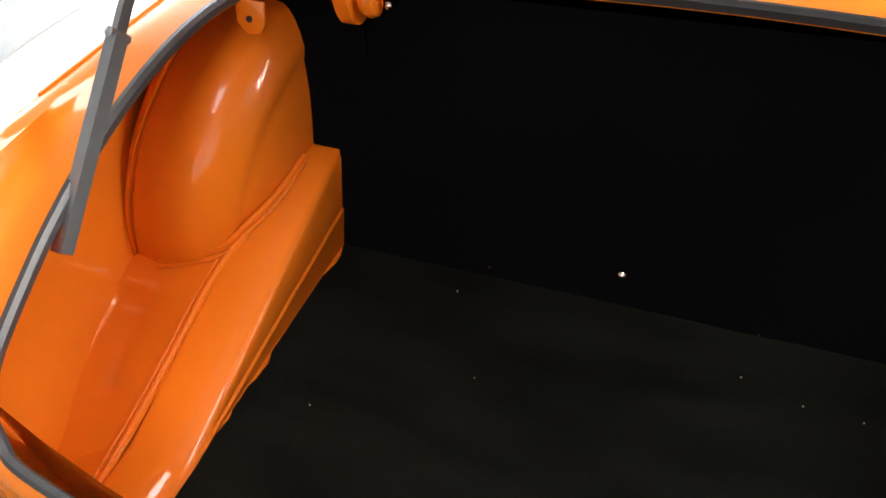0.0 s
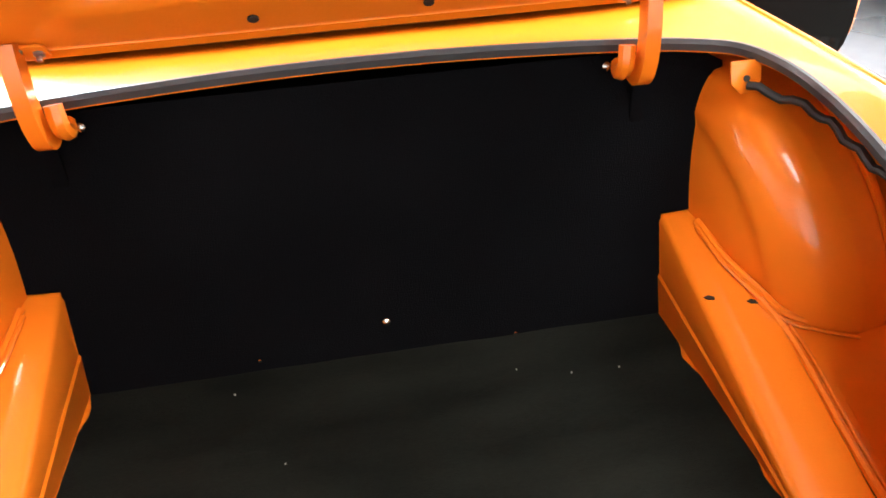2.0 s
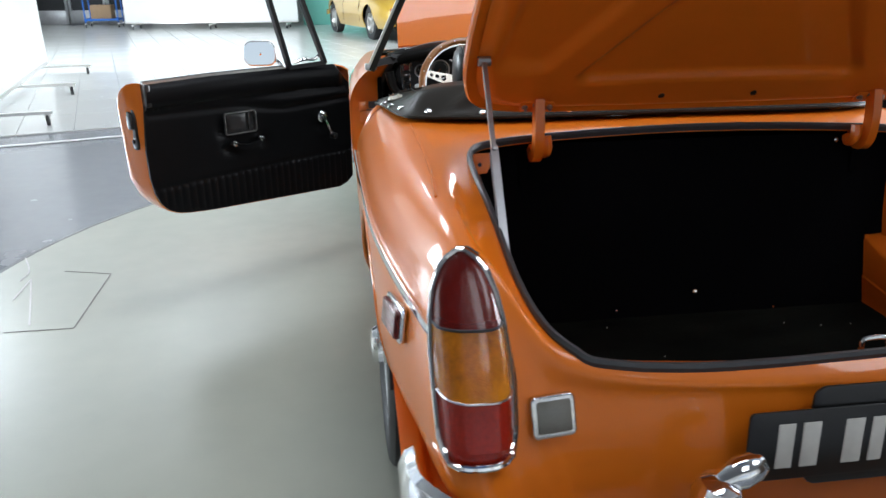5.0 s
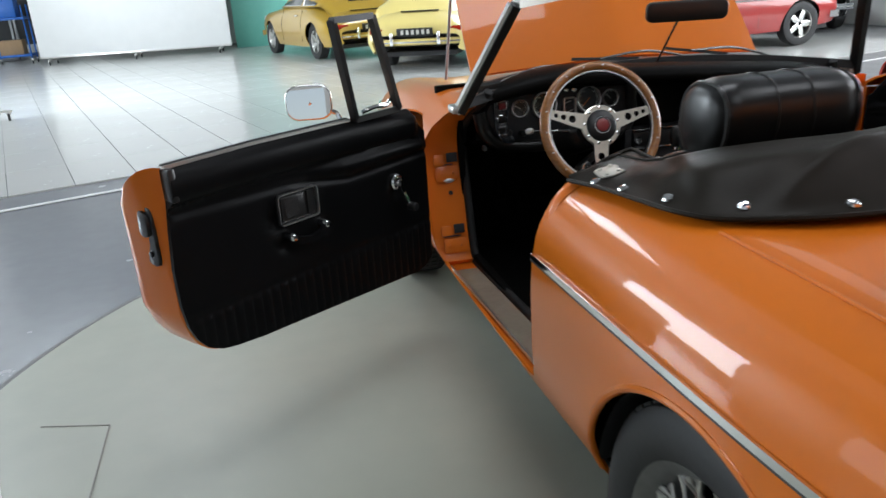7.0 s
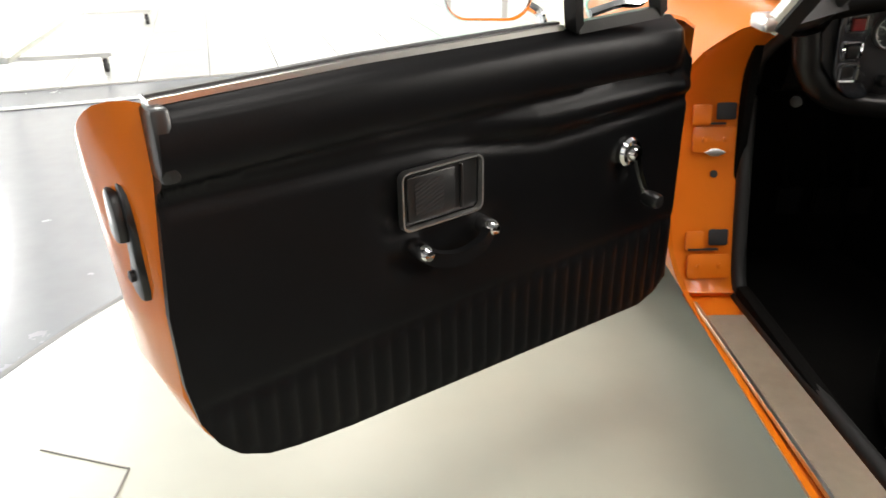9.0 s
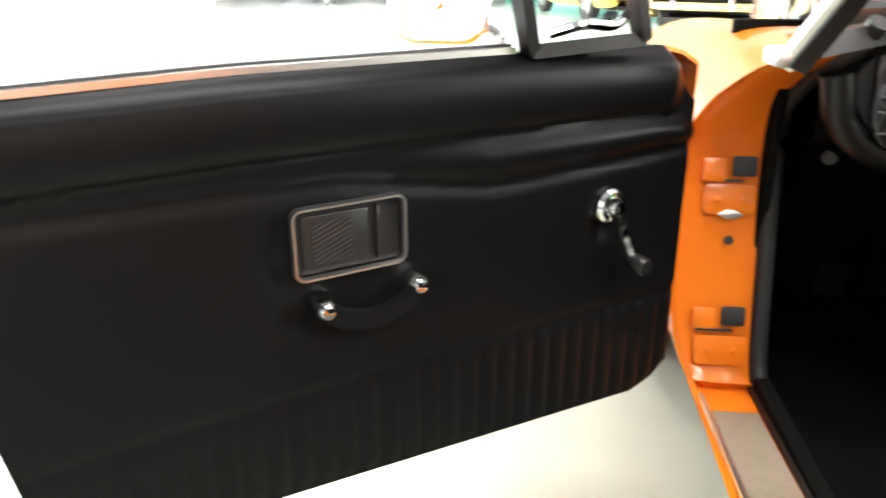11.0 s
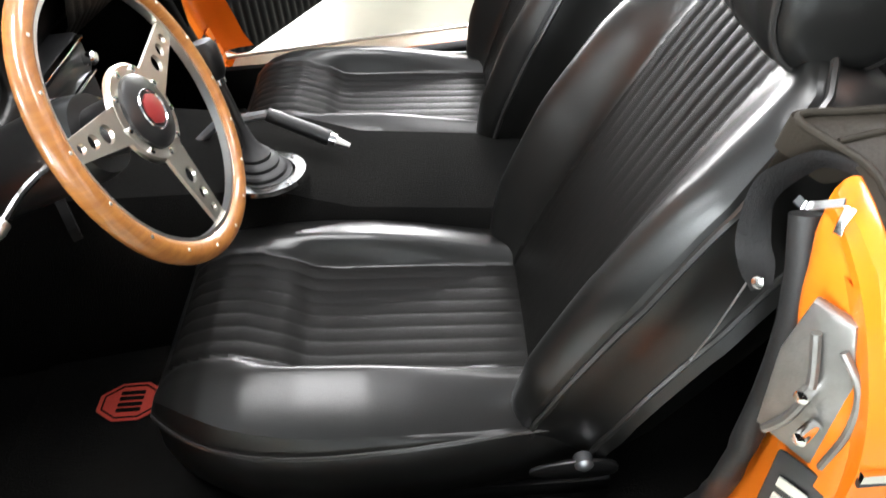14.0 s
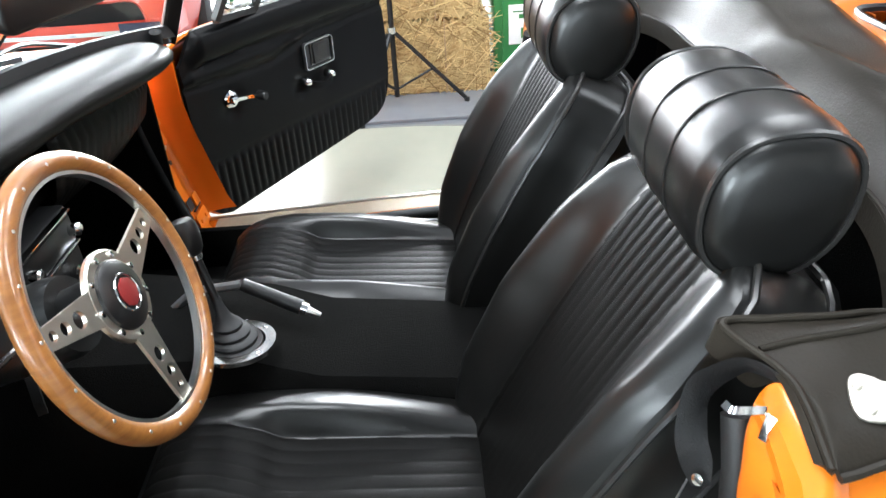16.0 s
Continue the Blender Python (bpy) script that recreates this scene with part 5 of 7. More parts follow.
def gauge(x, z, r, needle, label):
    g = holder("gauge", car, label)
    m = toward((0, -1, .12), (x, 1.497, z))
    part("gauge_bezel", lathe([(r * .86, .004), (r * .90, .010), (r * .97, .011), (r, .006), (r, -.010)], 36, m, cap=False), SATIN, g, "chrome bezel")
    part("gauge_dial", lathe([(r * .92, .001), (.0005, .0012)], 36, m), DIAL, g, "black dial")
    n = 24 if r > .04 else 12
    bm = bmesh.new()
    for k in range(n):
        a = radians(225 - 270 * k / (n - 1))
        rbox(r * (.70 if k % 3 else .62), r * .82, -r * .022, r * .022, .0016, .0022, 0, bm=bm, m=m @ Matrix.Rotation(a, 4, "Z"))
    part("gauge_marks", bm, DIAL_MARK, g, "pale tick marks")
    part("gauge_needle", rbox(-r * .12, r * .66, -r * .025, r * .025, .003, .0045, 0, m=m @ Matrix.Rotation(radians(needle), 4, "Z")), NEEDLE if r > .04 else DIAL_MARK, g, "thin needle")
    part("gauge_glass", lathe([(r * .87, .008), (.0005, .0085)], 36, m), PANE, g, "dial glass").visible_shadow = False


gauge(-.460, .799, .027, 150, "small chrome-rimmed gauge")
gauge(-.380, .802, .041, 225, "large chrome-rimmed dial")
gauge(-.232, .807, .041, 225, "large chrome-rimmed dial")
gauge(-.160, .804, .027, 130, "small chrome-rimmed gauge")
dual = holder("gauge", car, "rectangular chrome-rimmed gauge")
dm = toward((0, -1, .12), (-.296, 1.497, .790))
part("gauge_bezel", sweep([dm @ Vector((x, y, .004)) for x, y in rounded(.038, .052, .006, 3)], [(-.003, -.004), (.003, -.004), (.002, .005), (-.002, .005)], closed=True, up=(0, -1, 0)), SATIN, dual, "chrome bezel")
part("gauge_dial", slab(rounded(.036, .050, .005), .001, dm), DIAL, dual, "black dial")
for dz in (.014, -.014):
    part("gauge_needle", rbox(-.012, .010, dz - .001, dz + .001, .002, .003, 0, m=dm @ Matrix.Rotation(.3, 4, "Z")), DIAL_MARK, dual, "thin needle")
for x, z in ((-.334, .841), (-.308, .843), (-.282, .841)):
    part("warning_lamp", lathe([(.008, -.004), (.008, .005), (.006, .007), (.0005, .008)], 16, toward((0, -1, .12), (x, 1.496, z))), CHROME, car, "small bright-rimmed warning lamp")
roll = smooth([(-.590, .80), (-.568, .728), (-.49, .685), (-.30, .676), (-.13, .688), (-.088, .745), (-.088, .840)], 8)
part("panel_roll", tube([(x, 1.500, z) for x, z in roll], .020, 12, scale=[1.1] * 6 + [1] * (len(roll) - 6), up=(0, 1, 0)), LEATHER, car, "padded black roll round the instruments")
# rocker switches in their pale panel at the outer end
spm = toward((.10, -1, .05), (-.522, 1.490, .776))
part("switch_panel", slab(smooth([(-.022, .062), (.020, .066), (.026, .030), (.016, .0), (.024, -.045), (.040, -.075), (.010, -.078), (-.018, -.050), (-.026, .0)], 4, closed=True), .010, spm, .004, 3), GLOSS_BLACK, car, "glossy black switch panel")
for dy, mt in ((.040, BADGE_RED), (-.002, PLASTIC), (-.036, PLASTIC)):
    frame_ = [spm @ Vector((x - .002, y + dy, .011)) for x, y in rounded(.030, .026, .004, 3)]
    part("switch_frame", sweep(frame_, [(-.0022, -.003), (.0022, -.003), (.0016, .003), (-.0016, .003)], closed=True, up=(0, -1, 0)), CHROME, car, "bright switch frame")
    part("rocker_switch", rbox(-.013, .009, dy - .010, dy + .010, .008, .016, .003, m=spm @ Matrix.Rotation(.10, 4, "X")), mt, car, "rocker switch")
for x, z in ((-.50, .728), (-.455, .722), (-.20, .725), (-.165, .735)):
    part("dash_knob", lathe([(.010, 0), (.011, .012), (.008, .018), (.0005, .019)], 14, toward((0, -1, .1), (x, 1.497, z))), PLASTIC, car, "black dash knob")
# radio and heater console
part("centre_console", rbox(-.115, .105, 1.475, 1.60, .535, .700, .010), CRACKLE, car, "black centre console")
part("radio_face", rbox(-.090, .085, 1.466, 1.478, .640, .688, .004), PLASTIC, car, "black radio face")
for z0 in (.694, .634):
    part("radio_trim", rbox(-.092, .087, 1.462, 1.474, z0, z0 + .005, .001), CHROME, car, "thin chrome trim")
for x in (-.078, .073):
    part("radio_knob", lathe([(.012, 0), (.012, .014), (.009, .018), (.0005, .019)], 16, toward((0, -1, 0), (x, 1.466, .664))), CHROME, car, "chrome knob")
for x in (-.06, -.005, .05):
    part("heater_knob", lathe([(.014, 0), (.013, .012), (.005, .016), (.0005, .016)], 16, toward((0, -1, 0), (x, 1.474, .592))), CHROME_WORN, car, "heater knob")

# ---------------------------------------------------------------- steering wheel
HUB = Vector((-.319, 1.224, .776))
ends = [Vector((-.339, 1.170, .634)), Vector((-.436, 1.262, .802)), Vector((-.168, 1.237, .804))]
axis = Vector((-.010, -1, .36)).normalized()
flat = [(e - HUB) - axis * (e - HUB).dot(axis) for e in ends]
wm = axes(flat[2], axis.cross(flat[2]), HUB)
sw = holder("steering_wheel", car, "wood-rimmed steering wheel with three drilled alloy spokes")
R = .1665
rim = [wm @ Vector((R * math.cos(2 * math.pi * k / 72), R * math.sin(2 * math.pi * k / 72), .004)) for k in range(72)]
part("wheel_wood_rim", sweep(rim, circle(.0135, 14, .92), closed=True, up=axis), WOOD, sw, "varnished wooden rim")
band = [wm @ Vector(((R - .0135) * math.cos(2 * math.pi * k / 72), (R - .0135) * math.sin(2 * math.pi * k / 72), .004)) for k in range(72)]
part("wheel_rim_band", sweep(band, [(-.003, -.0052), (.003, -.0052), (.003, .0052), (-.003, .0052)], closed=True, up=axis), SATIN, sw, "alloy band inside the rim")
for k in range(18):
    a = 2 * math.pi * (k + .5) / 18
    part("rim_rivet", lathe([(.0024, 0), (.0020, .0009), (.0005, .0012)], 8, wm @ Matrix.Translation((R * math.cos(a), R * math.sin(a), .004 + .0118))), SATIN, sw, "small bright rivet")
for e in flat:
    d = (wm.to_3x3().inverted() @ e).normalized()
    sm = wm @ axes(d, Vector((0, 0, 1)).cross(d), (0, 0, 0))
    spoke = slab([(.030, -.024), (.070, -.020), (.148, -.0125), (.160, -.016), (.160, .016), (.148, .0125), (.070, .020), (.030, .024)], .005, sm @ Matrix.Translation((0, 0, .000)), 0)
    holes = [lathe([(r, -.02), (r, .02)], 14, sm @ Matrix.Translation((x, 0, .002))) for x, r in ((.086, .0105), (.112, .0080), (.134, .0062))]
    part("wheel_spoke", cut(spoke, holes), SPOKE, sw, "drilled alloy spoke")
part("wheel_centre", lathe([(.0005, .0055), (.055, .0055), (.058, .003), (.058, -.002), (.0005, -.002)], 40, wm), SPOKE, sw, "alloy centre plate")
for k in range(9):
    a = 2 * math.pi * k / 9
    part("centre_bolt", lathe([(.0042, 0), (.0042, .002), (.0005, .003)], 8, wm @ Matrix.Translation((.050 * math.cos(a), .050 * math.sin(a), .0055))), CHROME, sw, "small bolt")
part("horn_push", lathe([(.0005, .0150), (.020, .0148), (.036, .0135), (.043, .0095), (.0445, .005)], 36, wm), PLASTIC, sw, "black horn push")
part("horn_badge", slab([(.0185 * math.cos(radians(22.5 + 45 * k)), .0185 * math.sin(radians(22.5 + 45 * k))) for k in range(8)], .003, wm @ Matrix.Translation((0, 0, .0140)), .001), BADGE_RED, sw, "red eight-sided badge")
part("badge_ring", sweep([wm @ Vector((.0225 * math.cos(2 * math.pi * k / 32), .0225 * math.sin(2 * math.pi * k / 32), .0148)) for k in range(32)], circle(.0016, 6), closed=True, up=axis), CHROME, sw, "thin bright ring")
part("wheel_boss", lathe([(.036, 0), (.032, -.03), (.030, -.075), (.034, -.08)], 28, wm), PLASTIC, sw, "black boss")
part("column_cowl", lathe([(.048, -.06), (.052, -.08), (.050, -.22), (.044, -.30)], 24, wm), PLASTIC, car, "black column cowl")
st0 = wm @ Vector((0, 0, -.10))
part("indicator_stalk", tube(smooth([st0, st0.lerp(Vector((-.487, 1.322, .762)), .55) + Vector((0, .01, .0)), Vector((-.487, 1.322, .762))], 5), .0045, 8), CHROME, car, "bright stalk")
part("stalk_knob", lathe([(.0005, -.012), (.008, -.010), (.010, 0), (.008, .010), (.0005, .012)], 12, toward((-.7, .3, -.1), (-.492, 1.324, .761))), SATIN, car, "pale stalk knob")
part("column_bracket", sweep([(-.33, 1.36, .62), (-.20, 1.44, .665)], [(-.006, -.012), (.006, -.012), (.006, .012), (-.006, .012)]), PLASTIC, car, "black column bracket")
# ignition lock bracket under the dash, pedals
part("column_lock", lathe([(.007, 0), (.007, .020), (.010, .024), (.010, .034), (.0005, .036)], 14, toward((-.55, -.7, -.05), (-.545, 1.565, .680))), PLASTIC, car, "black pull under the dash")
for x, y, z in ((-.455, 1.72, .42), (-.375, 1.72, .42), (-.285, 1.76, .40)):
    part("pedal_pad", rbox(x - .026, x + .026, y - .010, y + .006, z - .030, z + .030, .004), CABIN_CARPET, car, "black pedal pad")
    part("pedal_arm", tube([(x, y + .004, z), (x, y + .10, z + .20)], .006, 8), CABIN_CARPET, car, "black pedal arm")

# ---------------------------------------------------------------- gear lever and hand brake
gl = holder("gear_lever", car, "black gear lever with a rubber gaiter in a bright ring")
gc = Vector((-.108, 1.172, .530))
plate_ring = [(gc.x + .048 * math.cos(2 * math.pi * k / 40), gc.y + .054 * math.sin(2 * math.pi * k / 40), gc.z + .006) for k in range(40)]
part("gaiter_ring", sweep(plate_ring, [(-.009, -.004), (.009, -.004), (.008, .004), (-.008, .004)], closed=True), CHROME_WORN, gl, "bright gaiter ring")
for k in range(4):
    a = math.pi / 4 + k * math.pi / 2
    part("ring_screw", lathe([(.0035, 0), (.003, .002), (.0005, .003)], 10, Matrix.Translation((gc.x + .049 * math.cos(a), gc.y + .055 * math.sin(a), gc.z + .010))), CHROME, gl, "ring screw")
prof = [(.058, .006), (.060, .016), (.050, .020), (.053, .030), (.050, .036), (.040, .040), (.043, .050), (.039, .056), (.030, .062), (.032, .072), (.026, .080), (.016, .096), (.011, .125), (.010, .150)]
part("gear_gaiter", lathe([(r * .72, h * .58) for r, h in prof], 32, Matrix.Translation(gc) @ Matrix.Shear("XY", 4, (.12, .22))), RUBBER, gl, "ribbed black gaiter")
kn = Vector((-.088, 1.213, .722))
part("gear_stick", tube([gc + Vector((.006, .012, .05)), kn], .0065, 10), PLASTIC, gl, "black lever")
part("gear_collar", lathe([(.011, -.006), (.011, .006)], 14, toward((.1, .15, 1), kn + Vector((-.003, -.005, -.03)))), CHROME, gl, "bright collar")
part("gear_knob", lathe([(.012, -.028), (.017, -.02), (.0195, .0), (.019, .018), (.014, .027), (.0005, .029)], 20, toward((.1, .15, 1), kn)), PLASTIC, gl, "black gear knob")
hb = holder("hand_brake", car, "black hand brake lever with a bright button")
b0, b1 = Vector((-.005, 1.175, .580)), Vector((-.024, 1.050, .520))
dirb = (b1 - b0).normalized()
part("brake_grip", sweep([b0, b0.lerp(b1, .75)], circle(.0125, 12), scale=[.9, 1.05]), PLASTIC, hb, "black grip")
part("brake_collar", sweep([b0.lerp(b1, .75), b0.lerp(b1, .83)], circle(.0115, 12)), CHROME, hb, "bright collar")
part("brake_button", sweep([b0.lerp(b1, .83), b0.lerp(b1, 1.0)], circle(.0075, 12), scale=[1, .55]), SATIN, hb, "bright button")
part("brake_arm", tube([b0, b0 - dirb * .10 + Vector((0, 0, -.06)), (.0, 1.32, .52)], .008, 8), STEEL, hb, "steel arm")

# ---------------------------------------------------------------- seats
def cushion_height(x, y):
    z = np.interp(y, [.72, .80, .95, 1.055, 1.085, 1.115, 1.16, 1.20, 1.235, 1.258, 1.270], [.400, .412, .426, .433, .438, .458, .476, .478, .468, .448, .430])
    ax = abs(x)
    core = min(1, max(0, (.0980 - ax) / .004))
    wide = min(1, max(0, (ax - .094) / .034))
    plain = np.interp(y, [.72, .80, .87, .94, 1.0, 1.08, 1.15, 1.20, 1.235, 1.256, 1.270], [.405, .420, .436, .452, .463, .471, .474, .470, .459, .444, .430])
    z = z + (plain - z) * wide * wide * (3 - 2 * wide)
    z += core * (.0028 * abs(math.sin(math.pi * x / .0245)) ** .5 * np.interp(y, [.72, 1.02, 1.09], [.42, .5, 1]) - .0026) * min(1, max(0, (1.262 - y) / .03))
    z += .005 * wide - .036 * max(0, (ax - .112) / .093) ** 2
    z -= .012 * math.exp(-((ax - .100) / .004) ** 2) * .4
    z += .002 * noise.noise((x * 5, y * 5, 1.5))
    return z


def outline_width(y):
    k = max(0, (y - 1.03) / .24)
    return np.interp(y, [.72, .80, .88, .96, 1.05, 1.12], [.172, .186, .197, .204, .208, .207]) * (1 - .36 * k ** 3.0)


def back_front(x, c):
    """How far the backrest's face stands out, c from 0 (foot) to 1 (top)."""
    ax = abs(x)
    core = min(1, max(0, (.1025 - ax) / .005))
    d = .020 * math.sin(math.pi * min(1, c * 1.02)) ** .5
    d += core * (.0038 * abs(math.sin(math.pi * x / .0205)) ** .6 * np.interp(c, [0, .45, .62, .82], [.02, .07, .38, 1]) - .003) * min(1, max(0, (.96 - c) / .05))
    w = back_width(c)
    t = min(1, max(0, (ax - .1025) / max(.02, w - .1025)))
    full = np.interp(c, [0, .06, .2, .45, .7, .88, 1.0], [.020, .034, .050, .054, .044, .024, .004])
    d += full * smoothstep(t / .72) * (1 - .55 * max(0, (t - .66) / .34) ** 2.2)
    d += .002 * noise.noise((x * 5, c * 2, 7.5))
    return d


def back_width(c):
    return np.interp(c, [0, .15, .5, .75, .88, .95, 1.0], [.185, .205, .222, .217, .200, .176, .120])


def seat(s, cx, lean=0.0):
    st = holder("seat", car, "black leathercloth bucket seat with pleated panels and head restraint")
    m = Matrix.Translation((cx, 0, 0))
    st.matrix_local = PLACE[car.name].inverted() @ m
    PLACE[st.name] = m
    # cushion
    ys = list(np.linspace(.72, 1.270, 74))
    spread = [-1 + .5 * k / 20 for k in range(20)] + [-.5 + k / 90 for k in range(91)] + [.5 + .5 * k / 20 for k in range(1, 21)]
    rows = [[(outline_width(y) * a, .72 + (y - .72) * 1.035, cushion_height(outline_width(y) * a, y) + .006) for a in spread] for y in ys]
    bm = grid(rows)
    rim = [r[0] for r in rows] + list(rows[-1][1:]) + [r[-1] for r in rows[::-1][1:]]
    wall = []
    for grow, drop in ((0, .5), (.006, .427), (.009, .416), (.004, .408), (-.012, .404)):
        line = []
        for x, y, z in rim:
            v = Vector((x, (y - .98) * .8)).normalized()
            line.append((x + v.x * grow, y + v.y * grow, min(z, drop)))
        wall.append(line)
    grid(wall, bm=bm)
    cushion = part("seat_cushion", bm, LEATHER, st, "pleated black cushion", local=True, sharp=75)
    cushion.data.materials.append(PLEAT)
    for f in cushion.data.polygons:
        if abs(f.center.x) < .098 and f.center.z > .41 and f.center.y < 1.27:
            f.material_index = 1
    pipe = [Vector((x + Vector((x, (y - .98) * .8)).normalized().x * .009, y + Vector((x, (y - .98) * .8)).normalized().y * .009, min(z, .414))) for x, y, z in rim]
    part("cushion_piping", tube(pipe[::2], .0038, 6), PIPING, st, "black piping", local=True)
    skirt = []
    for grow, z in ((-.014, .412), (.002, .405), (.009, .388), (.012, .352), (.008, .312), (-.004, .284), (-.03, .268), (-.12, .266)):
        line = []
        for x, y, _z in rim:
            v = Vector((x, (y - .98) * .8)).normalized()
            line.append((x + v.x * grow, y + v.y * grow, z))
        skirt.append(line)
    part("seat_base", grid(skirt), LEATHER, st, "black seat base", local=True)
    for x in (-.17, .17):
        part("seat_rail", rbox(x - .014, x + .014, .70, 1.17, FLOOR_Z + .002, .267, .004), PLASTIC, st, "black steel runner", local=True)
    # backrest, leaning back
    foot, top = Vector((0, .812, .388)), Vector((0, .545 + lean, .862))
    up = (top - foot)
    length = up.length
    up = up.normalized()
    out = Vector((0, up.z, -up.y))
    cs = list(np.linspace(0, 1, 60))
    face = []
    for c in cs:
        w = back_width(c)
        face.append([foot + up * c * length + Vector((w * a, 0, 0)) + out * back_front(w * a, c) for a in spread])
    bm = grid(face)
    rim = [r[0] for r in face] + list(face[-1][1:]) + [r[-1] for r in face[::-1][1:]]
    walls = [rim]
    for grow, depth in ((.004, .012), (.003, .045), (-.004, .085), (-.020, .112)):
        walls.append([p + Vector((math.copysign(grow, p.x), 0, 0)) - out * depth + up * (grow * .5 if p.z > .80 else 0) for p in rim])
    grid(walls, bm=bm)
    back = [[foot + up * c * length + Vector((back_width(c) * a * .98, 0, 0)) - out * (.120 + .012 * (1 - a * a)) for a in np.linspace(-1, 1, 15)] for c in cs[::3] + [1.0]]
    grid(back, bm=bm)
    rest = part("seat_backrest", bm, LEATHER, st, "pleated black backrest", local=True, sharp=75)
    rest.data.materials.append(PLEAT)
    for f in rest.data.polygons:
        if abs(f.center.x) < .1025 and (f.center - foot).dot(out) > -.004:
            f.material_index = 1
    for off, grow in ((.010, .004), (.098, -.010)):
        line = [p + Vector((math.copysign(grow, p.x), 0, 0)) - out * off + up * (.004 if p.z > .80 else 0) for p in rim]
        part("backrest_piping", tube(line[::2], .0042, 6), PIPING, st, "black piping", local=True)
    for x in (-.215, .215):
        part("recliner", lathe([(.012, -.010), (.012, .004), (.007, .008), (.0005, .009)], 12, toward((math.copysign(1, x), 0, 0), (x, .748, .362))), STEEL, st, "seat pivot bolt", local=True)
    part("recliner_bracket", slab(smooth([(-.045, -.014), (.0, -.020), (.055, -.012), (.060, .004), (.010, .018), (-.040, .012)], 4, closed=True), .006, Matrix(((0, 0, -1, -.211), (1, 0, 0, .752), (0, 1, 0, .350), (0, 0, 0, 1))), .002), PLASTIC, st, "black seat bracket", local=True)
    # head restraint: a rounded bolster lying across
    hc = Vector((.008, .524 + lean, .908))
    rows = []
    stations = [(-.152, .02), (-.150, .55), (-.146, .74), (-.138, .86), (-.125, .94), (-.110, .985), (-.104, 1.0), (-.06, 1.0), (-.035, .995), (0, 1.0), (.035, .995), (.06, 1.0), (.104, 1.0), (.110, .985), (.125, .94), (.138, .86), (.146, .74), (.150, .55), (.152, .02)]
    for x, k in stations:
        row = []
        for j in range(40):
            a = 2 * math.pi * j / 40
            cx_, sz = math.cos(a), math.sin(a)
            py = math.copysign(abs(cx_) ** .80, cx_) * .082 * k
            pz = math.copysign(abs(sz) ** .80, sz) * .083 * k
            if sz < 0:
                py *= 1 - .10 * abs(sz)
            row.append(hc + Vector((x, py * .96 + pz * -.10, pz)) + Vector((0, .002 * noise.noise((x * 20, a * 2, 0)), 0)))
        rows.append(row)
    part("head_restraint", grid(rows, close_v=True, cap=True), LEATHER, st, "padded black head restraint", local=True, sharp=75)
    for x in (-.134, .134):
        row = []
        for j in range(40):
            a = 2 * math.pi * j / 40
            cx_, sz = math.cos(a), math.sin(a)
            row.append(hc + Vector((x, math.copysign(abs(cx_) ** .80, cx_) * .082 * .90 * (1 - (.10 * abs(sz) if sz < 0 else 0)) + math.copysign(abs(sz) ** .8, sz) * -.0079, math.copysign(abs(sz) ** .80, sz) * .083 * .905)))
        part("restraint_piping", tube(row, .0036, 6, closed=True, up=(1, 0, 0)), PIPING, st, "black piping", local=True)
    for x in (-.036, .036):
        row = []
        for j in range(40):
            a = 2 * math.pi * j / 40
            cx_, sz = math.cos(a), math.sin(a)
            row.append(hc + Vector((x, math.copysign(abs(cx_) ** .80, cx_) * .0825 * (1 - (.10 * abs(sz) if sz < 0 else 0)) * .96 + math.copysign(abs(sz) ** .8, sz) * -.0079, math.copysign(abs(sz) ** .80, sz) * .0835)))
        part("restraint_seam", tube(row, .0014, 5, closed=True, up=(1, 0, 0)), PIPING, st, "stitched seam", local=True)
    for x in (-.05, .05):
        part("restraint_post", tube([(x, .555 + lean, .800), (x, .520 + lean, .850)], .006, 8), CHROME, st, "chrome post", local=True)
    return st


seat(-1, -.325)
seat(1, .278, .045)

# ---------------------------------------------------------------- folded-hood cover, studs, belt
EDGE = [(-.694, .570, .819), (-.692, .556, .820), (-.686, .530, .822), (-.676, .454, .829), (-.666, .36, .834), (-.646, .255, .838), (-.600, .190, .842), (-.46, .122, .850), (-.22, .088, .856), (X0, .082, .858)]
FRONT = [(-.690, .575, .823), (-.642, .573, .838), (-.612, .580, .848), (-.552, .607, .853), (-.548, .560, .853), (-.549, .490, .853), (-.535, .440, .856), (-.38, .380, .862), (-.18, .378, .864), (X0, .378, .866)]
left_e, left_f = smooth(EDGE, 12), smooth(FRONT, 12)
mir = lambda line: [np.array((2 * X0 - p[0], p[1], p[2])) for p in line[-2::-1]]
e_line, f_line = left_e + mir(left_e), left_f + mir(left_f)
rows = []
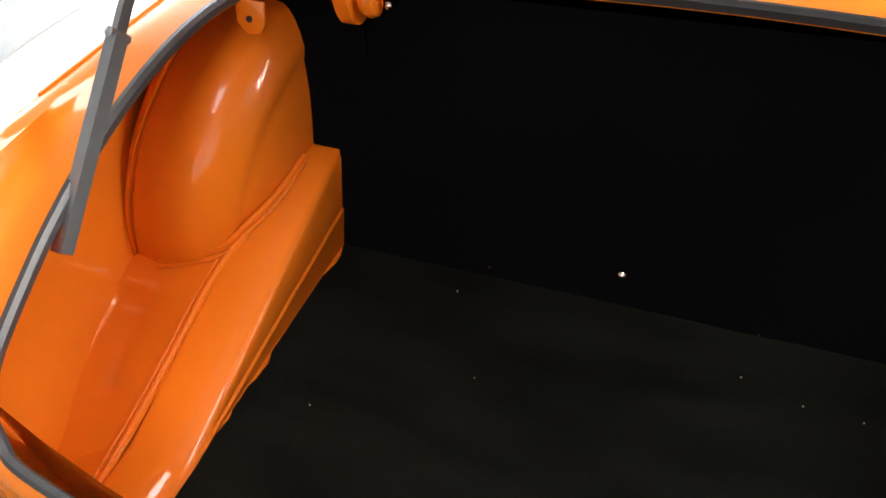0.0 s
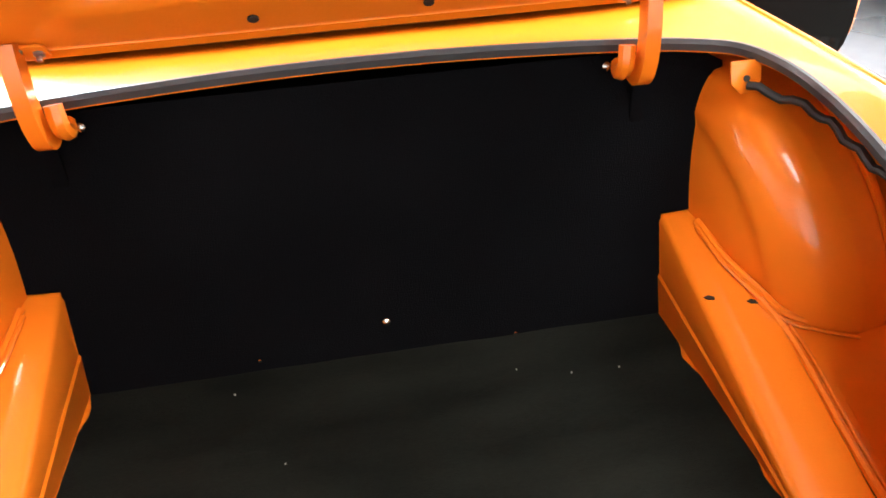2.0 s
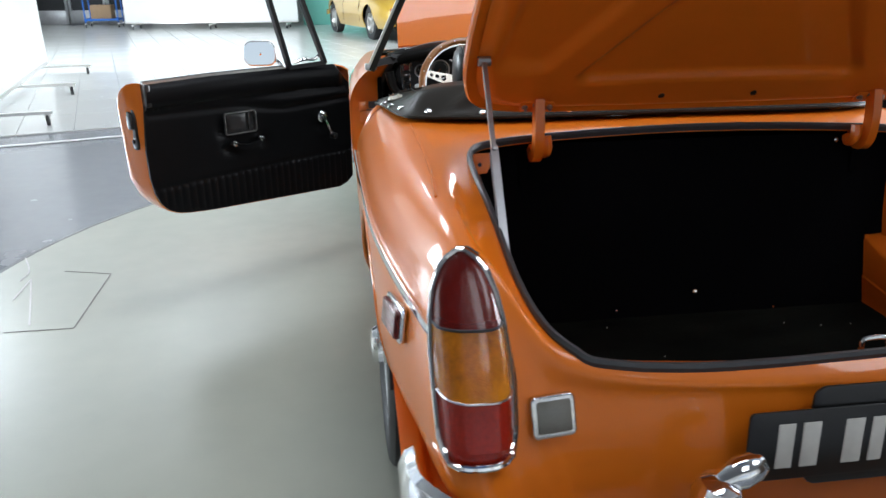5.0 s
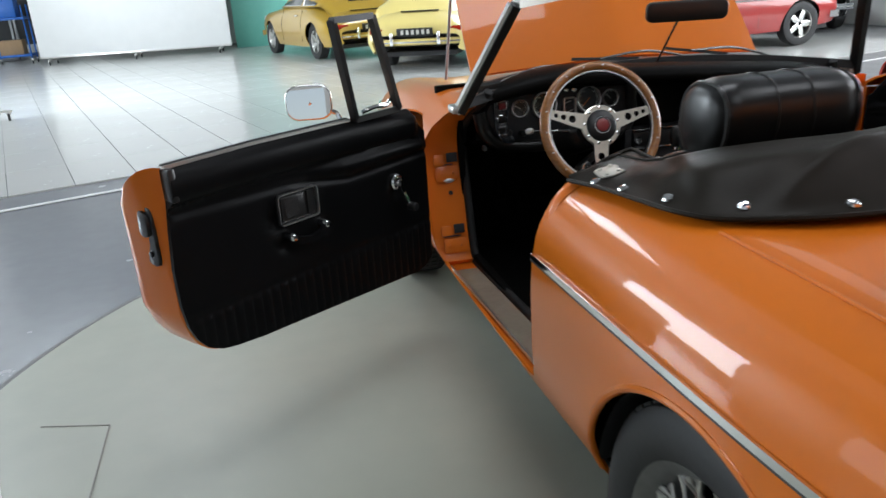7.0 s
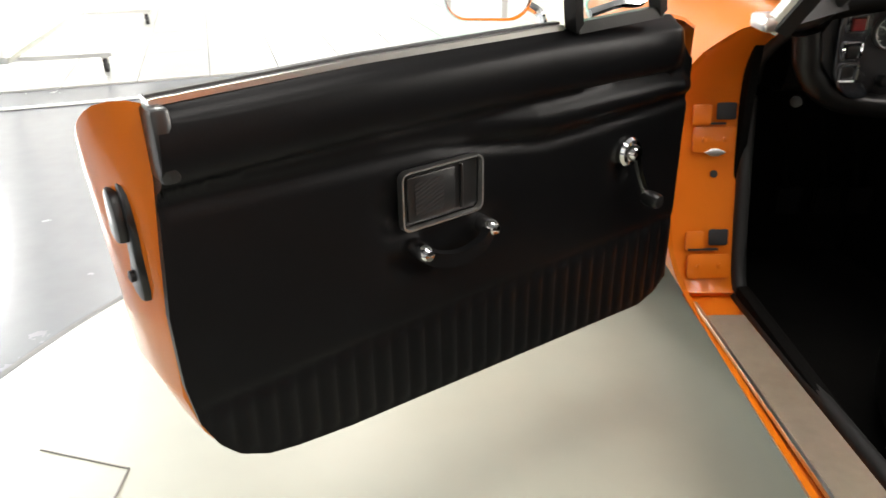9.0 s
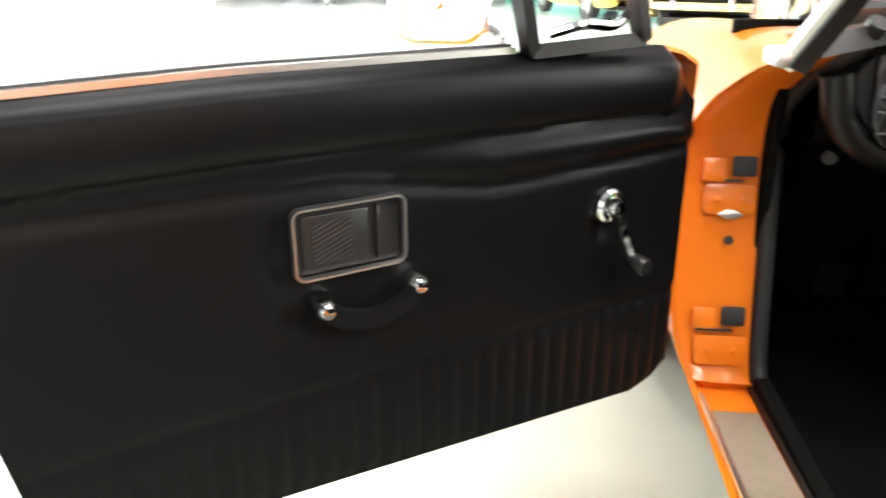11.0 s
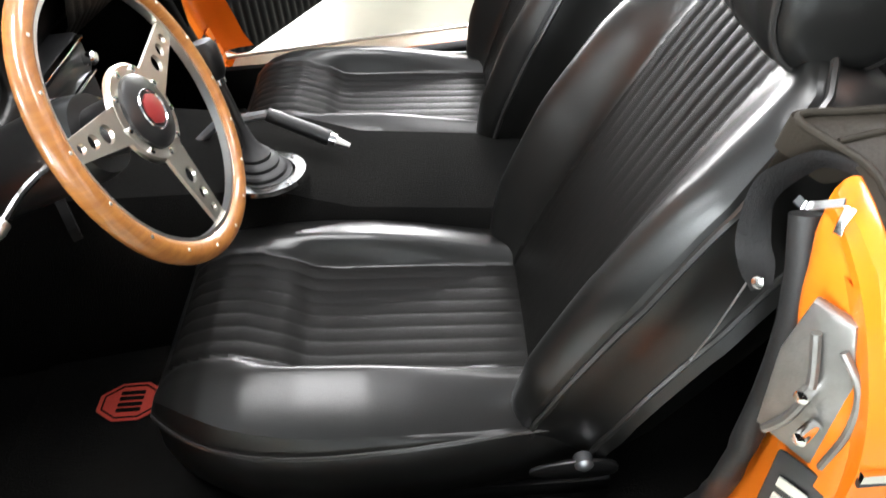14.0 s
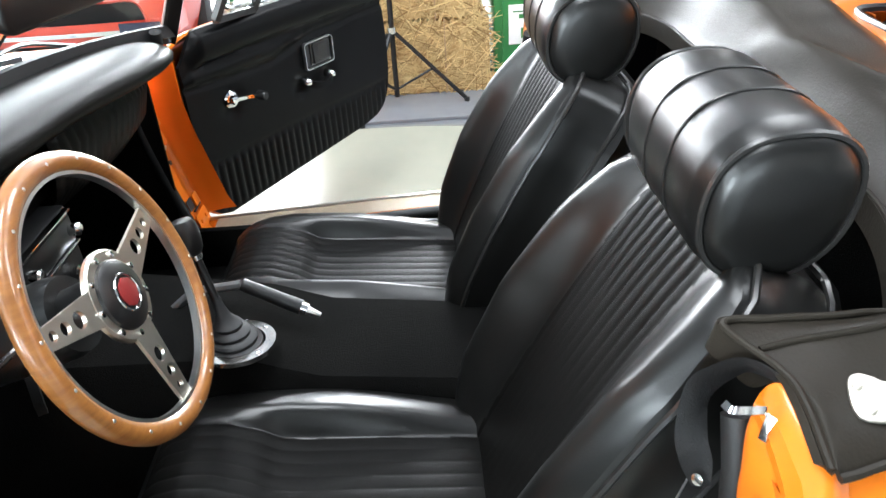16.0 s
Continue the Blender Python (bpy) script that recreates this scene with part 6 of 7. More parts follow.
for t in np.linspace(0, 1, 31):
    row = []
    for i, (p, q) in enumerate(zip(e_line, f_line)):
        mid = 1 - abs(2 * i / (len(e_line) - 1) - 1)
        v = p + (q - p) * t
        bulge = .008 * math.sin(math.pi * t) ** .8 + (.054 + .050 * smoothstep((v[0] + .15) / .45)) * smoothstep((mid - .36) / .46) * smoothstep(t / .45) * smoothstep((1 - t) / .26)
        fold = (.005 * noise.noise((v[0] * 5, v[1] * 12, 2.0)) + .0015 * noise.noise((v[0] * 20, v[1] * 18, 5.0))) * math.sin(math.pi * t) ** .6
        off = ((v[0] - .25) * .13 - (v[1] - .40) * .47) / .488  # a slack fold runs aslant behind the seats
        fold += .013 * math.exp(-(off / .016) ** 2) * smoothstep(t / .3) * smoothstep((1 - t) / .2) * smoothstep((mid - .45) / .2)
        row.append((v[0], v[1], v[2] + bulge + fold))
    rows.append(row)
rows.append([(p[0] + (.004 if p[0] < X0 else -.004), p[1] + .004, p[2] + .004) for p in rows[-1]])
drop = [.004 + .028 * smoothstep((1 - abs(2 * i / (len(e_line) - 1) - 1) - .20) / .10) for i in range(len(e_line))]
rows.append([(p[0] + (.006 if p[0] < X0 else -.006), p[1] + .004, p[2] - d) for p, d in zip(rows[-1], drop)])
cv = grid(rows)
bmesh.ops.recalc_face_normals(cv, faces=cv.faces)
COVER = BVHTree.FromBMesh(cv)


def on_cover(x, y):
    hit = COVER.ray_cast(Vector((x, y, 2)), Vector((0, 0, -1)))
    return (hit[0], hit[1] * (1 if hit[1].z > 0 else -1)) if hit[0] else (Vector((x, y, .84)), Vector((0, 0, 1)))


bmesh.ops.solidify(cv, geom=cv.faces[:], thickness=.003)
part("hood_cover", cv, VINYL_COVER, car, "black vinyl folded-hood cover with studs", sharp=60)
part("cover_hem", tube([(p[0], p[1], p[2] + .002) for p in e_line], .004, 6), VINYL_COVER, car, "turned hem")
part("cover_fold", tube([(p[0], p[1], p[2] + .003) for p in f_line], .0035, 8), VINYL_COVER, car, "turned front hem")
for x, y in ((-.672, .500), (-.660, .420), (-.640, .312), (-.580, .210), (-.455, .145), (-.25, .112), (X0, .105), (.27, .112), (.475, .145), (.600, .210), (.660, .312), (.680, .420)):
    p, nrm = on_cover(x, y)
    part("cover_stud", lathe([(.009, -.003), (.009, .003), (.006, .006), (.0005, .007)], 14, toward(nrm, p)), CHROME, car, "bright cover stud")
p, nrm = on_cover(-.640, .513)
part("cover_bracket", slab(smooth([(-.026, -.018), (-.024, .014), (-.012, .022), (.006, .014), (.022, .022), (.028, .006), (.024, -.016), (.004, -.022)], 4, closed=True), .004, toward(nrm, p), .0015), ALLOY, car, "bare alloy fixing plate")
q_ = toward(nrm, p)
for bx, by in ((-.019, .010), (.018, .012), (.018, -.010), (-.016, -.012)):
    part("bracket_bolt", lathe([(.0045, 0), (.0045, .003), (.003, .0045), (.0005, .0045)], 10, q_ @ Matrix.Translation((bx, by, .003))), ALLOY, car, "dull bolt head")
upper = smooth([(-.624, .570, .846), (-.594, .601, .853), (-.576, .623, .832), (-.567, .638, .806), (-.577, .646, .760), (-.591, .643, .734), (-.607, .636, .721)], 8)
lower = smooth([(-.628, .568, .838), (-.602, .597, .836), (-.592, .611, .820), (-.586, .630, .788), (-.599, .628, .763), (-.614, .621, .754), (-.622, .622, .737)], 8)
sink = [Vector((.62, -.78, -.10)) * (.020 * math.sin(math.pi * i / (len(upper) - 1)) ** 2) for i in range(len(upper))]
belt = grid([[Vector(a).lerp(Vector(b), .82 * k) + w * k ** 1.5 for k in (0, .33, .67, 1)] for a, b, w in zip(upper, lower, sink)])
bmesh.ops.solidify(belt, geom=belt.faces[:], thickness=.0016)
part("seat_belt", belt, WEBBING, car, "black seat belt webbing", sharp=70)
# the slack corner of the cover hangs behind the belt
flap = grid([[Vector((-.612, .578, .846)).lerp(Vector((-.553, .605, .853)), k) + Vector((.010 * d, .012 * d, -.050 * d * (.35 + .65 * k) - .004 * math.sin(k * 9) * d)) for k in np.linspace(0, 1, 13)] for d in (0, .3, .6, 1)])
bmesh.ops.solidify(flap, geom=flap.faces[:], thickness=.002)
part("cover_flap", flap, VINYL_COVER, car, "slack corner of the cover", sharp=70)
pleat = [on_cover(x, y)[0] + Vector((0, 0, .001)) for x, y in smooth([(-.584, .588), (-.577, .545), (-.578, .490), (-.574, .440)], 8)]
part("cover_pleat", tube(pleat, .0026, 8), VINYL_COVER, car, "stitched pleat beside the hem")
part("belt_bolt", lathe([(.0055, 0), (.0055, .002), (.0005, .003)], 12, toward((-.6, .7, .3), (-.612, .634, .736))), CHROME_WORN, car, "belt bolt")
part("belt_wire", tube(smooth([(-.600, .634, .735), (-.592, .650, .66), (-.580, .662, .60)], 5), .0011, 6), STEEL, car, "thin grey wire")

# ---------------------------------------------------------------- the hall
EPOXY = material("pale_epoxy", (0.378, 0.386, 0.318), 0.42, 0, 0.0, 0.20, 9, 0.05, 0.015, 120, spec=0.35, second=(0.338, 0.348, 0.292), second_scale=1.3, rough_var=0.05)
GREY_FLOOR = material("grey_floor_coating", (0.20, 0.21, 0.23), 0.25, 0, 0.3, 0.12, 12, 0.12, 0.03, 150, second=(0.16, 0.17, 0.19), second_scale=1.1, rough_var=0.05)
TILE = material("pale_grey_tile", (0.60, 0.60, 0.575), 0.22, 0, 0.2, 0.10, 16, 0.10, 0.02, 120, second=(0.53, 0.535, 0.52), second_scale=2.0, rough_var=0.06)
GROUT = material("dark_joint", (0.20, 0.20, 0.20), 0.7, noise_scale=60, noise_amount=0.3, bump=0.1)
HATCH = material("grey_joint", (0.26, 0.25, 0.23), 0.6, noise_scale=60, noise_amount=0.3)
WALL = material("white_wall", (0.72, 0.72, 0.70), 0.6, noise_scale=8, noise_amount=0.05, bump=0.05)
TEAL = material("teal_wall", (0.16, 0.52, 0.42), 0.5, noise_scale=10, noise_amount=0.10, bump=0.05, second=(0.22, 0.56, 0.47), second_scale=0.7)
WHITE_BOARD = material("white_board", (0.84, 0.84, 0.83), 0.35, noise_scale=5, noise_amount=0.04)
DARK_METAL = material("dark_metal", (0.025, 0.026, 0.028), 0.4, 0.6, noise_scale=30, noise_amount=0.3)
ROOF = material("roof_sheet", (0.22, 0.23, 0.24), 0.55, noise_scale=6, noise_amount=0.15, bump=0.1)
BLUE = material("blue_plastic", (0.02, 0.16, 0.62), 0.4, noise_scale=20, noise_amount=0.2)
CARD = material("brown_cardboard", (0.42, 0.28, 0.16), 0.8, noise_scale=30, noise_amount=0.2)
STRAW = material("straw", (0.62, 0.46, 0.22), 0.85, noise_scale=160, noise_amount=0.6, bump=0.7, bump_scale=220, second=(0.34, 0.205, 0.065), second_scale=26)
STRAW_LOOSE = island_tint(material("loose_straw", (0.6, 0.42, 0.16), 0.7, bump=0.2), (0.24, 0.14, 0.045), (0.80, 0.60, 0.28))
GREEN = material("green_paint", (0.03, 0.20, 0.05), 0.45, noise_scale=30, noise_amount=0.2)

single("floor", rbox(-9.2, 9.7, -8.2, 20.2, -.15, -.012, 0), GREY_FLOOR, "grey coated hall floor", "floor", kind="structure")
disc = single("turntable_floor", lathe([(.0005, 0), (2.225, 0), (2.23, -.002), (2.23, -.03)], 160, Matrix.Translation((-.075, 1.10, 0))), EPOXY, "round pale epoxy floor under the car", "floor", kind="structure")
single("turntable_joint", lathe([(2.232, -.012), (2.232, -.002), (2.252, -.002), (2.252, -.012)], 160, Matrix.Translation((-.075, 1.10, 0)), cap=False), GROUT, "black joint round the pale floor", "floor joint", kind="structure")
for a, b in (((-2.02, .905), (-1.785, .905)), ((-1.785, .905), (-1.797, 1.425)), ((-1.797, 1.425), (-2.00, 1.485))):
    part("hatch_joint", sweep([(*a, .001), (*b, .001)], [(-.0018, -.001), (.0018, -.001), (.0018, .0008), (-.0018, .0008)]), HATCH, disc)

SCUFFS = [[(-2.23, 1.68), (-2.15, 1.5), (-2.15, 1.4)], [(-2.11, 1.41), (-2.1, 1.2)], [(-2.11, 1.41), (-2.05, 1.24), (-1.95, 0.95)]]
SCUFF = material("pale_scuff", (0.74, 0.73, 0.70), 0.5, noise_scale=80, noise_amount=0.3)
for line in SCUFFS:
    part("floor_scuff", sweep(smooth([(x, y, .0012) for x, y in line], 4), [(-.0035, -.0006), (.0035, -.0006), (.0035, .0006), (-.0035, .0006)]), SCUFF, disc, "pale scuff mark")

# pale tiles beyond, laid on the skew, past a slanting border
t_dir, t_side = Vector((-.278, .960, 0)), Vector((.960, .278, 0))
tile0, count = None, 0
tiles = single("tiled_floor", rbox(-9.1, 9.6, 5.5, 20.1, -.0125, -.006, 0), GROUT, "pale grey floor tiles with dark joints", "floor", kind="structure")
border = sweep([(-9.1, 2.62, -.004), (-3.12, 4.25, -.004), (-1.30, 4.86, -.004), (9.6, 7.9, -.004)], [(-.02, -.004), (.02, -.004), (.02, .002), (-.02, .002)])
single("floor_border", border, WHITE_BOARD, "pale border strip of the tiled floor", "floor border", kind="structure")


def past_border(p):
    return p.y > np.interp(p.x, [-9.1, -3.12, -1.30, 9.6], [2.62, 4.25, 4.86, 7.9]) + .03


tile_mesh, rest = None, bmesh.new()
for i in range(-22, 26):
    for j in range(0, 22):
        c = Vector((-2.57, 4.84, 0)) + t_side * (i * .42 + .21) + t_dir * ((j - 3) * .84 + .42)
        corners = [c + t_side * a * .21 + t_dir * b * .42 for a in (-1, 1) for b in (-1, 1)]
        if not all(past_border(q) for q in corners) or not (-9 < c.x < 9.4 and c.y < 19.9):
            continue
        if max(abs(q.y) for q in corners) > 20 or min(q.y for q in corners) < 2:
            continue
        m = axes(t_side, t_dir, (c.x, c.y, -.012))
        if c.x < 1.5 and -5.5 < c.x and c.y < 12.5:
            if tile_mesh is None:
                tile_mesh = part("tile", rbox(-.2075, .2075, -.4175, .4175, 0, .012, .0015, 1), TILE, tiles, local=True)
                tile_mesh.matrix_local = m
            else:
                again(tile_mesh, "tile", tiles, m)
        else:
            rbox(-.2075, .2075, -.4175, .4175, 0, .012, 0, bm=rest, m=m)
tagged(part("far_tile", rest, TILE, tiles), kind="stuff")

# walls with openings, roof
H = 5.3


def wall_with_windows(name, x0, y0, x1, y1, openings, z0=.9, z1=3.7):
    """A wall of 0.2 m from one corner to another, with openings along its length."""
    d = Vector((x1 - x0, y1 - y0, 0))
    L = d.length
    m = axes(d, Vector((0, 0, 1)), (x0, y0, 0))
    bm = None
    pos = 0
    for a, b in openings + [(L, L)]:
        if a - pos > .01:
            bm = rbox(pos, a, 0, H, 0, .2, 0, bm=bm, m=m)
        if b > a:
            bm = rbox(a, b, 0, z0, 0, .2, 0, bm=bm, m=m)
            bm = rbox(a, b, z1, H, 0, .2, 0, bm=bm, m=m)
        pos = b
    w = single(name, bm, WALL, "white hall wall", "wall", kind="structure")
    for a, b in openings:
        n = 4
        for k in range(n + 1):
            x = a + (b - a) * k / n
            part("window_bar", rbox(x - .035, x + .035, z0, z1, .06, .14, .004, m=m), DARK_METAL, w)
        for z in (z0 + .03, (z0 + z1) / 2, z1 - .03):
            part("window_bar", rbox(a, b, z - .03, z + .03, .06, .14, .004, m=m), DARK_METAL, w)
    return w


# window openings are assumed, set behind the side and rear lamps
wall_with_windows("wall_east", 9.5, 20, 9.5, -8, [(11.6, 15.2), (16.4, 20.0), (21.2, 24.8)], .7, 4.3)
wall_with_windows("wall_south", 9.5, -8.0, -9, -8.0, [(3.2, 6.4), (7.3, 10.5), (11.5, 14.7)], .9, 3.7)
wall_with_windows("wall_west", -9, -8, -9, 20, [(8.6, 12.4), (15.1, 18.9)], .8, 3.8)
single("wall_north", rbox(-9, 9.5, 19.8, 20.0, 0, H, 0), WALL, "white far wall", "wall", kind="structure")
single("wall_teal", rbox(-1.62, 5.2, 17.9, 18.02, 0, 3.2, .004), TEAL, "teal painted partition wall", "wall", kind="structure")
# roof with assumed openings, set over the added overhead lamps
lights_at = [(0.3, -3.2), (2.9, -1.4), (-.5, 1.3), (-4.2, 4.6), (6.0, 1.4), (4.6, 5.6), (-4.4, 9.8), (3.0, 11.0)]
roof = cut(rbox(-9.3, 9.8, -8.3, 20.3, H, H + .2, 0), [rbox(x - .85, x + .85, y - 1.7, y + 1.7, H - .2, H + .5, 0) for x, y in lights_at])
single("ceiling", roof, ROOF, "grey hall ceiling with roof lights", "ceiling", kind="structure")
# bars added under each assumed opening
for x, y in lights_at:
    for k in (-.5, 0, .5):
        single("trim", rbox(x - .85, x + .85, y + k * 1.7 - .03, y + k * 1.7 + .03, H - .12, H - .04, .004), DARK_METAL, "dark roof light bar", "trim", kind="structure")
    single("trim", rbox(x - .03, x + .03, y - 1.7, y + 1.7, H - .12, H - .04, .004), DARK_METAL, "dark roof light bar", "trim", kind="structure")

# glazed doors in the far left corner
for k in range(3):
    x = -8.6 + k * .95
    dr = thing("door_%d" % (k + 1), (x + .45, 19.6, 0), "dark glazed entrance door in a metal frame", "door", kind="structure")
    part("door_frame", rbox(x, x + .06, 19.58, 19.66, 0, 2.4, .004), STEEL, dr)
    part("door_frame", rbox(x + .86, x + .92, 19.58, 19.66, 0, 2.4, .004), STEEL, dr)
    part("door_frame", rbox(x + .06, x + .86, 19.58, 19.66, 2.3, 2.4, .004), STEEL, dr)
    part("door_kick_plate", rbox(x + .06, x + .86, 19.59, 19.65, 0, .35, .004), STEEL, dr)
    part("door_pane", rbox(x + .06, x + .86, 19.61, 19.63, .35, 2.3, 0), DARK_METAL, dr)


def castor(parent, x, y):
    part("castor_wheel", lathe([(.0005, -.014), (.040, -.014), (.046, -.006), (.046, .006), (.040, .014), (.0005, .014)], 16, toward((1, .3, 0), (x, y, .046 - .006))), RUBBER, parent, "grey castor wheel")
    part("castor_fork", rbox(x - .022, x + .022, y - .012, y + .012, .050, .105, .004), SATIN, parent, "bright castor fork")


def display_board(a, b, height, foot=.55, label="large white display board on castors"):
    a, b = Vector((*a, 0)), Vector((*b, 0))
    d = (b - a).normalized()
    n = Vector((-d.y, d.x, 0))
    t = thing("display_board", (a + b) / 2, label, "display board", group="rolling boards")
    m = axes(d, Vector((0, 0, 1)), a)
    L = (b - a).length
    part("board_panel", rbox(0, L, .16, height, -.03, .03, .006, m=m), WHITE_BOARD, t, "white panel")
    part("board_edge", rbox(0, L, .125, .162, -.035, .035, .004, m=m), SATIN, t, "bright lower edge")
    for k in (.06, .5, .94):
        p = a + d * L * k
        part("board_foot", sweep([p - n * foot / 2 + Vector((0, 0, .105)), p + n * foot / 2 + Vector((0, 0, .105))], [(-.02, -.012), (.02, -.012), (.02, .012), (-.02, .012)]), SATIN, t, "bright foot rail")
        for e in (-1, 1):
            q = p + n * e * foot * .46
            castor(t, q.x, q.y)
    return t


display_board((-5.70, 17.3), (-1.70, 16.9), 2.7)
display_board((-4.55, 8.75), (-3.70, 4.65), 2.6, 1.1)

# blue trolley with boxes
tr = thing("trolley", (-6.45, 18.3, 0), "blue trolley with a crate and a cardboard box", "trolley")
for z in (.16, .95):
    part("trolley_shelf", rbox(-6.85, -6.05, 18.05, 18.55, z, z + .05, .01), BLUE, tr, "blue shelf")
for x in (-6.83, -6.07):
    for y in (18.08, 18.52):
        part("trolley_post", tube([(x, y, .12), (x, y, 1.25)], .016, 8), BLUE, tr, "blue post")
        castor(tr, x, y)
single("crate", rbox(-6.72, -6.20, 18.10, 18.48, 1.00, 1.38, .02), BLUE, "blue plastic crate on the trolley", "crate", at=(-6.45, 18.3, 1.0))
single("cardboard_box", rbox(-6.70, -6.22, 18.12, 18.46, .21, .52, .004), CARD, "brown cardboard box on the trolley", "box", at=(-6.45, 18.3, .21))

# ---------------------------------------------------------------- other cars in the hall
GLASS_DARK = material("car_window", (0.035, 0.042, 0.045), 0.05, 0, 0.6, 0.02, noise_scale=4, noise_amount=0.2, spec=0.8)


def other_car(at, heading, paint, label, kind="coupe", plate_x=0.0, grille=True):
    """A parked car: origin under the middle of its rear axle, y ahead."""
    hd = Vector((*heading, 0)).normalized()
    m = axes(Vector((hd.y, -hd.x, 0)), hd, (*at, 0))
    c = thing("parked_car", m, label, "car", group="cars in the hall")
    WB = 2.27
    coupe = kind == "coupe"
    rings = [
        (-.95, (0, .50), (.42, .50), (.58, .49), (.64, .44), (.64, .38), (.60, .30)),
        (-.88, (0, .66), (.45, .65), (.63, .61), (.71, .53), (.72, .40), (.66, .26)),
        (-.60, (0, .80), (.48, .78), (.68, .70), (.77, .60), (.78, .42), (.70, .23)),
        (0, (0, .90), (.52, .88), (.70, .80), (.79, .64), (.80, .42), (.72, .22)),
        (.6, (0, .93), (.55, .91), (.70, .84), (.77, .66), (.78, .42), (.71, .20)),
        (1.6, (0, .92), (.55, .90), (.69, .82), (.76, .65), (.77, .42), (.71, .20)),
        (2.27, (0, .84), (.46, .82), (.66, .80), (.76, .64), (.77, .42), (.70, .22)),
        (2.75, (0, .72), (.42, .70), (.62, .74), (.70, .60), (.70, .42), (.64, .24)),
        (3.05, (0, .55), (.38, .54), (.55, .54), (.60, .48), (.60, .40), (.55, .28)),
    ] if coupe else [
        (-.85, (0, .62), (.42, .62), (.58, .60), (.64, .54), (.64, .44), (.60, .34)),
        (-.70, (0, .72), (.45, .71), (.62, .73), (.70, .62), (.71, .46), (.66, .30)),
        (0, (0, .84), (.50, .83), (.66, .81), (.76, .66), (.77, .48), (.70, .26)),
        (.9, (0, .84), (.55, .83), (.68, .81), (.77, .66), (.775, .46), (.70, .22)),
        (1.6, (0, .85), (.50, .84), (.66, .81), (.77, .66), (.775, .46), (.70, .22)),
        (2.3, (0, .82), (.45, .80), (.64, .80), (.76, .65), (.77, .46), (.70, .24)),
        (2.85, (0, .70), (.40, .70), (.60, .70), (.69, .60), (.70, .46), (.62, .28)),
        (3.02, (0, .56), (.36, .56), (.52, .56), (.58, .52), (.58, .44), (.54, .32)),
    ]
    lines = [smooth([(p[k][0], y, p[k][1]) for y, *p in rings], 5) for k in range(6)]
    rows = []
    for i in range(len(lines[0])):
        half = [np.array(lines[k][i]) for k in range(6)]
        rows.append([tuple(p) for p in smooth([p * (-1, 1, 1) for p in half[:0:-1]] + half, 4)])
    cutters = []
    for s in (-1, 1):
        for y in (0, WB):
            xs = sorted((s * .52, s * .95))
            cutters.append(disc_cutter(y, .31, .335, *xs))
    part("car_body", cut(thick_shell(rows, .012), cutters), paint, c, local=True)
    part("car_underside", rbox(-.55, .55, -.8, 2.9, .20, .26, 0), RUBBER, c, "dark underside", local=True)
    for y in (0, WB):
        part("car_underside", rbox(-.66, .66, y - .34, y + .34, .28, .62, 0), RUBBER, c, "dark wheel housing", local=True)
    if coupe:
        cab = [(-.62, .50, .775, .60), (-.30, .52, .97, .55), (.10, .53, 1.14, .50), (.50, .54, 1.26, .47), (.85, .545, 1.30, .46), (1.15, .545, 1.28, .455), (1.42, .56, 1.17, .49), (1.72, .60, .93, .59)]
        pl = [smooth([(hb, y, zb) for y, hb, zb, hb2 in [(y, .69, min(.885, z - .01), ht) for y, _, z, ht in cab]], 5), smooth([(ht + .02, y, z - .05) for y, _, z, ht in cab], 5),
              smooth([(ht * .72, y, z - .008) for y, _, z, ht in cab], 5), smooth([(0, y, z) for y, _, z, ht in cab], 5)]
        top = []
        for i in range(len(pl[0])):
            half = [np.array(pl[k][i]) for k in (3, 2, 1, 0)]
            top.append([tuple(p) for p in smooth([p * (-1, 1, 1) for p in half[:0:-1]] + half, 4)])
        part("car_roof", grid(top), paint, c, local=True)
        for s in (-1, 1):  # side and quarter panes, rear and front screens
            for y0, y1 in ((.62, 1.50), (-.05, .55)):
                def q(y, v):
                    ht = np.interp(y, [r[0] for r in cab], [r[3] for r in cab])
                    z1 = np.interp(y, [r[0] for r in cab], [r[2] for r in cab]) - .09
                    z0 = .915
                    h0, h1 = .675, ht + .045
                    k = v
                    return (s * (h0 + (h1 - h0) * k + .004), y, z0 + (max(z1, z0 + .01) - z0) * k)
                part("side_window", grid([[q(y, v) for v in (0, .5, 1)] for y in np.linspace(y0, y1, 8)]), GLASS_DARK, c, "dark side window", local=True)
                part("window_trim", tube([q(y, 0) for y in np.linspace(y0, y1, 6)] + [q(y, 1) for y in np.linspace(y1, y0, 6)], .010, 6, closed=True), CHROME, c, "bright window trim", local=True)
        for ya, yb in ((-.34, .22), (1.28, 1.66)):
            zz = lambda y: np.interp(y, [r[0] for r in cab], [r[2] for r in cab]) + .008
            hh = lambda y: np.interp(y, [r[0] for r in cab], [r[3] for r in cab]) * .80
            part("screen", grid([[(u * hh(y), y, zz(y) - .03 * u * u) for u in np.linspace(-1, 1, 9)] for y in np.linspace(ya, yb, 6)]), GLASS_DARK, c, "dark screen", local=True)
        part("engine_grille", rbox(-.27, .27, -.66, -.48, .800, .812, .003, m=Matrix.Translation((0, 0, -.002))), DARK_METAL, c, "dark engine grille", local=True)
    else:
        part("cockpit_trim", rbox(-.58, .58, .35, 1.50, .835, .875, .02, 3), LEATHER, c, "black open cockpit", local=True)
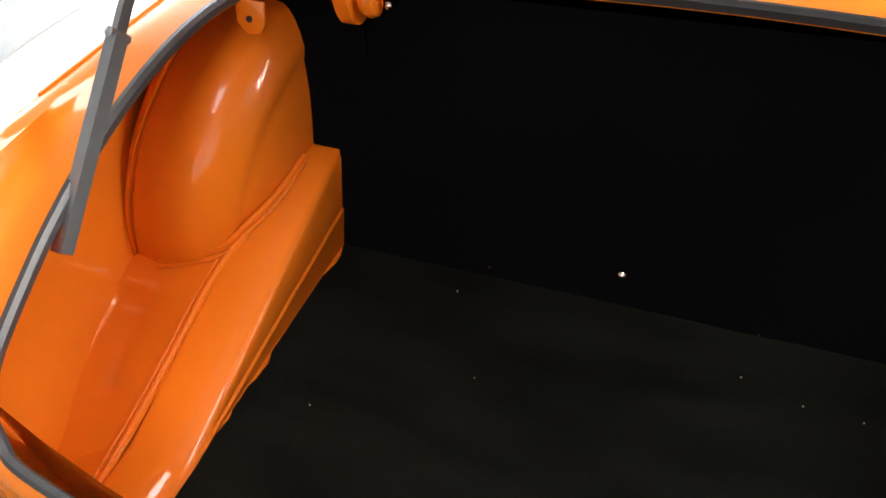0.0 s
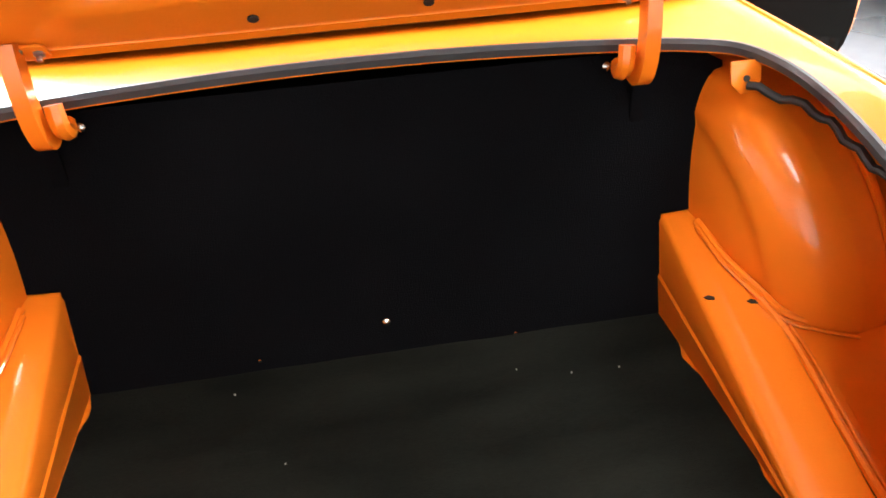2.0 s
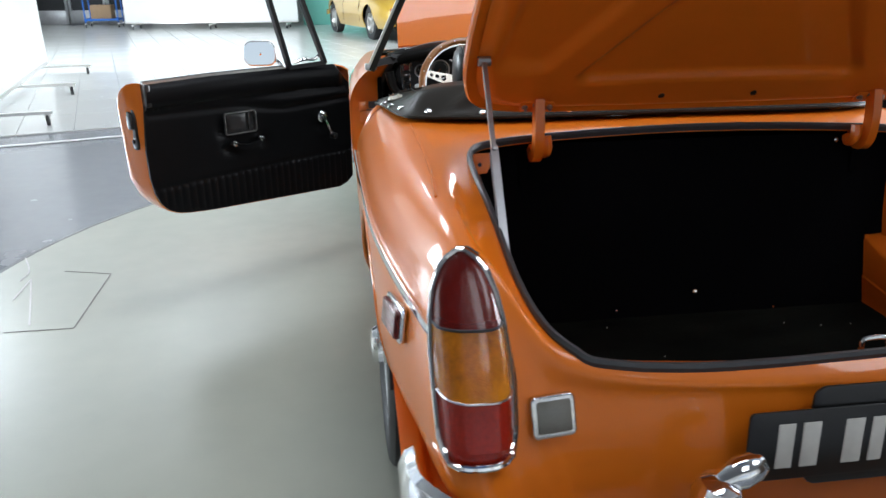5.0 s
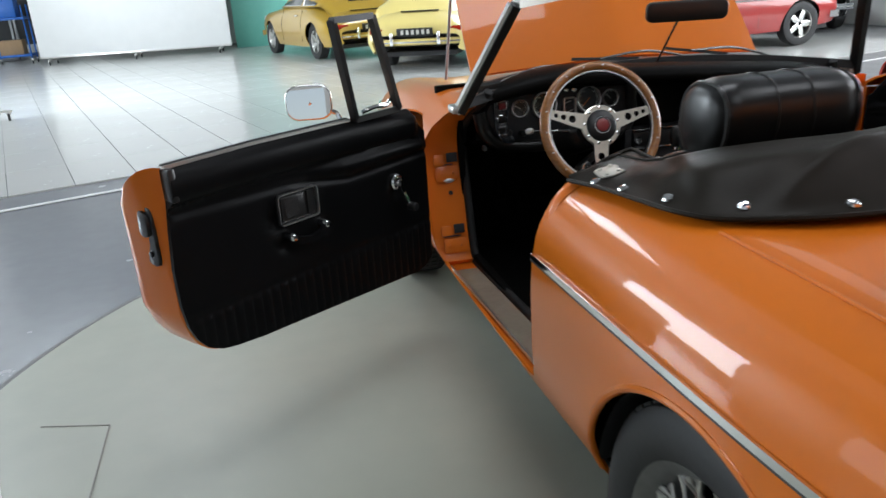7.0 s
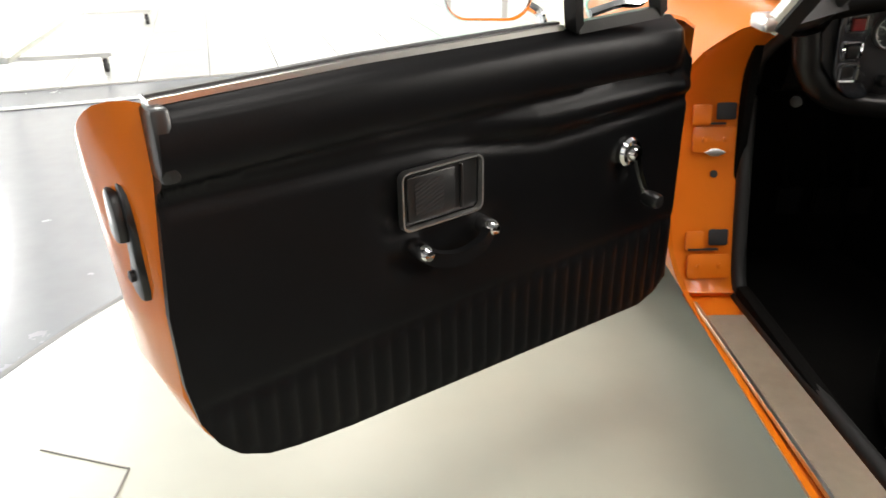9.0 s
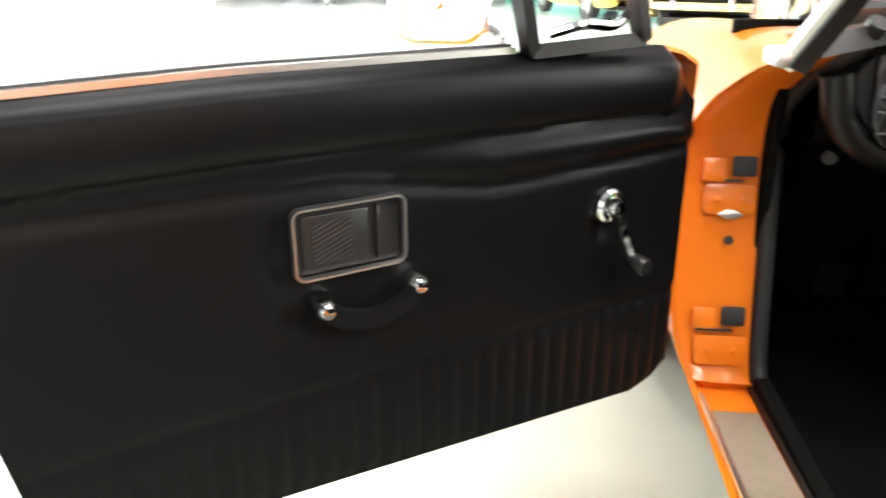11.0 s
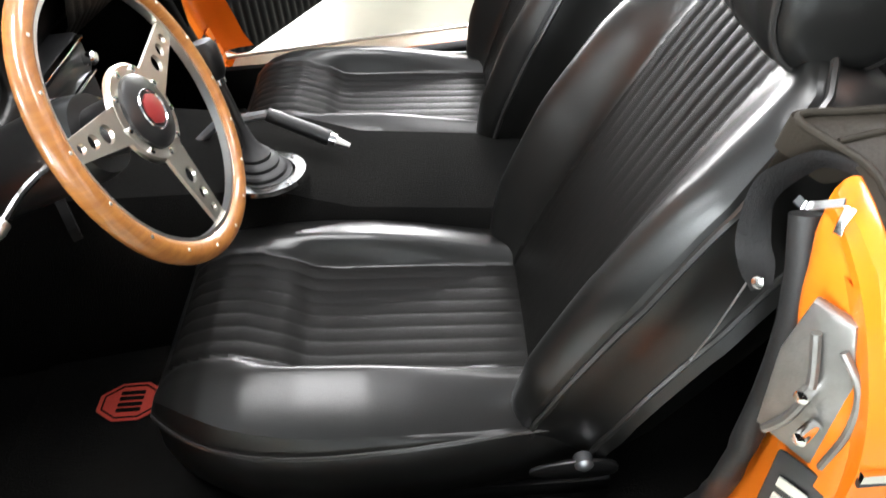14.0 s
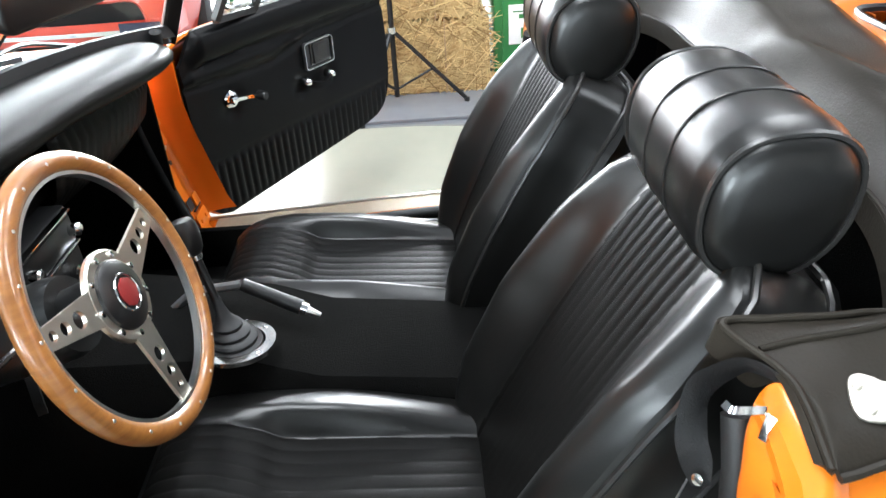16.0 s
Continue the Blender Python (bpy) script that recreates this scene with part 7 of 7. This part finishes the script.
        for s in (-1, 1):
            part("screen_post", tube([(s * .62, 1.50, .84), (s * .54, 1.36, 1.11)], .016, 8), CHROME, c, "bright screen post", local=True)
            part("seat_top", rbox(s * .32 - .19, s * .32 + .19, .55, .70, .85, .98, .04, 3), LEATHER, c, "black seat top", local=True)
        part("screen_rail", tube([(u * .54, 1.36 + .06 * (1 - u * u), 1.11 + .02 * (1 - u * u)) for u in np.linspace(-1, 1, 9)], .014, 8), CHROME, c, "bright screen rail", local=True)
        part("screen", grid([[(u * (.62 - .08 * v), 1.50 - .14 * v + .06 * (1 - u * u), .85 + .26 * v) for v in (0, 1)] for u in np.linspace(-1, 1, 9)]), PANE, c, "clear screen", local=True).visible_shadow = False
        for s in (-1, 1):
            part("flank_strip", sweep([(s * .782, y, .672) for y in (-.6, .2, 1.2, 2.2)], [(-.004, -.012), (.006, 0), (-.004, .012)]), CHROME, c, "bright flank strip", local=True)
    for s in (-1, 1):
        part("tail_lamp", rbox(s * .56 - .12, s * .56 + .10, -.93, -.80, .50, .60, .03, 3), RED_LENS, c, "red tail lamp", local=True)
        part("indicator", rbox(s * .66 - .05, s * .66 + .04, -.86, -.74, .50, .60, .03, 3), AMBER_LENS, c, "amber indicator", local=True)
        part("headlamp", lathe([(.09, -.06), (.095, .0), (.07, .03), (.0005, .045)], 20, toward((0, 1, .35), (s * .56, 2.86, .66))), CHROME, c, "round headlamp", local=True)
        part("door_handle", rbox(s * .775 - .012, s * .775 + .012, .62, .76, .735, .755, .004), CHROME, c, "bright door handle", local=True)
        part("door_line", tube([(s * .779, .50, .30), (s * .790, .50, .62), (s * .72, .50, .83)], .004, 5), RUBBER, c, "door gap", local=True)
        part("door_line", tube([(s * .772, 1.52, .30), (s * .778, 1.52, .62), (s * .70, 1.52, .83)], .004, 5), RUBBER, c, "door gap", local=True)
        part("overrider", rbox(s * .34 - .025, s * .34 + .025, -1.02, -.93, .36, .54, .018, 3), CHROME, c, "chrome overrider", local=True)
        for y in (0, WB):
            w = holder("car_wheel", c, "five-spoked alloy wheel")
            wmx = toward((s, 0, 0), (s * .665, y, .305))
            part("car_tyre", lathe([(.19, -.08), (.25, -.09), (.295, -.075), (.305, 0), (.295, .075), (.25, .09), (.19, .075)], 32, wmx, cap=False), TYRE, w, "black tyre", local=True)
            part("car_rim", lathe([(.195, .07), (.185, .055), (.18, .02), (.175, -.06)], 28, wmx, cap=False), SATIN, w, "bright rim", local=True)
            part("car_rim_back", lathe([(.18, .0), (.0005, .0)], 24, wmx), DARK_METAL, w, "dark wheel back", local=True)
            for k in range(5):
                part("rim_spoke", slab([(.02, -.028), (.10, -.040), (.185, -.032), (.185, .032), (.10, .040), (.02, .028)], .02, wmx @ Matrix.Rotation(2 * math.pi * k / 5, 4, "Z") @ Matrix.Translation((0, 0, .035)), .006), SATIN, w, "alloy spoke", local=True)
    for y0, yy in ((-1, -.965), (1, 3.07)):
        bl = smooth([(-.70, yy - y0 * .28, .40), (-.62, yy - y0 * .06, .40), (0, yy, .40), (.62, yy - y0 * .06, .40), (.70, yy - y0 * .28, .40)], 5)
        part("car_bumper", sweep(bl, [(-.012, -.045), (.02, -.03), (.026, 0), (.02, .03), (-.012, .045)]), paint if coupe else CHROME, c, "bumper", local=True)
        part("bumper_strip", sweep([(x, y + y0 * .026, z) for x, y, z in bl], [(-.004, -.010), (.004, -.010), (.004, .010), (-.004, .010)]), CHROME if coupe else RUBBER, c, "bright bumper strip", local=True)
    part("plate", rbox(-.26, .26, -.985, -.975, .48, .59, .002), PLASTIC, c, "number plate", local=True)
    part("plate", rbox(plate_x - .10, plate_x + .10, 3.085, 3.095, .335, .445, .002), PLATE_BLUE, c, "number plate", local=True)
    if grille:
        part("front_grille", slab(rounded(.62, .17, .07, 5), .03, Matrix(((1, 0, 0, 0), (0, 0, 1, 3.03), (0, 1, 0, .50), (0, 0, 0, 1))), .006), DARK_METAL, c, "dark front grille", local=True)
        part("grille_rim", tube([(x, 3.062, .50 + z) for x, z in rounded(.62, .17, .07, 5)], .008, 6, closed=True, up=(0, 1, 0)), CHROME, c, "bright grille rim", local=True)
    for y in (-.988, 3.097):
        for k in range(6):
            x = -.20 + k * .075 if y < 0 else plate_x - .080 + k * .029
            z = .505 if y < 0 else .365
            part("plate_bar", rbox(x, x + (.04 if y < 0 else .014), y - .002, y + .002, z, z + (.06 if y < 0 else .045), 0), PLATE_INK, c, "plain bar", local=True)
    return c


GOLD = material("gold_paint", (0.46, 0.29, 0.035), 0.28, 0.1, 0.8, 0.04, 30, 0.06)
PALE_YELLOW = material("pale_yellow_paint", (0.72, 0.58, 0.20), 0.30, 0, 0.8, 0.04, 30, 0.06)
RED_PAINT = material("red_paint", (0.36, 0.018, 0.014), 0.28, 0, 0.8, 0.04, 30, 0.06)
CORAL = material("coral_red_paint", (0.60, 0.060, 0.032), 0.28, 0, 0.8, 0.04, 30, 0.06)
GREY_PAINT = material("grey_paint", (0.20, 0.21, 0.22), 0.3, 0.2, 0.8, 0.04, 30, 0.06)
BLACK_PAINT = material("black_paint", (0.012, 0.012, 0.014), 0.25, 0, 0.8, 0.04, 30, 0.06)
other_car((.53, 13.27), (-.299, .954), GOLD, "gold rear-engined coupe parked by a teal wall")
other_car((1.40, 10.7), (.45, .89), PALE_YELLOW, "pale yellow coupe seen from behind")
other_car((4.02, 9.35), (1, .06), RED_PAINT, "dark red open roadster with bright flank strip", "roadster")
other_car((8.75, 13.0), (-.4, -1), GREY_PAINT, "grey coupe at the hall's edge")
other_car((2.3, 15.6), (.2, 1), BLACK_PAINT, "black coupe behind the yellow cars")
other_car((5.66, 2.66), (-1, .03), CORAL, "red coupe facing the roadster's flank", plate_x=-.58, grille=False)

# ---------------------------------------------------------------- straw bales, green rack, tripods by the right flank
rng = random.Random(11)
single("bale_plinth", rbox(2.22, 3.1, -1.2, 2.4, -.012, .006, .004), GREY_FLOOR, "dark grey floor panel before the straw", "floor panel", kind="structure")


def straw_bale(x, y, z):
    t = thing("straw_bale", (x, y, z), "rough golden straw bale", "straw bale", group="stacked straw bales")
    bm = bmesh.new()
    n = 20
    L, W, Hh = .92, .46, .36
    ring = [(cx, cz) for cx, cz in smooth(rounded(W, Hh, .035, 3), 5, closed=True)]
    rows = []
    for i in range(n * 2 + 1):
        e = i / n - 1
        shrink = 1 - .06 * max(0, abs(e) - .93) / .07
        rows.append([Vector((x + cx * shrink * (1 + .05 * noise.noise((cx * 9 + x * 7, cz * 9 + z * 5, e * 6))), y + e * L / 2, z + Hh / 2 + cz * shrink * (1 + .04 * noise.noise((cx * 9, cz * 9 + z * 3, e * 6 + 4))))) for cx, cz in ring])
    grid(rows, close_v=True, cap=True, bm=bm)
    part("bale_body", bm, STRAW, t, sharp=80)
    bm = bmesh.new()
    for k in range(1100):
        px = -W / 2 - rng.uniform(-.004, .012)
        c = Vector((x + px, y + rng.uniform(-L / 2, L / 2), z + rng.uniform(.01, Hh - .01)))
        a = rng.gauss(0, .7) if rng.random() < .7 else rng.uniform(0, 3.1)
        d = Vector((rng.uniform(-.25, .1), math.cos(a), math.sin(a))).normalized() * rng.uniform(.03, .10)
        w = Vector((0, -d.z, d.y)).normalized() * rng.uniform(.0014, .0032)
        vs = [bm.verts.new(c + q) for q in (d + w, d - w, -d - w, -d + w)]
        bm.faces.new(vs)
    tagged(part("loose_straw", bm, STRAW_LOOSE, t), kind="stuff")
    for dy in (-.24, .24):
        ring = [(x + a * (W / 2 + .012), y + dy, z + Hh / 2 + b * (Hh / 2 + .008)) for a, b in ((-1, -1), (-1, 1), (1, 1), (1, -1))]
        part("baling_twine", tube(ring, .003, 5, closed=True, up=(0, 1, 0)), CARD, t, "thin twine")


for row in range(2):
    straw_bale(2.80, .975 + (.04 if row % 2 else 0), .006 + row * .362)
WEATHERED = material("weathered_planks", (0.105, 0.078, 0.056), 0.8, noise_scale=50, noise_amount=0.4, bump=0.6, bump_scale=90, second=(0.055, 0.042, 0.032), second_scale=6, aniso=(6, 6, .6))
planks = thing("plank_screen", (3.02, -.66, 0), "weathered dark plank screen behind the car", "wooden screen")
# unseen upper and rearmost planks are added to darken the hood cover's reflection
for k in range(24):
    y = -.22 - k * .128
    x0 = 2.99 + rng.uniform(0, .008)
    spans = ((.006, 2.9),) if k < 5 or k > 13 else ((.006, .17), (2.05, 2.9))
    for z0, z1 in spans:
        part("plank", rbox(x0, 3.02, y - .124, y, z0, z1 - (rng.uniform(0, .012) if z1 != .17 else 0), .004), WEATHERED, planks)
part("screen_rail", rbox(3.02, 3.06, -3.28, -.22, .10, .16, .006), WEATHERED, planks, "back rail")
part("window_sill", rbox(2.96, 3.03, -2.02, -.87, .17, .215, .005), WHITE_BOARD, planks, "pale painted sill")
for y in (-.90, -1.42, -1.97):
    part("window_stile", rbox(2.975, 3.015, y - .045, y, .215, 2.05, .004), WHITE_BOARD, planks, "pale painted stile")
part("window_pane", rbox(2.992, 2.998, -1.97, -.945, .215, 2.05, 0), GLASS_DARK, planks, "dark pane")
cab_ = thing("green_cabinet", (2.75, .18, 0), "green painted metal cabinet with a white label", "cabinet")
part("cabinet_body", rbox(2.60, 2.95, -.14, .49, .006, .95, .008), GREEN, cab_, "green body")
part("cabinet_door", rbox(2.588, 2.601, -.10, .45, .05, .91, .005), GREEN, cab_, "green door")
part("cabinet_label", rbox(2.583, 2.589, .24, .42, .22, .41, .002), WHITE_BOARD, cab_, "white label")
for z0, z1, y1 in ((.375, .381, .40), (.345, .365, .37), (.25, .30, .36)):
    part("label_bar", rbox(2.581, 2.584, .26, y1, z0, z1, 0), GREEN, cab_, "plain green bar")
part("cabinet_handle", tube([(2.588, -.06, .60), (2.570, -.06, .62), (2.570, -.06, .70), (2.588, -.06, .72)], .006, 8), CHROME_WORN, cab_, "bright handle")


def lamp_stand(x, y):
    t = thing("lamp_stand", (x, y, 0), "black folding lamp stand before the straw", "stand")
    part("stand_post", tube([(x, y, .035), (x, y, 1.55)], .013, 10), DARK_METAL, t, "black post")
    part("stand_collar", lathe([(.022, -.014), (.022, .014)], 14, Matrix.Translation((x, y, .36))), CHROME_WORN, t, "bright collar")
    for dx, dy in ((-.04, -.34), (-.30, .16), (.06, .30)):
        part("stand_leg", tube([(x, y, .36), (x + dx, y + dy, .016)], .010, 8), DARK_METAL, t, "black leg")
        part("stand_brace", tube([(x, y, .07), (x + dx * .55, y + dy * .55, .175)], .006, 6), DARK_METAL, t, "thin brace")
        part("stand_foot", lathe([(.0005, -.014), (.014, -.012), (.014, .012), (.0005, .014)], 10, Matrix.Translation((x + dx, y + dy, .014))), RUBBER, t, "rubber foot")


lamp_stand(2.46, .985)


def tripod(x, y, h, label="black camera tripod"):
    t = thing("tripod", (x, y, 0), label, "tripod")
    for k in range(3):
        a = radians(90 + 120 * k + 20)
        part("tripod_leg", tube([(x + .03 * math.cos(a), y + .03 * math.sin(a), h), (x + .42 * math.cos(a), y + .42 * math.sin(a), .012)], .014, 8, scale=[1.1, .7]), DARK_METAL, t, "black leg")
        part("tripod_brace", tube([(x, y, h * .45), (x + .24 * math.cos(a), y + .24 * math.sin(a), h * .43)], .006, 6), DARK_METAL, t, "thin brace")
    part("tripod_column", tube([(x, y, h * .40), (x, y, h + .15)], .014, 10), DARK_METAL, t, "centre column")
    part("tripod_head", rbox(x - .05, x + .05, y - .05, y + .05, h + .10, h + .18, .015, 2), DARK_METAL, t, "black head")


tripod(3.35, 7.6, 1.3, "black tripod beside the red car")
